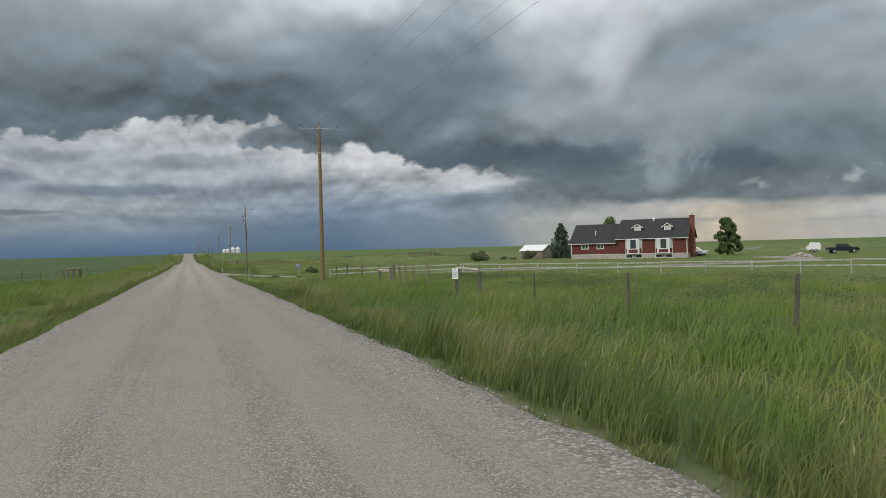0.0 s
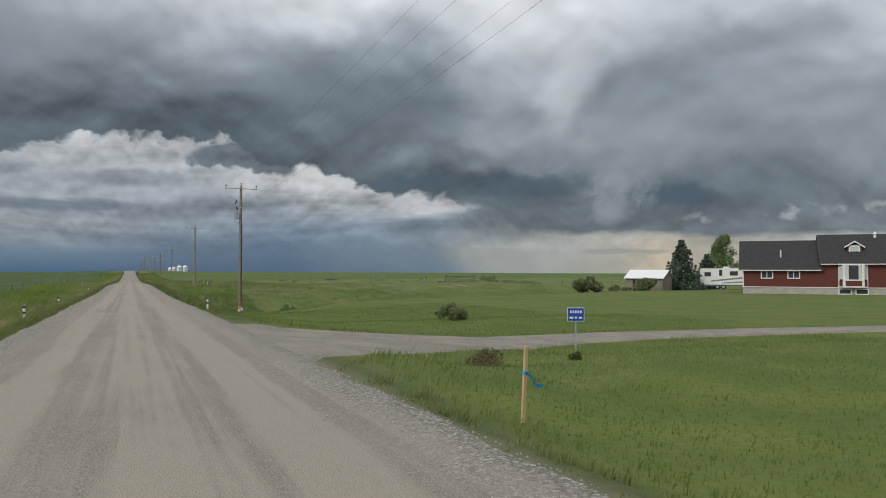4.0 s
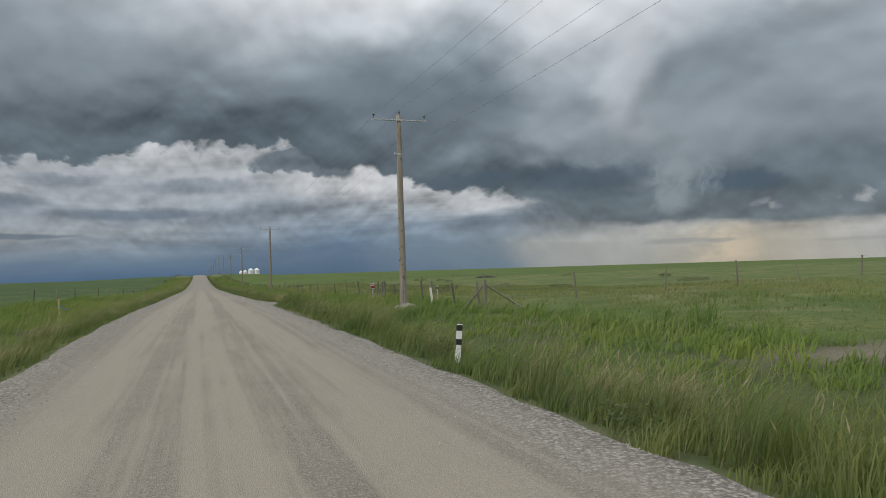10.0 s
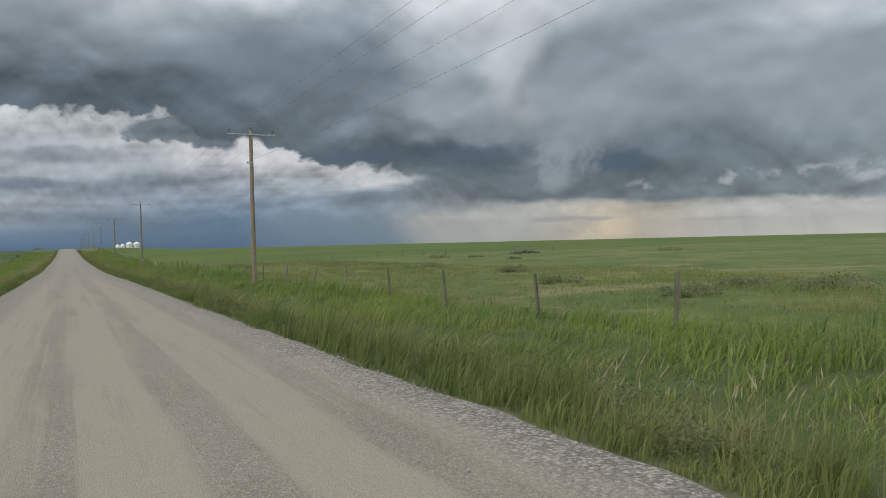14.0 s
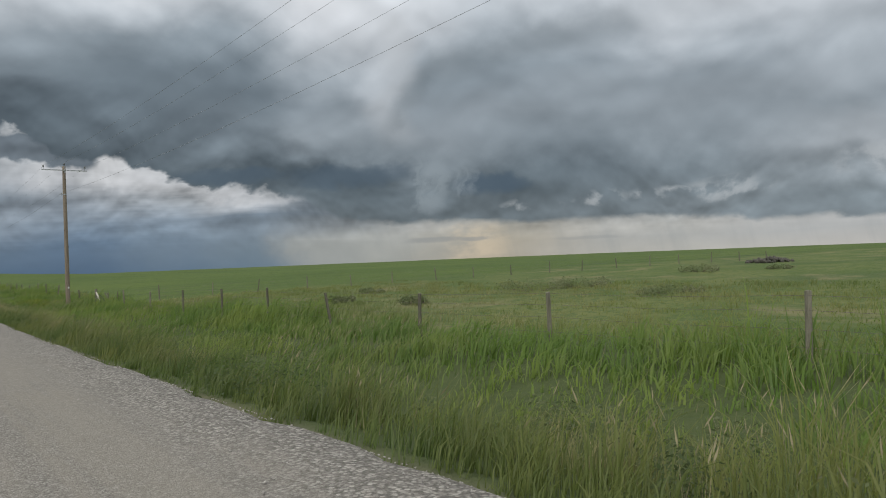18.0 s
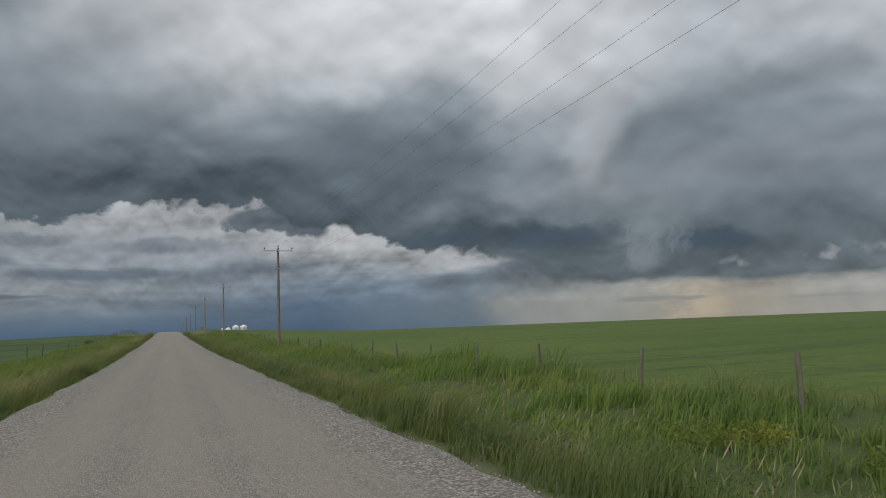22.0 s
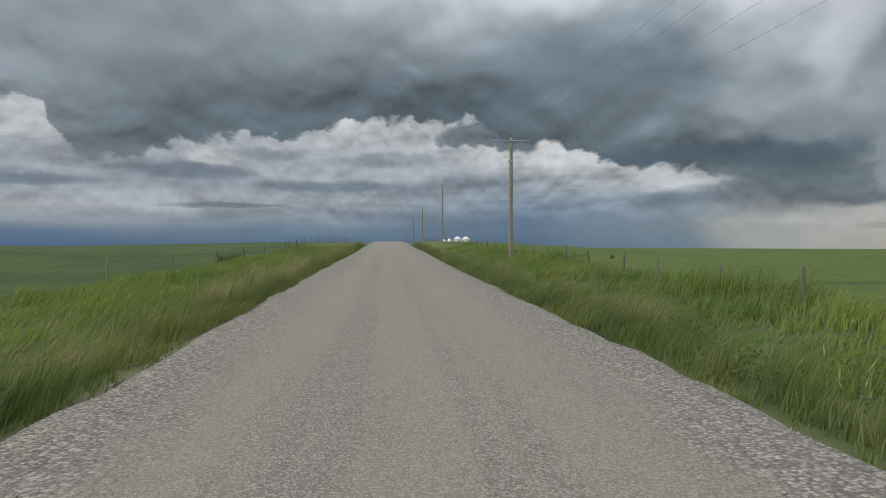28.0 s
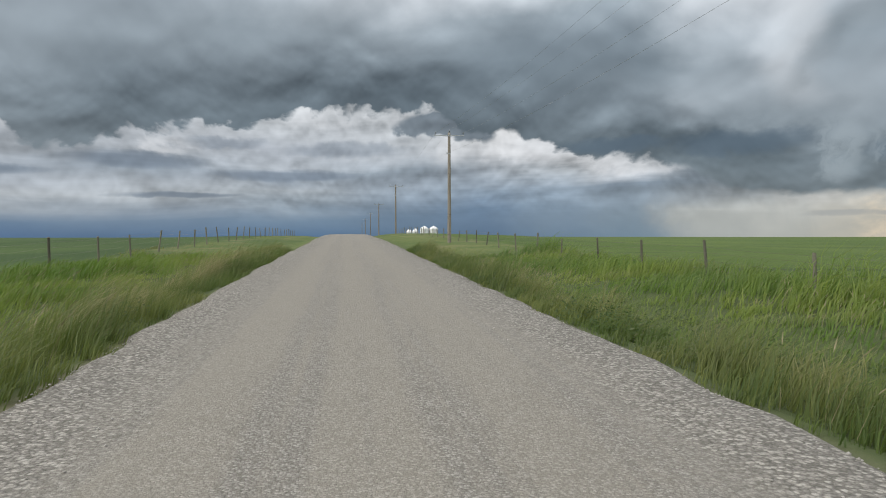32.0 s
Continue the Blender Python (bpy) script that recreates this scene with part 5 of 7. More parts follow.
meter = part("meter_box", box(0.30, 0.16, 0.42, (0.10, -0.28, 1.0), 0.015), M_METER, svc, "grey steel meter box")
part("meter_dial", rod((0.13, -0.36, 1.2), (0.13, -0.44, 1.2), 0.085, sides=16), M_TRIM, meter)
part("small_box", box(0.15, 0.10, 0.2, (-0.12, -0.25, 1.0), 0.01), M_TRIM, svc)
part("warning_tag", box(0.10, 0.012, 0.13, (-0.12, -0.195, 1.32)), M_YELLOWTAG, svc)
part("marker_sleeve", rod((0.0, -0.19, 1.35), (0.0, -0.18, 1.85), 0.035, sides=8), M_RED, svc, "orange-red plastic cable guard")
part("pole_tag", box(0.09, 0.012, 0.15, (0.04, -0.165, 1.75)), M_TRIM, pole_things[5], "small white tag")

# four conductors, sagging from pole to pole
for w, (wx, wz) in enumerate(WIRE_AT):
    pts = []
    for k in range(len([q for q in POLES if q[1] < 640]) - 1):
        a = Vector((POLES[k][0] + wx + (0 if w < 3 else -0.08), POLES[k][1] - 0.15, POLE_TOP[k] + wz - 0.21))
        b = Vector((POLES[k + 1][0] + wx + (0 if w < 3 else -0.08), POLES[k + 1][1] - 0.15, POLE_TOP[k + 1] + wz - 0.21))
        for s in range(14):
            t = s / 14
            p = a.lerp(b, t)
            p.z -= 0.75 * 4 * t * (1 - t)
            pts.append(p)
    pts.append(b)
    tagged(part("conductor", tube(pts, 0.0050, 4), M_WIRE), "thin grey overhead conductor sagging between poles", "wire", "overhead conductors")

# ---- wire fences ----
def post_data(seed, h, r, square=False):
    rnd = random.Random(seed)
    bm = box(r * 2, r * 1.5, h, (0, 0, 0), 0.008) if square else rod((0, 0, 0), (0, 0, h), r * 1.05, r * 0.92, 8)
    for vert in bm.verts:
        vert.co += Vector((rnd.uniform(-1, 1) * 0.006, rnd.uniform(-1, 1) * 0.006, rnd.uniform(-1, 1) * 0.012))
    return bmesh_data("fence_post", bm, M_POST)


POST_KIND = [post_data(1, 1.52, 0.050), post_data(2, 1.58, 0.058), post_data(3, 1.46, 0.045, True), post_data(4, 1.54, 0.053)]


def wire_fence(points, label, seed, strands=(0.40, 0.72, 1.02, 1.26), lean=4.0, tall=1.0):
    """Posts at the points, with barbed strands from post to post."""
    rnd = random.Random(seed)
    fence = thing("wire_fence", pose(points[0][0], points[0][1], gz(*points[0])), label, "fence")
    o = Vector((points[0][0], points[0][1], gz(*points[0])))
    for x, y in points:
        m = pose(x - o.x, y - o.y, gz(x, y) - 0.18 - o.z, rnd.gauss(0, lean), rnd.gauss(0, lean), rnd.uniform(0, 360))
        child("post", POST_KIND[rnd.randrange(4)], fence, m @ Matrix.Diagonal((1, 1, rnd.uniform(0.93, 1.08) * tall, 1)))
    for s in strands:
        pts = []
        for (x, y), (x2, y2) in zip(points, points[1:]):
            for t in (0.0, 0.5):
                px, py = x + (x2 - x) * t, y + (y2 - y) * t
                zz = (gz(x, y) * (1 - t) + gz(x2, y2) * t) + s - (0.03 if t else 0) + rnd.uniform(-0.02, 0.02)
                pts.append((px - 0.07 - o.x, py - o.y, zz - o.z))
        part("strand", tube(pts, 0.0035, 3), M_BARB, fence)
    return fence


def along(x, y0, y1, step, seed, jitter=0.25):
    rnd = random.Random(seed)
    n = int(round((y1 - y0) / step))
    return [(x + rnd.uniform(-0.12, 0.12), y0 + (y1 - y0) * k / n + (rnd.uniform(-jitter, jitter) if 0 < k < n else 0)) for k in range(n + 1)]


wire_fence([(11.3, -6), (11.3, 0.2), (11.3, 5.8), (11.3, 11.3), (11.2, 17.0), (11.1, 22.5), (11.0, 27.2), (10.95, 29.7), (11.2, 34.3), (11.2, 36.4), (11.25, 38.2), (11.35, 40.1), (11.4, 42.2)], "grey wooden posts with sagging barbed wire in long grass", 21)
wire_fence([(11.4, 45.3), (11.4, 50.1), (11.3, 54.5), (11.3, 58.2)], "short run of grey wooden posts with barbed wire", 22)
PASTURE_POSTS = (265.8, 271.8, 277.8, 283.8, 289.7, 294.9, 300.1, 305.4, 310.6, 316.2, 322.4, 328.3)
wire_fence(along(11.7, 182.8, 259.8, 5.5, 23, 0.1) + [(11.7, y) for y in PASTURE_POSTS], "weathered wooden posts with barbed wire beside the pasture", 23)
wire_fence(along(11.75, 343.13, 657.6, 5.517, 24, 0.1), "weathered wooden posts with barbed wire beside the green crop", 24, (0.35, 0.64, 0.90, 1.10), 4.0, 0.9)
wire_fence(along(-11.6, -8, 96, 6.0, 25), "grey wooden posts with barbed wire along the field", 25)
wire_fence(along(-12.2, 150, 498, 9.7, 26) + along(-12.2, 505.5, 660, 5.6, 29), "grey wooden posts with barbed wire along the crop", 26)
cross = [(11.7 + (51.0 - 11.7) * t + 0.15 * math.sin(t * 30), 179.2 + 6.2 * t) for t in np.linspace(0, 1, 8)]
wire_fence(cross, "wooden posts with barbed wire crossing the pasture", 27)
wire_fence([(16.6 + 3.75 * k + 0.2 * math.sin(k * 2.3), 337.8 - 1.15 * k) for k in range(17)], "slim dark wooden posts with barbed wire between pasture and crop", 30, (0.35, 0.62, 0.86), 3.0, 0.8)
wire_fence([(63.5 + 7 * k, 186.5 + 0.8 * k) for k in range(14)], "far wooden posts with barbed wire across the pasture", 28)


def bar(a, b, r, mat, parent, name, flat=False):
    a, b = Vector(a), Vector(b)
    if not flat:
        return part(name, rod(a, b, r, sides=8), mat, parent)
    q = (b - a).to_track_quat("Z", "Y").to_matrix().to_4x4()
    return part(name, box(r * 2.2, r * 0.9, (b - a).length, (0, 0, 0), 0.004, Matrix.Translation(a) @ q), mat, parent)


def brace_post(x, y, legs, label, stub=None):
    """A stout corner post with slanting props and turns of wire."""
    z = gz(x, y)
    ob = thing("brace_post", pose(x, y, z), label, "fence post", "fence braces")
    part("post", rod((0, 0, -0.3), (0, 0, 1.36), 0.092, 0.085, 12, wobble=0.006), M_POST, ob)
    for zz in (0.45, 0.72, 1.08):
        part("wire_wrap", rod((0, 0, zz), (0, 0, zz + 0.03), 0.095, sides=12), M_BARB, ob)
    for dx, dy, mat, flat in legs:
        bar((dx * 0.06, dy * 0.06, 1.12), (dx, dy, gz(x + dx, y + dy) - z - 0.05), 0.045, mat, ob, "prop", flat)
    return ob


brace_post(11.7, 178.6, [(-0.95, 0.5, M_POST, False), (1.7, -0.3, M_POST, False)], "stout wooden corner post with two slanting props")
b2 = brace_post(11.8, 337.2, [(-0.1, -2.5, M_BOARDWOOD, True)], "stout wooden corner post with a pale leaning board")
bar((0.05, -0.9, 0.95), (0.05, -2.9, 0.45), 0.032, M_BLACK, b2, "dark_brace")
part("post", rod((0.05, -3.6, -0.3), (0.05, -3.6, 1.12), 0.06, 0.055, 10), M_POST, b2)
part("post", rod((0.6, -4.0, -0.3), (0.6, -4.0, 1.2), 0.045, 0.04, 9), M_POST, b2)
bar((0.0, -2.9, 1.15), (0.05, -3.45, 0.7), 0.028, M_POST, b2, "short_prop", True)
for za, zb in ((1.1, 0.4), (0.4, 1.1)):
    part("brace_wire", tube([(0, 0, za), (0.02, -1.8, (za + zb) / 2 - 0.03), (0.05, -3.6, zb)], 0.005, 4), M_BARB, b2)
z0 = gz(51.6, 185.2)
hb = thing("fence_brace", pose(51.6, 185.2, z0), "wooden end post with a slanting prop by the gate", "fence post", "fence braces")
part("post", rod((0, 0, -0.3), (0, 0, 1.35), 0.10, sides=10), M_POST, hb)
bar((0, 0, 1.15), (-2.4, -0.2, 0.05), 0.06, M_POST, hb, "prop")
part("post", rod((-2.6, -0.2, -0.3), (-2.6, -0.2, 1.2), 0.07, sides=10), M_POST, hb)
# rail gate far in the pasture
z0 = gz(58, 186)
gate = thing("field_gate", pose(55.8, 185.7, z0, 0, 0, 4), "dark wooden rail gate closing a pasture gap", "gate")
for px in (0, 6.4):
    part("post", rod((px, 0, -0.3), (px, 0, 1.5), 0.11, sides=10), M_POST, gate)
for zz in (0.25, 0.55, 0.85, 1.15):
    part("rail", box(6.2, 0.05, 0.10, (3.2, 0, zz)), M_POST, gate)
bar((0.2, 0.05, 0.25), (3.1, 0.05, 1.2), 0.04, M_POST, gate, "diagonal")
# pole gate frame in the long grass near the start
fr = thing("rail_panel", pose(11.4, 45.0, gz(11.4, 45.0)), "grey wooden rail between two posts in tall grass", "fence")
part("post", rod((0, 0, -0.3), (0, 0, 1.08), 0.075, sides=10), M_POST, fr)
part("post", rod((0, -2.5, -0.3), (0, -2.5, 1.22), 0.095, sides=10), M_POST, fr)
part("post", rod((0.12, -2.85, -0.3), (0.16, -2.8, 1.36), 0.06, sides=8), M_POST, fr)
bar((-0.04, 0.1, 1.02), (-0.04, -2.5, 1.02), 0.06, M_BOARDWOOD, fr, "rail")
for zz in (0.6, 0.9):
    part("wire_wrap", rod((0, -2.5, zz), (0, -2.5, zz + 0.04), 0.10, sides=10), M_BARB, fr)
# rail beside the notice board
rl = thing("rail_panel", pose(11.0, 27.2, gz(11.0, 27.2)), "single grey pole rail between two fence posts", "fence")
bar((0, -0.15, 1.16), (-0.05, 2.5, 1.2), 0.055, M_BOARDWOOD, rl, "rail")
part("post", rod((0, 0, -0.3), (0, 0, 1.24), 0.075, 0.07, 10), M_POST, rl)
part("post", rod((-0.03, 2.5, -0.3), (-0.03, 2.5, 1.26), 0.07, 0.065, 10), M_POST, rl)
# loose props by the third pole
def leaning_props(x, y, dy, label):
    pr = thing("leaning_props", pose(x, y, gz(x, y)), label, "fence post", "leaning props")
    part("post", rod((0, 0, -0.3), (0, 0, 1.32), 0.075, 0.068, 10, wobble=0.008), M_POST, pr)
    bar((-0.08, dy * 0.12, 0.92), (-0.15, dy, 0.05), 0.055, M_BOARDWOOD, pr, "board", True)
    return pr


leaning_props(12.0, 187.4, -0.62, "old wooden post with a pale board leaning on it")
two = leaning_props(11.9, 198.6, 0.75, "old grey post pair with a short prop and wire")
part("post", rod((0.1, -0.42, -0.3), (0.1, -0.36, 1.35), 0.06, sides=9), M_POST, two)
part("crosspiece", box(0.06, 0.5, 0.09, (0.02, -0.2, 1.22)), M_POST, two)
sl = thing("slim_marker", pose(12.0, 186.3, gz(12.0, 186.3)), "slim weathered white marker post in the grass", "marker")
part("post", box(0.075, 0.03, 1.25, (0, 0, -0.2), 0.006), M_WHITE, sl)
part("band", box(0.08, 0.035, 0.10, (0, 0, 0.86)), M_BLACKBAND, sl)
ws = thing("warning_sign", pose(11.4, 199.4, gz(11.4, 199.4), 0, 0, -5), "small red and white sign on a white post", "sign")
part("post", box(0.09, 0.04, 1.3, (0, 0.03, -0.25), 0.006), M_WHITE, ws)
board = part("board", box(0.32, 0.022, 0.36, (0, 0, 0.86), 0.006), M_SIGNWHITE, ws)
part("red_field", box(0.30, 0.006, 0.31, (0, -0.014, 0.89)), M_SIGNRED, board)
part("lettering_bar", box(0.24, 0.004, 0.025, (0, -0.018, 1.12)), M_SIGNWHITE, board)
part("lettering_bar", box(0.20, 0.004, 0.025, (0, -0.018, 1.06)), M_SIGNWHITE, board)

st = thing("fence_brace", pose(-11.6, 84.0, gz(-11.6, 84.0), 0, 0, 20), "two stout weathered fence posts joined by a top rail", "fence post", "fence braces")
for px in (-0.62, 0.62):
    part("post", rod((px, 0, -0.3), (px, 0, 1.3), 0.13, 0.12, 10, wobble=0.008), M_POST, st)
bar((-0.75, 0, 1.22), (0.75, 0, 1.26), 0.11, M_POST, st, "rail")

# ---- white rail fence round the yard ----
WF = [(11.4 + (70 - 11.4) * t, 62.4 - 50.0 * t) for t in np.linspace(0, 1, 26)]
wf = thing("white_rail_fence", pose(WF[0][0], WF[0][1], gz(*WF[0])), "white painted two-rail board fence, flaking, along the yard", "fence")
o = Vector((WF[0][0], WF[0][1], gz(*WF[0])))
ME_WPOST = bmesh_data("white_post", box(0.08, 0.08, 1.10, (0, 0, -0.1), 0.01), M_WHITE)
tops = [Vector((x - o.x, y - o.y, gz(x, y) - o.z)) for x, y in WF]
for k, p in enumerate(tops):
    child("post", ME_WPOST, wf, pose(p.x, p.y, p.z, random.uniform(-2, 2), random.uniform(-2, 2), -40))
for a, b in zip(tops, tops[1:]):
    for zz in (0.95, 0.60):
        u = Vector((0, 0, zz + random.uniform(-0.035, 0.035)))
        q = (b - a).to_track_quat("X", "Z").to_matrix().to_4x4()
        part("rail", box((b - a).length - 0.01, 0.035, 0.08, (0, 0, -0.04), 0, Matrix.Translation((a + b) / 2 + u + Vector((-0.045, -0.05, 0))) @ q), M_WHITE, wf)

# ---- heaps of stones round two poles ----
def stone_heap(x, y, r, h, n, seed):
    rnd = random.Random(seed)
    bm = bmesh.new()
    for _ in range(n):
        a, d = rnd.uniform(0, 6.28), r * math.sqrt(rnd.random())
        px, py = x + math.cos(a) * d, y + math.sin(a) * d
        s = rnd.uniform(0.03, 0.075)
        top = gz(px, py) + h * max(0, 1 - (d / r) ** 2) + rnd.uniform(-0.01, 0.03)
        m = pose(px, py, top, rnd.uniform(0, 360), rnd.uniform(0, 360), rnd.uniform(0, 360)) @ Matrix.Diagonal((s, s * rnd.uniform(0.6, 1), s * rnd.uniform(0.5, 0.9), 1))
        bmesh.ops.create_icosphere(bm, subdivisions=1, radius=1, matrix=m)
    core = bmesh.ops.create_cone(bm, cap_ends=True, segments=14, radius1=r, radius2=r * 0.25, depth=h + 0.15, matrix=Matrix.Translation((x, y, gz(x, y) + h / 2 - 0.12)))
    return tagged(part("stone_heap", bm, M_STONE), "low heap of pale grey stones round a pole foot", "stones", "pole stones", "stuff")


stone_heap(9.75, 184.7, 0.72, 0.24, 240, 1)
stone_heap(9.85, 336.8, 0.75, 0.22, 220, 2)


# ---- the farm house ----
HOUSE_Z = min(gz(73.0, 128.6), gz(88.4, 112.1), gz(81, 135))
house = thing("farm_house", pose(73.0, 128.6, HOUSE_Z - 0.05, 0, 0, -47), "long red-sided farm house with dark shingle roof and white trim", "house")
LEN_W, LEN_M, DEEP, BASE = 9.4, 13.2, 10.4, 0.95


def wall_with_gable(x0, x1, eave, ridge, t=0.25):
    """Four walls round a wing; the two ends rise to the ridge."""
    bm = bmesh.new()
    box(x1 - x0, t, eave - BASE, ((x0 + x1) / 2, t / 2, BASE), bm=bm)
    box(x1 - x0, t, eave - BASE, ((x0 + x1) / 2, DEEP - t / 2, BASE), bm=bm)
    for xx in (x0, x1 - t):
        prism([(0, BASE), (DEEP - 2 * t, BASE), (DEEP - 2 * t, eave), (DEEP / 2 - t, ridge - 0.2), (0, eave)], t, Matrix.Translation((xx + t, t, 0)) @ pose(0, 0, 0, 0, 0, 90), bm)
    return bm


def roof_slabs(x0, x1, eave, ridge, over=0.45, t=0.14):
    bm = bmesh.new()
    drop = over * (ridge - eave) / (DEEP / 2)
    pts = [(-over, eave - drop), (DEEP / 2, ridge), (DEEP + over, eave - drop), (DEEP + over, eave - drop + t), (DEEP / 2, ridge + t), (-over, eave - drop + t)]
    return prism(pts, x1 - x0, Matrix.Translation((x1, 0, 0)) @ pose(0, 0, 0, 0, 0, 90), bm)


part("foundation", box(LEN_W + LEN_M - 0.06, DEEP - 0.06, BASE + 0.6, ((LEN_W + LEN_M) / 2, DEEP / 2, -0.6)), M_CONCRETE, house, "pale concrete basement wall")
part("wing_wall", wall_with_gable(0, LEN_W, 3.35, 6.95), M_SIDING, house)
part("main_wall", wall_with_gable(LEN_W + 0.003, LEN_W + LEN_M, 4.1, 7.65), M_SIDING, house)
part("wing_roof", roof_slabs(-0.35, LEN_W, 3.35, 6.95), M_SHINGLE, house)
part("main_roof", roof_slabs(LEN_W - 0.3, LEN_W + LEN_M + 0.3, 4.1, 7.65), M_SHINGLE, house)
for x0, x1, z in ((-0.35, LEN_W - 0.3, 2.98), (LEN_W - 0.3, LEN_W + LEN_M + 0.3, 3.74)):
    part("fascia", box(x1 - x0, 0.04, 0.10, ((x0 + x1) / 2, -0.47, z + 0.06)), M_TRIM, house)
for x0, z, r in ((-0.37, 3.0, 6.95), (LEN_W - 0.32, 3.76, 7.65)):
    rk = bmesh.new()
    for s in (-0.45, DEEP + 0.45):
        a, b = Vector((x0, s, z + 0.05)), Vector((x0, DEEP / 2, r + 0.1))
        q = (b - a).to_track_quat("Z", "Y").to_matrix().to_4x4()
        box(0.16, 0.04, (b - a).length, (0, 0, 0), 0, Matrix.Translation(a) @ q, rk)
    part("rake_board", rk, M_FASCIA, house)
part("corner_board", box(0.14, 0.03, 2.4, (0.07, -0.016, BASE)), M_TRIM, house)
part("corner_board", box(0.14, 0.03, 3.1, (LEN_W + LEN_M - 0.07, -0.016, BASE)), M_TRIM, house)
part("sill_band", box(LEN_W + LEN_M, 0.04, 0.09, ((LEN_W + LEN_M) / 2, -0.021, BASE - 0.05)), M_TRIM, house)


def frame_bars(w, h, t, d, mull=0):
    """A window's frame: four bars and upright mullions."""
    bm = bmesh.new()
    for x in (-w / 2 + t / 2, w / 2 - t / 2):
        box(t, d, h, (x, 0, 0), bm=bm)
    for z in (0, h - t):
        box(w - 2 * t, d, t, (0, 0, z), bm=bm)
    for k in range(mull):
        box(t * 0.7, d * 0.8, h - 2 * t, (-w / 2 + w * (k + 1) / (mull + 1), 0, t), bm=bm)
    return bm


def window(x, z, w, h, mull=1, name="window", curtain=False):
    win = part(name, frame_bars(w, h, 0.12, 0.10, mull), M_TRIM, house)
    win.matrix_basis = pose(x, -0.055, z)
    p = part("pane", box(w - 0.2, 0.02, h - 0.2, (0, 0.02, 0.1)), M_GLASS, win)
    for s in (-1, 1) if curtain else ():
        part("curtain", box(w * 0.16, 0.012, h - 0.22, (s * w * 0.22, 0.0, 0.11)), M_CURTAIN, win)
    return win


window(2.9, 2.02, 1.45, 1.05)
window(6.0, 2.02, 1.45, 1.05)


def bay(x):
    b = part("bay_window", prism([(-1.6, 0), (1.6, 0), (1.6, 0.0), (1.05, -0.65), (-1.05, -0.65)], 0.12, Matrix.Translation((0, 0, 0.12)) @ pose(0, 0, 0, 90, 0, 0)), M_TRIM, house)
    b.matrix_basis = pose(x, -0.01, BASE + 0.02)
    part("bay_roof", prism([(-1.65, 0), (1.65, 0), (1.1, -0.72), (-1.1, -0.72)], 0.14, Matrix.Translation((0, 0, 3.0)) @ pose(0, 0, 0, 90, 0, 0)), M_TRIM, b)
    part("apron", box(2.0, 0.06, 0.75, (0, -0.60, 0.13)), M_SIDING, b)
    part("front_frame", frame_bars(2.1, 2.9, 0.16, 0.10, 0), M_TRIM, b).matrix_basis = pose(0, -0.62, 0.0)
    part("mid_rail", box(1.9, 0.08, 0.14, (0, -0.63, 0.85)), M_TRIM, b)
    part("pane", box(1.8, 0.02, 1.8, (0, -0.60, 0.98)), M_GLASS, b)
    for s in (-1, 1):
        part("curtain", box(0.34, 0.012, 1.8, (s * 0.70, -0.616, 0.98)), M_CURTAIN, b)
        side = part("side_frame", frame_bars(0.80, 2.9, 0.13, 0.08, 0), M_TRIM, b)
        side.matrix_basis = pose(s * 1.33, -0.33, 0, 0, 0, s * 50)
        part("side_pane", box(0.56, 0.02, 1.7, (0, 0, 1.0)), M_CURTAIN, side)
        part("side_apron", box(0.56, 0.03, 0.7, (0, 0, 0.13)), M_SIDING, side)
    return b


bay(12.6)
bay(18.3)
for x in (11.7, 13.55, 17.4, 19.25):
    window(x, 0.08, 1.45, 0.76, 0, "basement_window")


def dormer(x):
    d = part("dormer", prism([(-0.85, 0), (0.85, 0), (0.85, 0.95), (0, 1.5), (-0.85, 0.95)], 2.3), M_SIDING, house)
    d.matrix_basis = pose(x, 1.85, 5.15)
    roof = bmesh.new()
    for s in (-1, 1):
        a, b = Vector((s * 1.1, 0, 0.82)), Vector((0, 0, 1.56))
        prism([(a.x, a.z), (b.x, b.z), (b.x, b.z + 0.09), (a.x, a.z + 0.09)], 2.6, Matrix.Translation((0, -0.25, 0)), roof)
    part("dormer_roof", roof, M_SHINGLE, d)
    gab = bmesh.new()
    for s in (-1, 1):
        prism([(s * 1.14, 0.74), (0, 1.50), (0, 1.66), (s * 1.14, 0.92)], 0.06, Matrix.Translation((0, -0.31, 0)), gab)
    part("gable_trim", gab, M_TRIM, d)
    part("dormer_frame", frame_bars(1.25, 1.10, 0.19, 0.08, 0), M_TRIM, d).matrix_basis = pose(0, -0.045, 0.0)
    part("dormer_pane", box(0.8, 0.02, 0.8, (0, -0.03, 0.14)), M_CURTAIN, d)


dormer(13.0)
dormer(18.7)
ch = bmesh.new()
box(0.75, 1.5, 8.5, (LEN_W + LEN_M + 0.37, DEEP / 2 - 1.4, -0.5), 0.02, bm=ch)
box(0.9, 1.65, 0.16, (LEN_W + LEN_M + 0.37, DEEP / 2 - 1.4, 8.0), 0.02, bm=ch)
chim = part("chimney", ch, M_BRICK, house, "red brick end chimney")
part("chimney_pot", rod((LEN_W + LEN_M + 0.37, DEEP / 2 - 1.4, 8.16), (LEN_W + LEN_M + 0.37, DEEP / 2 - 1.4, 8.55), 0.14, sides=10), M_STEEL, chim)
part("vent_pipe", rod((4.6, 1.9, 4.4), (4.6, 1.9, 5.75), 0.09, sides=10), M_TRIM, house, "white vent pipe")
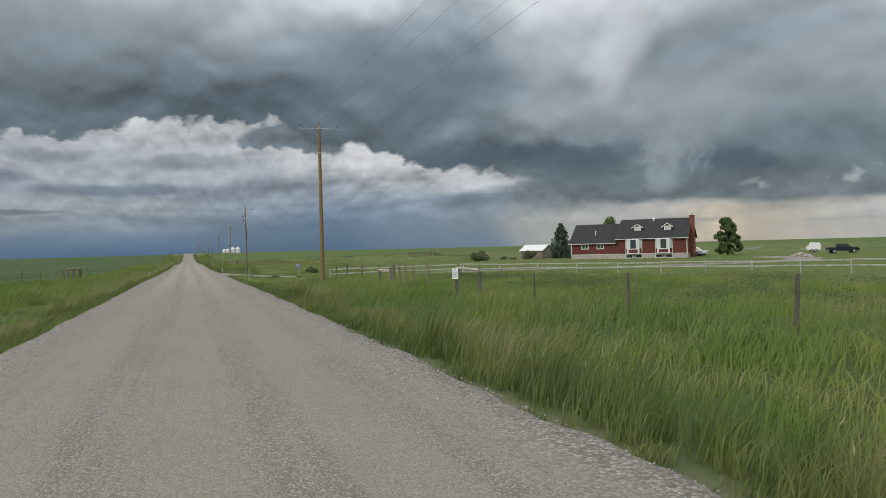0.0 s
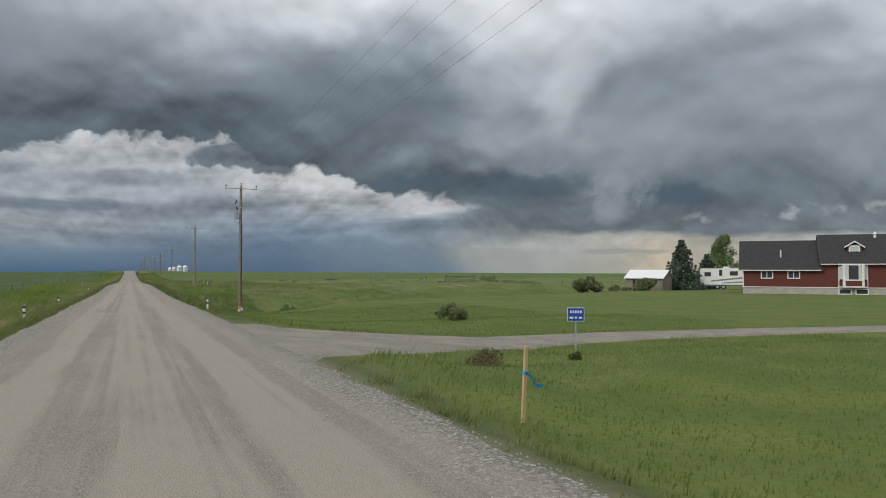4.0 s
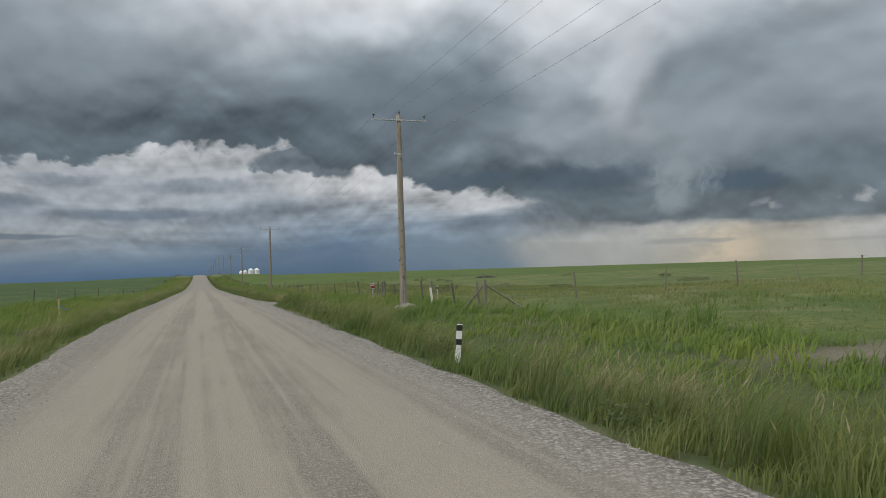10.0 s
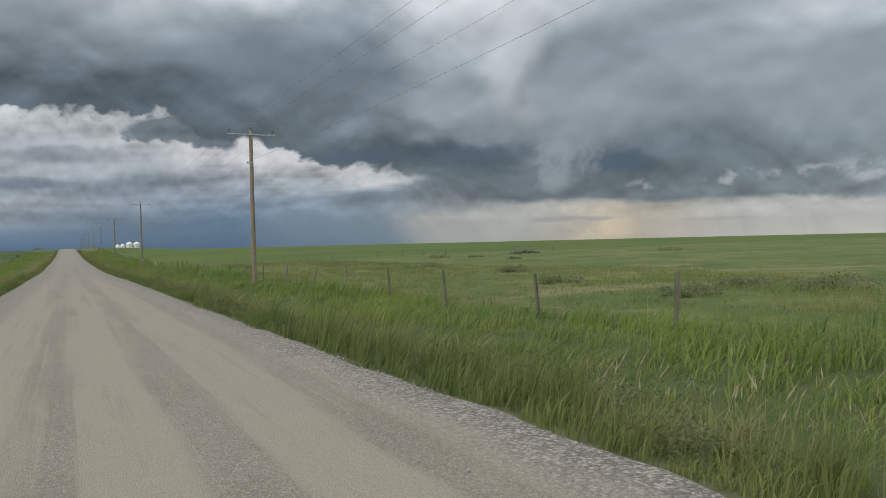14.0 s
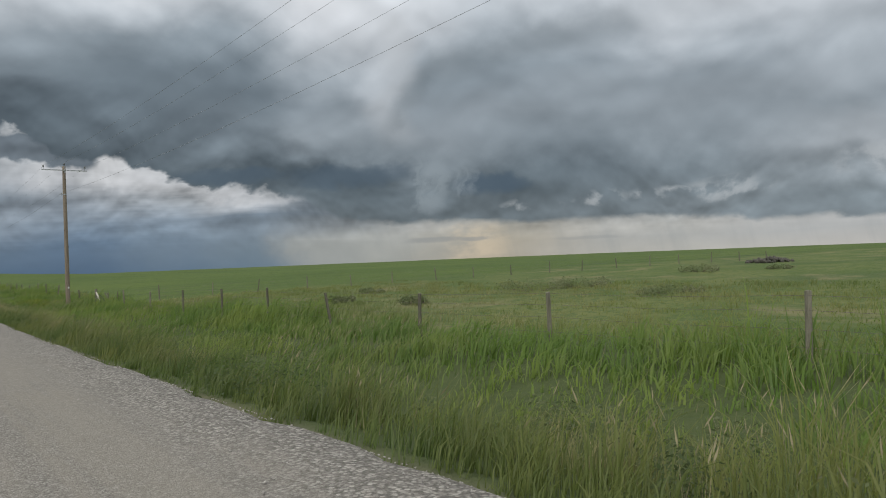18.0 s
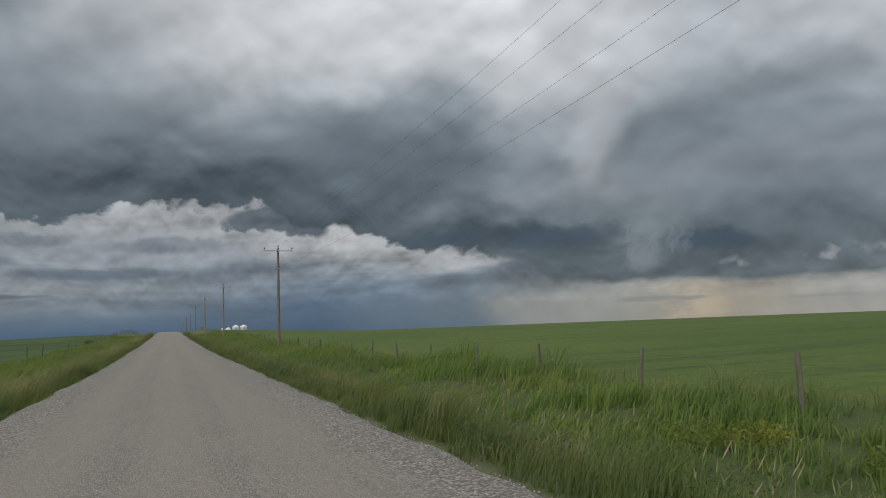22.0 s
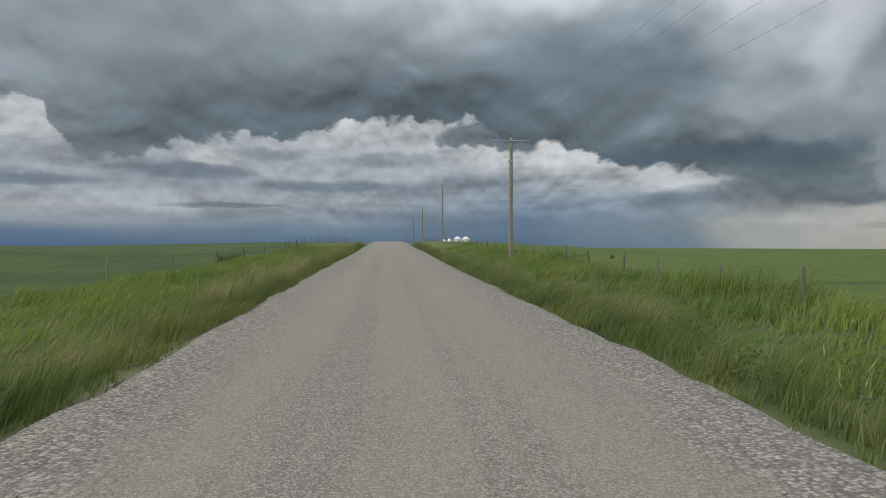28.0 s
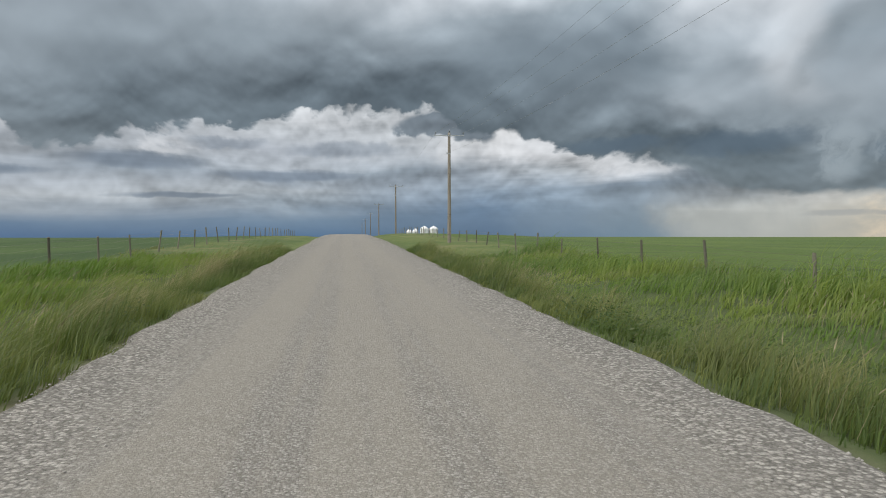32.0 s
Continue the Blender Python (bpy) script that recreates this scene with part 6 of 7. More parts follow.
vent = part("roof_vent", rod((15.6, DEEP / 2 - 0.6, 7.2), (15.6, DEEP / 2 - 0.6, 7.75), 0.16, sides=10), M_TRIM, house)
part("vent_cap", rod((15.6, DEEP / 2 - 0.6, 7.75), (15.6, DEEP / 2 - 0.6, 8.05), 0.26, 0.05, 10), M_TRIM, vent)
# foundation steps
part("door_step", box(1.6, 1.0, 0.35, (10.2, -0.52, -0.2), 0.02), M_CONCRETE, house)

# ---- board shed with a tin roof ----
SX, SY = 73.6, 153.4
shed = thing("board_shed", pose(SX, SY, gz(SX + 2, SY - 2) + 0.25, 0, 0, -60), "small grey board shed with a white tin roof", "shed")
part("frame_wall", prism([(0.05, 0), (4.55, 0), (4.55, 2.2), (2.3, 3.35), (0.05, 2.2)], 5.9, Matrix.Translation((6.0, 0, 0)) @ pose(0, 0, 0, 0, 0, 90)), M_BARN, shed)
ME_PLANK = bmesh_data("plank", box(0.24, 0.03, 2.2, (0, 0, 0), 0.006), M_BARN)
for k in range(24):
    child("plank", ME_PLANK, shed, pose(0.13 + k * 0.25, -0.002, 0.02 + random.uniform(0, 0.06)))
for k in range(18):
    yy = 0.14 + k * 0.25
    ob = child("plank", ME_PLANK, shed, pose(6.015, yy, 0.02, 0, 0, 90) @ Matrix.Diagonal((1, 1, (2.2 + 1.1 * (1 - abs(yy - 2.3) / 2.3)) / 2.2, 1)))
ME_SHEET = bmesh_data("roof_sheet", prism([(-0.35, 2.02), (2.32, 3.40), (2.32, 3.45), (-0.35, 2.08)], 0.46, pose(0, 0, 0, 0, 0, 90)), M_TIN)
for k in range(14):
    child("roof_sheet", ME_SHEET, shed, pose(0.47 * (k + 1) - 0.25, 0, 0.012 * (k % 2)))
    child("roof_sheet", ME_SHEET, shed, pose(6.1, 4.6, 0, 0, 0, 180) @ pose(0.47 * (k + 1) - 0.25, 0, 0.012 * (k % 2)))
# No opening is cut: a black panel imitates the shade inside the doorway
part("doorway_shade", box(1.1, 0.04, 1.8, (1.8, -0.03, 0.05)), M_BLACK, shed, "black panel that paints in the doorway's shade")

# ---- trees and bushes ----
def leaf_cloud(name, centres, n, size, seed, mat, parent=None, droop=0.0):
    """Many small bent leaf clumps gathered round the given centres (x, y, z, radius)."""
    r = np.random.default_rng(seed)
    c = np.array(centres, float)
    weight = c[:, 3] ** 2
    k = r.choice(len(c), n, p=weight / weight.sum())
    d = r.normal(0, 1, (n, 3))
    d /= np.linalg.norm(d, axis=1)[:, None]
    rad = c[k, 3] * r.uniform(0.35, 1.08, n) ** 0.5
    p = c[k, :3] + d * rad[:, None] * np.array([1, 1, 0.85])
    s = size * r.uniform(0.6, 1.4, n)
    t1 = r.normal(0, 1, (n, 3))
    t1 -= d * (t1 * d).sum(1)[:, None] * 0.5
    t1 /= np.linalg.norm(t1, axis=1)[:, None]
    t2 = np.cross(t1, r.normal(0, 1, (n, 3)))
    t2 /= np.linalg.norm(t2, axis=1)[:, None]
    v = np.stack([p - t1 * s[:, None], p + t2 * s[:, None] * 0.5, p + t1 * s[:, None] + np.array([0, 0, -droop]) * s[:, None], p - t2 * s[:, None] * 0.5], 1).reshape(-1, 3)
    me = bpy.data.meshes.new(name)
    me.vertices.add(4 * n)
    me.vertices.foreach_set("co", v.ravel())
    me.loops.add(4 * n)
    me.loops.foreach_set("vertex_index", np.arange(4 * n, dtype=np.int32))
    me.polygons.add(n)
    me.polygons.foreach_set("loop_start", (np.arange(n) * 4).astype(np.int32))
    me.materials.append(mat)
    me.update(calc_edges=True)
    set_field(me, "tint", np.repeat(r.uniform(0, 1, n), 4))
    set_field(me, "tip", np.repeat(r.uniform(0, 0.8, n), 4))
    ob = new(name, me)
    ob.parent = parent
    return ob


def broadleaf(x, y, h, r, seed, label, n=5200, mat=None, low=0.24, lobes=20, lump=(0.22, 0.38)):
    rnd = random.Random(seed)
    tree = thing("broadleaf_tree", pose(x, y, gz(x, y) - 0.1), label, "tree")
    part("trunk", rod((0, 0, 0), (0.05, 0, h * 0.55), 0.17, 0.07, 9), M_BARK, tree, smooth=True)
    centres = []
    for k in range(lobes):
        a, u = rnd.uniform(0, 6.28), rnd.uniform(low, 0.92)
        spread_r = r * (1.0 - 0.75 * max(0, (u - 0.42)) / 0.58) * rnd.uniform(0.35, 0.95)
        p = Vector((math.cos(a) * spread_r, math.sin(a) * spread_r, h * u))
        part("limb", rod((0.03, 0, h * min(u * 0.75, 0.5)), p, 0.05, 0.012, 6), M_BARK, tree)
        centres.append((p.x, p.y, p.z, r * rnd.uniform(*lump)))
    centres.append((0, 0, h * 0.88, r * 0.35))
    leaf_cloud("crown", centres, n, 0.19, seed, mat or M_LEAF, tree)
    return tree


def spruce(x, y, h, r, seed, label):
    rnd = random.Random(seed)
    tree = thing("spruce_tree", pose(x, y, gz(x, y) - 0.1), label, "tree")
    part("trunk", rod((0, 0, 0), (0, 0, h * 0.97), 0.19, 0.02, 9), M_BARK, tree, smooth=True)
    centres = []
    z = 0.45
    while z < h * 0.97:
        reach = r * (1 - z / h) ** 0.85 * rnd.uniform(0.86, 1.12) + 0.12
        n = max(5, int(11 * reach / r) + 3)
        for k in range(n):
            a = 2 * math.pi * (k + rnd.random() * 0.6) / n
            ln = reach * rnd.uniform(0.6, 1.25)
            for s in range(1, 5):
                f = s / 4
                centres.append((math.cos(a) * ln * f, math.sin(a) * ln * f, z - 0.22 * ln * f * f + 0.10 * f, 0.12 + 0.14 * f))
        z += 0.46
    leaf_cloud("needles", centres, 15000, 0.15, seed, M_SPRUCE, tree, 0.6)
    return tree


def bush(x, y, r, h, seed, label, n=1500, size=0.12, mat=None, category="bush", lobes=11, loose=1.0):
    rnd = random.Random(seed)
    ob = thing("bush", pose(x, y, gz(x, y) - 0.05), label, category)
    centres = []
    for k in range(lobes):
        a, d = rnd.uniform(0, 6.28), r * math.sqrt(rnd.random()) * 0.85
        zz = h * rnd.uniform(0.28, 0.8) * (1 - 0.35 * d / r)
        centres.append((math.cos(a) * d, math.sin(a) * d, zz, r * rnd.uniform(0.25, 0.42) * loose))
        if k < 7:
            part("stem", rod((math.cos(a) * d * 0.2, math.sin(a) * d * 0.2, 0), (math.cos(a) * d, math.sin(a) * d, zz), 0.022, 0.008, 5), M_BARK, ob)
    leaf_cloud("foliage", centres, n, size, seed, mat or M_SHRUB, ob)
    return ob


spruce(83.2, 151.2, 8.7, 3.5, 3, "tall blue-green spruce beside the house")
spruce(97, 160, 7.2, 2.8, 4, "smaller blue-green spruce behind the trailer")
spruce(93, 165, 4.2, 1.6, 5, "young dark spruce behind the trailer")
broadleaf(104.5, 119.8, 8.1, 2.7, 6, "dense dark green broadleaf tree with a pointed crown on the lawn", 15000, low=0.07, lobes=90, lump=(0.14, 0.25))
broadleaf(105.2, 164.2, 11.4, 4.3, 7, "tall airy broadleaf tree behind the house", 6000)
bush(58.6, 142.6, 2.2, 2.9, 8, "large rounded green bush at the lawn edge", 4200, 0.16)
bush(73.0, 147.4, 2.1, 2.7, 9, "rounded green bush before the shed", 3800, 0.15, lobes=18)
bush(66.0, 146.2, 0.9, 1.3, 10, "small upright green bush", 900, 0.12)
bush(68.3, 146.4, 0.7, 0.9, 11, "small low green bush", 700, 0.10)
bush(14.4, 90.8, 0.72, 1.05, 12, "small dark green bush beside the driveway", 3400, 0.07, lobes=22)
bush(60.4, 177.0, 1.7, 2.0, 13, "scrubby bush on the creek bank", 650, 0.10, lobes=16, loose=0.8)
bush(64.5, 176.0, 1.6, 0.8, 14, "low scrub on the creek bank", 420, 0.08, lobes=18, loose=0.7)
bush(69.0, 177.5, 1.4, 0.6, 15, "low scrub on the creek bank", 380, 0.08, lobes=18, loose=0.7)
bush(15.7, 138.0, 1.0, 1.0, 16, "dark weedy bush in the creek hollow", 800, 0.07, M_LEAF, lobes=22, loose=0.5)
bush(18.6, 138.8, 0.9, 0.6, 17, "low dark weeds in the creek hollow", 600, 0.06, M_LEAF, lobes=22, loose=0.5)
bush(8.0, 74.4, 0.75, 0.5, 18, "dry brown-green weeds in the ditch", 900, 0.05, M_WEED, "weeds")
bush(4.6, 43.6, 0.7, 0.42, 19, "low leafy weeds at the road edge", 1300, 0.06, M_LEAF, "weeds")
for k, (bx, by, br) in enumerate(((4.15, 404.2, 0.6), (3.85, 402.2, 0.6), (3.6, 400.4, 0.6), (3.55, 398.7, 0.6), (3.8, 397.1, 0.65), (4.05, 395.7, 0.65), (4.45, 394.4, 0.7), (4.75, 393.0, 0.6))):
    bush(bx, by, br, 0.46, 20 + 200 * k, "yellow-green low cushion of weeds at the road edge", 2600, 0.032, M_YELLOW, "weeds", 30, 0.45)
bush(9.5, 343.5, 1.6, 0.6, 22, "yellow flowering weeds in the ditch", 2600, 0.035, M_YELLOW, "weeds", 40, 0.4)
bush(8.9, 347.5, 1.3, 0.55, 23, "yellow flowering weeds in the ditch", 2200, 0.035, M_YELLOW, "weeds", 40, 0.4)
bush(5.4, 480.1, 0.7, 0.6, 24, "pale yellow-green weed clump on the verge", 1300, 0.035, M_YELLOW, "weeds", 20, 0.5)
bush(7.6, 462.5, 0.8, 0.7, 24, "pale yellow-green weed clump on the verge", 1300, 0.035, M_YELLOW, "weeds", 20, 0.5)
bush(-9.8, 424.0, 0.9, 0.75, 25, "dark green weed clump on the verge", 1300, 0.08)
bush(-8.6, 438.0, 0.8, 0.6, 26, "dark green weed clump on the verge", 1100, 0.08)
for k, (bx, by, br, bh) in enumerate(((54.5, 175.5, 1.3, 0.8), (57.5, 176.5, 1.6, 1.3), (62.4, 177.6, 1.5, 1.5), (66.8, 176.4, 1.6, 1.0), (71.5, 178.0, 1.5, 0.8), (50.5, 174.5, 1.2, 0.6))):
    bush(bx, by, br, bh * 0.55, 60 + k, "tangled dry scrub on the creek bank", 300, 0.07, M_SHRUB, "scrub", 24, 0.5)
for k, (bx, by, br) in enumerate(((16.2, 43.0, 1.1), (16.6, 41.2, 1.3), (16.9, 39.6, 1.2), (17.3, 38.0, 1.3), (17.6, 36.4, 1.1))):
    bush(bx, by, br, 0.75, 80 + k, "dense dark leafy weeds among tall grass", 1500, 0.06, M_LEAF, "weeds", 22, 0.6)
rnd = random.Random(77)
SHRUBS = [(18.4, 220.0, 1.1, 0.95), (26.0, 232.5, 1.9, 0.6), (25.2, 236.2, 1.5, 0.5), (20.4, 234.4, 1.4, 0.5), (22.9, 246.1, 1.5, 0.5), (27.4, 228.4, 1.3, 0.7), (33.5, 227.1, 2.2, 0.6), (22.0, 216.1, 1.2, 0.5),
          (19.7, 306.9, 1.0, 0.65), (30.4, 309.1, 2.8, 0.75), (33.0, 307.5, 2.2, 0.6), (48.6, 309.7, 1.8, 0.7), (19.0, 312.5, 0.9, 0.5)]
for k in range(12):
    SHRUBS.append((rnd.uniform(24, 80), rnd.uniform(205, 325), rnd.uniform(1.0, 2.6), rnd.uniform(0.28, 0.5)))
for k, (bx, by, br, bh) in enumerate(SHRUBS):
    bush(bx, by, br, bh, 100 + k, "low grey-green buckbrush patch in the pasture", 1300, 0.055, M_SHRUB, "shrub", 26, 0.5)
for k, (bx, by) in enumerate(((11.2, 491.6), (12.3, 492.3), (12.9, 491.0), (16.0, 511.1), (17.7, 495.4), (17.9, 493.6), (16.2, 495.0), (19.0, 488.6), (14.9, 503.0))):
    bush(bx, by, rnd.uniform(0.3, 0.5), rnd.uniform(0.32, 0.45), 300 + k, "dark leafy volunteer plant in the green crop", 200, 0.045, M_LEAF, "weeds", 12, 0.8)
for k, (bx, by, br) in enumerate(((-15.1, 497.5, 0.9), (-10.3, 487.0, 0.6), (-14.9, 492.2, 0.8))):
    bush(bx, by, br, 0.7, 330 + k, "dark green weed clump on the verge", 1000, 0.06, M_LEAF, "weeds", 18, 0.6)
# A dark brush pile, built from rough stone-shaped lumps
heap = thing("brush_pile", pose(67, 314, gz(67, 314)), "low dark brush pile in the pasture, built from lumps", "stones")
for k in range(60):
    a, d = rnd.uniform(0, 6.28), 1.9 * math.sqrt(rnd.random())
    s = rnd.uniform(0.14, 0.36)
    sp = bmesh.new()
    bmesh.ops.create_icosphere(sp, subdivisions=1, radius=s, matrix=pose(math.cos(a) * d * 1.4, math.sin(a) * d, 0.4 * (1 - d / 2.0) + 0.03, rnd.uniform(0, 90), rnd.uniform(0, 90), 0) @ Matrix.Diagonal((1, 0.8, 0.6, 1)))
    part("stone", sp, M_BRUSHDARK, heap)

# ---- vehicles ----
def wheel(parent, x, y, r, w):
    wh = part("wheel", rod((x, y - w / 2, r), (x, y + w / 2, r), r, sides=18), M_BLACK, parent)
    part("hub", rod((x, y - w / 2 - 0.01, r), (x, y + w / 2 + 0.01, r), r * 0.58, sides=12), M_STEEL, wh)


def pickup(x, y, rz, paint, label, kind="pickup_truck"):
    ob = thing(kind, pose(x, y, gz(x, y) + 0.02, 0, 0, rz), label, "car", "parked cars")
    body = prism([(-2.7, 0.45), (2.7, 0.45), (2.75, 0.8), (2.6, 1.05), (1.2, 1.15), (-2.7, 1.12)], 1.85, Matrix.Translation((0, -0.925, 0)))
    part("body", body, paint, ob)
    cab = prism([(-1.0, 1.12), (1.35, 1.13), (0.65, 1.78), (-0.8, 1.8)], 1.65, Matrix.Translation((0, -0.825, 0)))
    c = part("cab", cab, paint, ob)
    for s in (-1, 1):
        part("side_glass", prism([(-0.75, 1.2), (1.1, 1.2), (0.58, 1.7), (-0.68, 1.72)], 0.02, Matrix.Translation((0, s * 0.835 - 0.01, 0))), M_GLASS, c)
    for wx in (-1.75, 1.75):
        for wy in (-0.85, 0.85):
            wheel(ob, wx, wy, 0.38, 0.24)
    part("bumper", box(0.18, 1.85, 0.2, (2.78, 0, 0.42), 0.03), M_STEEL, ob)
    part("bumper", box(0.18, 1.85, 0.2, (-2.76, 0, 0.42), 0.03), M_STEEL, ob)
    for s in (-1, 1):
        part("headlight", box(0.06, 0.35, 0.16, (2.73, s * 0.7, 0.78), 0.02), M_TRIM, ob)
    return ob


pickup(95.5, 120.3, -60, M_RVWHITE, "white pickup truck parked behind the house")
pickup(99.5, 124.0, -55, M_RVWHITE, "white pickup truck parked beside another")
pickup(118.5, 104.6, -30, M_CARDARK, "dark pickup truck parked far across the yard")

rv = thing("travel_trailer", pose(90.5, 148.0, gz(90.5, 148.0), 0, 0, -47), "white fifth-wheel travel trailer with grey swooshes", "trailer")
part("body", prism([(-4.6, 0.75), (2.4, 0.75), (2.6, 1.45), (4.3, 1.5), (4.55, 2.4), (3.9, 3.25), (2.9, 3.45), (-4.6, 3.4)], 2.4, Matrix.Translation((0, -1.2, 0))), M_RVWHITE, rv)
for a in ([(-3.0, 1.2), (1.9, 1.75), (2.3, 2.05), (-2.8, 1.45)], [(-1.2, 0.95), (2.2, 1.1), (2.35, 1.35), (-0.9, 1.1)]):
    part("stripe", prism(a, 0.012, Matrix.Translation((0, -1.213, 0))), M_RVGREY, rv)
for wx, wz, w, h in ((-3.4, 2.1, 0.9, 0.6), (0.6, 2.25, 1.1, 0.6), (-1.4, 2.2, 0.35, 0.9)):
    f = part("window_frame", box(w + 0.1, 0.02, h + 0.1, (wx, -1.212, wz)), M_BLACK, rv)
    part("pane", box(w, 0.02, h, (wx, -1.225, wz + 0.05)), M_GLASS, f)
part("roof_unit", box(0.9, 0.8, 0.28, (-0.6, 0, 3.42), 0.06), M_RVWHITE, rv)
part("roof_unit", box(0.5, 0.5, 0.22, (1.9, 0, 3.44), 0.04), M_RVWHITE, rv)
for wx in (-1.9, -1.0):
    for wy in (-1.05, 1.05):
        wheel(rv, wx, wy, 0.37, 0.24)
part("skirt", box(6.6, 2.2, 0.2, (-1.2, 0, 0.56)), M_RVGREY, rv)
part("landing_leg", box(0.12, 0.12, 0.8, (2.2, 0.8, 0)), M_STEEL, rv)
part("landing_leg", box(0.12, 0.12, 0.8, (2.2, -0.8, 0)), M_STEEL, rv)
tr = thing("cargo_trailer", pose(127.2, 119.6, gz(127.2, 119.6), 0, 0, -42), "small white box trailer parked across the yard", "trailer")
part("box", prism([(-1.35, 0.5), (1.35, 0.5), (1.45, 1.3), (1.2, 2.05), (-0.6, 2.1), (-0.75, 1.5), (-1.35, 1.35)], 1.7, Matrix.Translation((0, -0.85, 0))), M_RVWHITE, tr)
part("drawbar", box(1.7, 0.12, 0.10, (2.1, 0, 0.5)), M_STEEL, tr)
part("bed_rail", box(1.2, 1.7, 0.08, (-1.7, 0, 0.7), 0.01), M_STEEL, tr)
for wx in (-0.3, 0.45):
    for wy in (-0.85, 0.85):
        wheel(tr, wx, wy, 0.34, 0.2)
pile = thing("gravel_pile", pose(98.7, 95.4, gz(98.7, 95.4)), "grey gravel pile beside the yard drive", "gravel")
for k in range(90):
    a, d = random.uniform(0, 6.28), 1.75 * math.sqrt(random.random())
    sp = bmesh.new()
    bmesh.ops.create_icosphere(sp, subdivisions=1, radius=random.uniform(0.12, 0.3), matrix=pose(math.cos(a) * d * 1.2, math.sin(a) * d, 0.75 * (1 - d / 1.85), random.uniform(0, 90), random.uniform(0, 90), 0) @ Matrix.Diagonal((1, 0.8, 0.7, 1)))
    part("lump", sp, M_STONE, pile)
tramp = thing("trampoline", pose(136, 147, gz(136, 147)), "low round dark trampoline on the grass", "trampoline")
part("mat", rod((0, 0, 0.82), (0, 0, 0.86), 2.3, sides=28), M_BLACK, tramp)
part("ring", rod((0, 0, 0.74), (0, 0, 0.9), 2.5, sides=28), M_STEEL, tramp)
for k in range(6):
    a = k * math.pi / 3
    part("leg", rod((2.4 * math.cos(a), 2.4 * math.sin(a), 0), (2.4 * math.cos(a), 2.4 * math.sin(a), 0.8), 0.04, sides=6), M_STEEL, tramp)

# ---- grain bins far ahead ----
def grain_bin(x, y, r, h, cone, label):
    z = gz(x, y)
    ob = thing("grain_bin", pose(x, y, z - 0.1), label, "grain bin", "grain bins")
    bm = bmesh.new()
    rings = int(h / 0.8)
    for k in range(rings):
        rod((0, 0, h * k / rings), (0, 0, h * (k + 1) / rings - 0.03), r, r, 32, bm)
        rod((0, 0, h * (k + 1) / rings - 0.03), (0, 0, h * (k + 1) / rings), r + 0.05, r + 0.05, 32, bm)
    part("wall", bm, M_BIN, ob)
    dome = bmesh.new()
    for k in range(6):
        a, b = k / 6, (k + 1) / 6
        rod((0, 0, h + cone * a), (0, 0, h + cone * b), (r + 0.12) * math.cos(a * 1.35), (r + 0.12) * math.cos(b * 1.35), 32, dome)
    part("roof", dome, M_BIN, ob)
    part("roof_cap", rod((0, 0, h + cone - 0.1), (0, 0, h + cone + 0.35), 0.5, 0.4, 12), M_BIN, ob)
    part("ladder", box(0.4, 0.08, h, (0, -r - 0.08, 0)), M_STEEL, ob)
    return ob


for x, r, top in ((63.4, 3.1, 8.7), (56.6, 3.1, 8.7), (50.6, 2.2, 6.9), (45.9, 2.2, 6.4)):
    grain_bin(x, 1013 + (6 if r < 3 else 0), r, top - 2.2 - gz(x, 1013), 2.2, "white steel grain bin with a domed roof")

# ---- signs, stakes and markers ----
sg = thing("address_sign", pose(10.4, 74.2, gz(10.4, 74.2), 0, 0, -28), "small blue address sign on a thin steel post", "sign")
part("post", box(0.04, 0.03, 1.5, (0, 0, -0.2)), M_STEEL, sg)
plate = part("plate", box(0.44, 0.012, 0.36, (0, -0.028, 1.0), 0.003), M_SIGNWHITE, sg)
part("face", box(0.41, 0.006, 0.33, (0, -0.038, 1.015)), M_BLUE, plate)
for k in range(5):
    part("text_bar", box(0.036, 0.004, 0.07, (-0.13 + 0.065 * k, -0.043, 1.215)), M_SIGNWHITE, plate)
for k, w in enumerate((0.11, 0.07, 0.09)):
    part("text_bar", box(w * 0.85, 0.004, 0.045, (-0.115 + 0.118 * k, -0.043, 1.075)), M_SIGNWHITE, plate)
bush(10.4, 74.25, 0.22, 0.36, 41, "tuft of long grass at the sign post", 420, 0.045, M_GRASS, "grass")


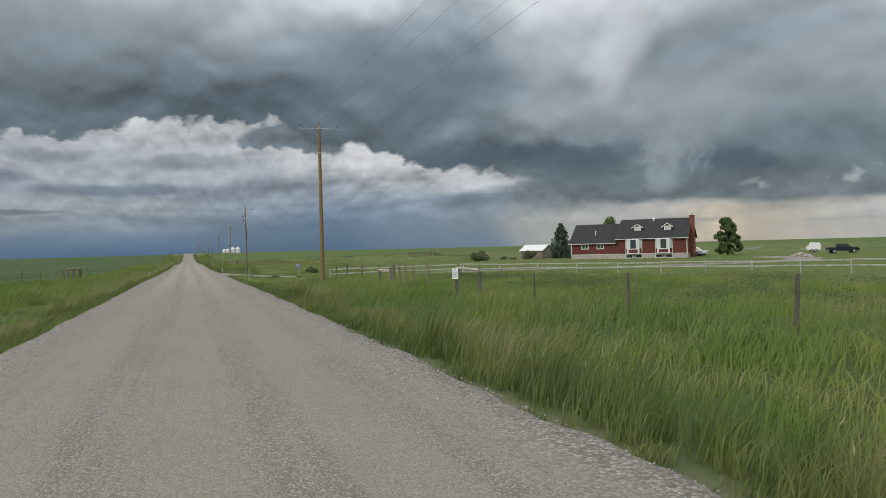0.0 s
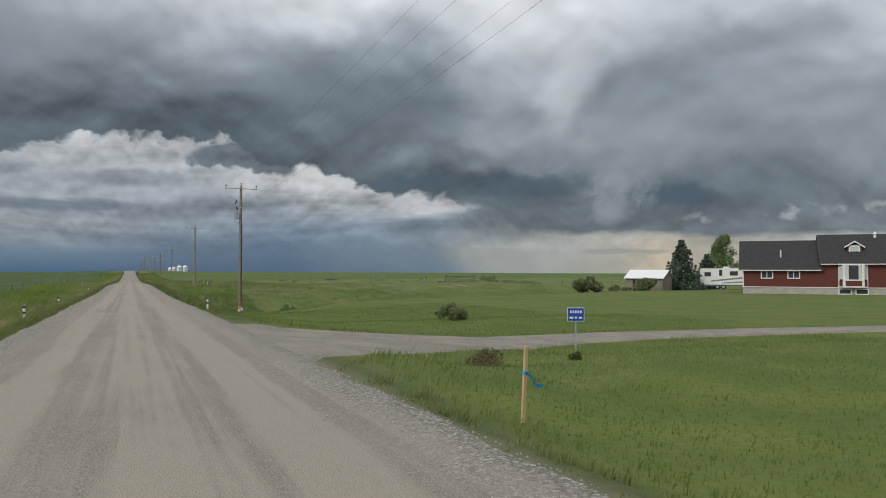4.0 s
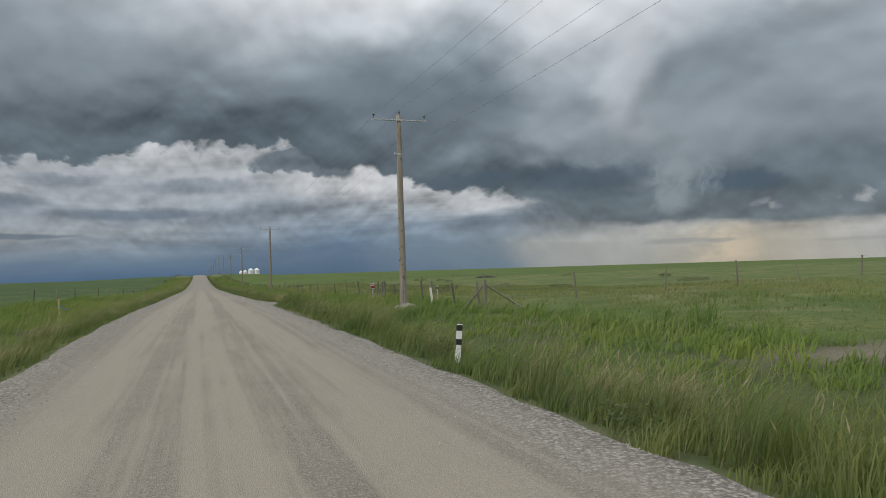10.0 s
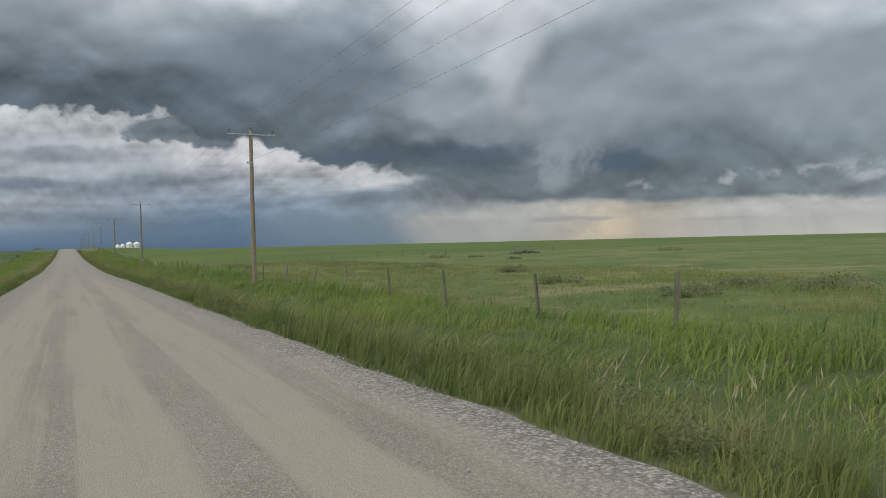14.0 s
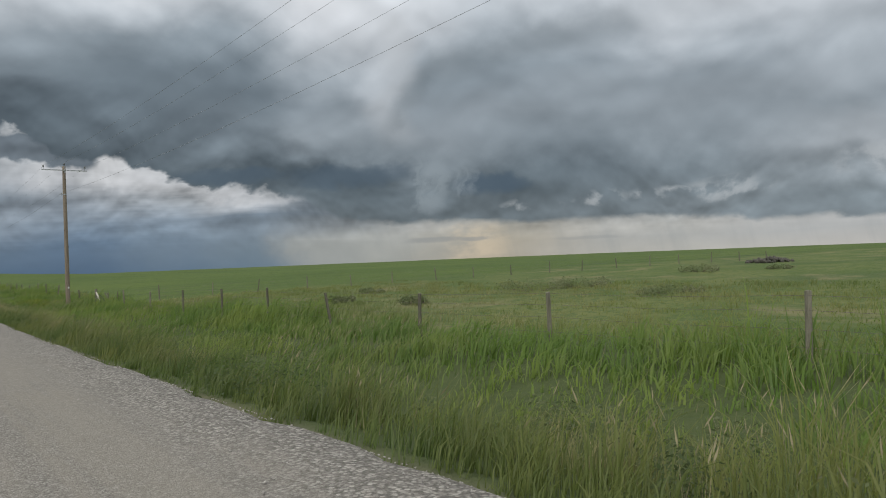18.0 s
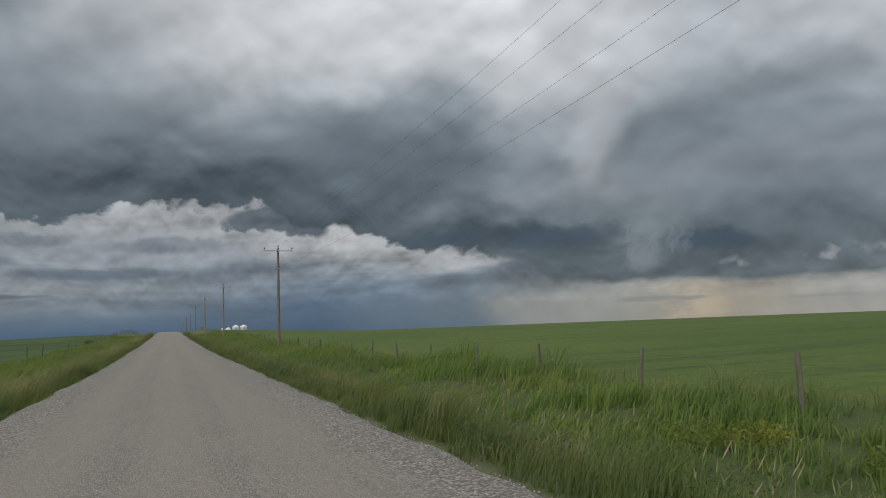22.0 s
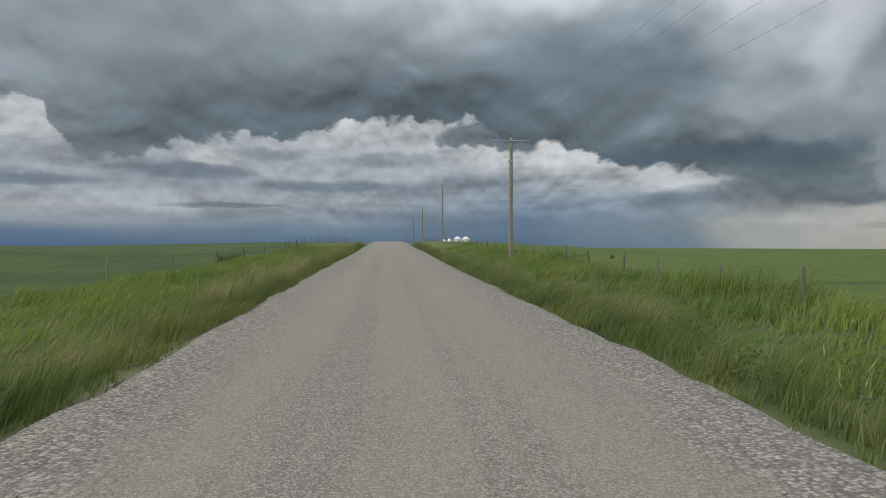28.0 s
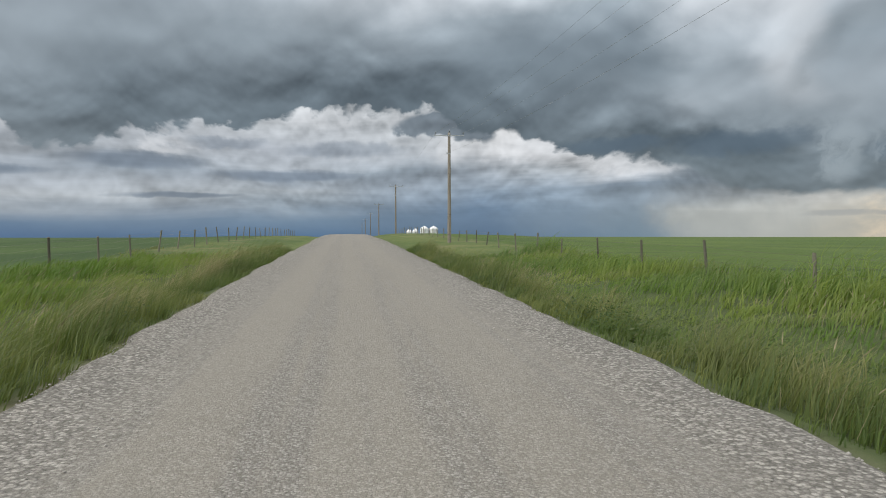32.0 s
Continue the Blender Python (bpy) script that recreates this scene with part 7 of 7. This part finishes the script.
def stake(x, y, lean):
    ob = thing("survey_stake", pose(x, y, gz(x, y), 0, lean, 20), "pale wooden survey stake with a blue ribbon", "stake", "survey stakes")
    part("lath", box(0.075, 0.03, 1.25, (0, 0, -0.15), 0.003), M_STAKE, ob)
    rb = bmesh.new()
    path = [(0.0, -0.03, 0.72), (0.12, -0.03, 0.66), (0.22, -0.02, 0.55), (0.32, 0.0, 0.52), (0.42, 0.0, 0.53)]
    for (x0, y0, z0), (x1, y1, z1) in zip(path, path[1:]):
        f = [rb.verts.new(c) for c in ((x0, y0, z0 - 0.022), (x1, y1, z1 - 0.022), (x1, y1, z1 + 0.022), (x0, y0, z0 + 0.022))]
        rb.faces.new(f)
    bmesh.ops.solidify(rb, geom=rb.faces, thickness=0.004)
    part("ribbon", rb, M_RIBBON, ob)
    part("ribbon_knot", box(0.09, 0.045, 0.05, (0, 0, 0.70), 0.008), M_RIBBON, ob)


stake(4.9, 67.4, 4)
stake(-7.4, 190.5, -3)


def marker(x, y, h, lean):
    ob = thing("culvert_marker", pose(x, y, gz(x, y) - 0.05, 0, lean, 0), "white roadside marker post with black bands", "marker post", "roadside markers")
    part("post", box(0.11, 0.05, h, (0, 0, 0), 0.008), M_SIGNWHITE, ob)
    for z in (h - 0.13, h - 0.42):
        part("band", box(0.114, 0.054, 0.12, (0, 0, z)), M_BLACKBAND, ob)


for x, y, h, l in ((4.3, 106.8, 0.85, 0), (4.05, 133.2, 0.85, 4), (4.5, 162.4, 0.85, 5), (-4.9, 97.8, 0.8, -2), (-4.9, 115.6, 0.85, 2), (-4.9, 156.6, 0.85, 0)):
    marker(x, y, h, l)
note = thing("notice_board", pose(10.85, 29.62, gz(10.85, 29.62), 0, 0, -55), "white notice board with dark lettering on a short post", "sign")
part("post", box(0.10, 0.06, 1.1, (0, 0.02, -0.25), 0.006), M_POST, note)
nb = part("board", box(0.31, 0.02, 0.48, (0, -0.03, 0.71), 0.004), M_SIGNWHITE, note)
part("lettering_bar", box(0.06, 0.004, 0.06, (0, -0.042, 1.08)), M_METER, nb)
for k, w in enumerate((0.23, 0.22, 0.20)):
    part("lettering_bar", box(w, 0.004, 0.035, (0, -0.042, 0.97 - 0.075 * k)), M_METER, nb)
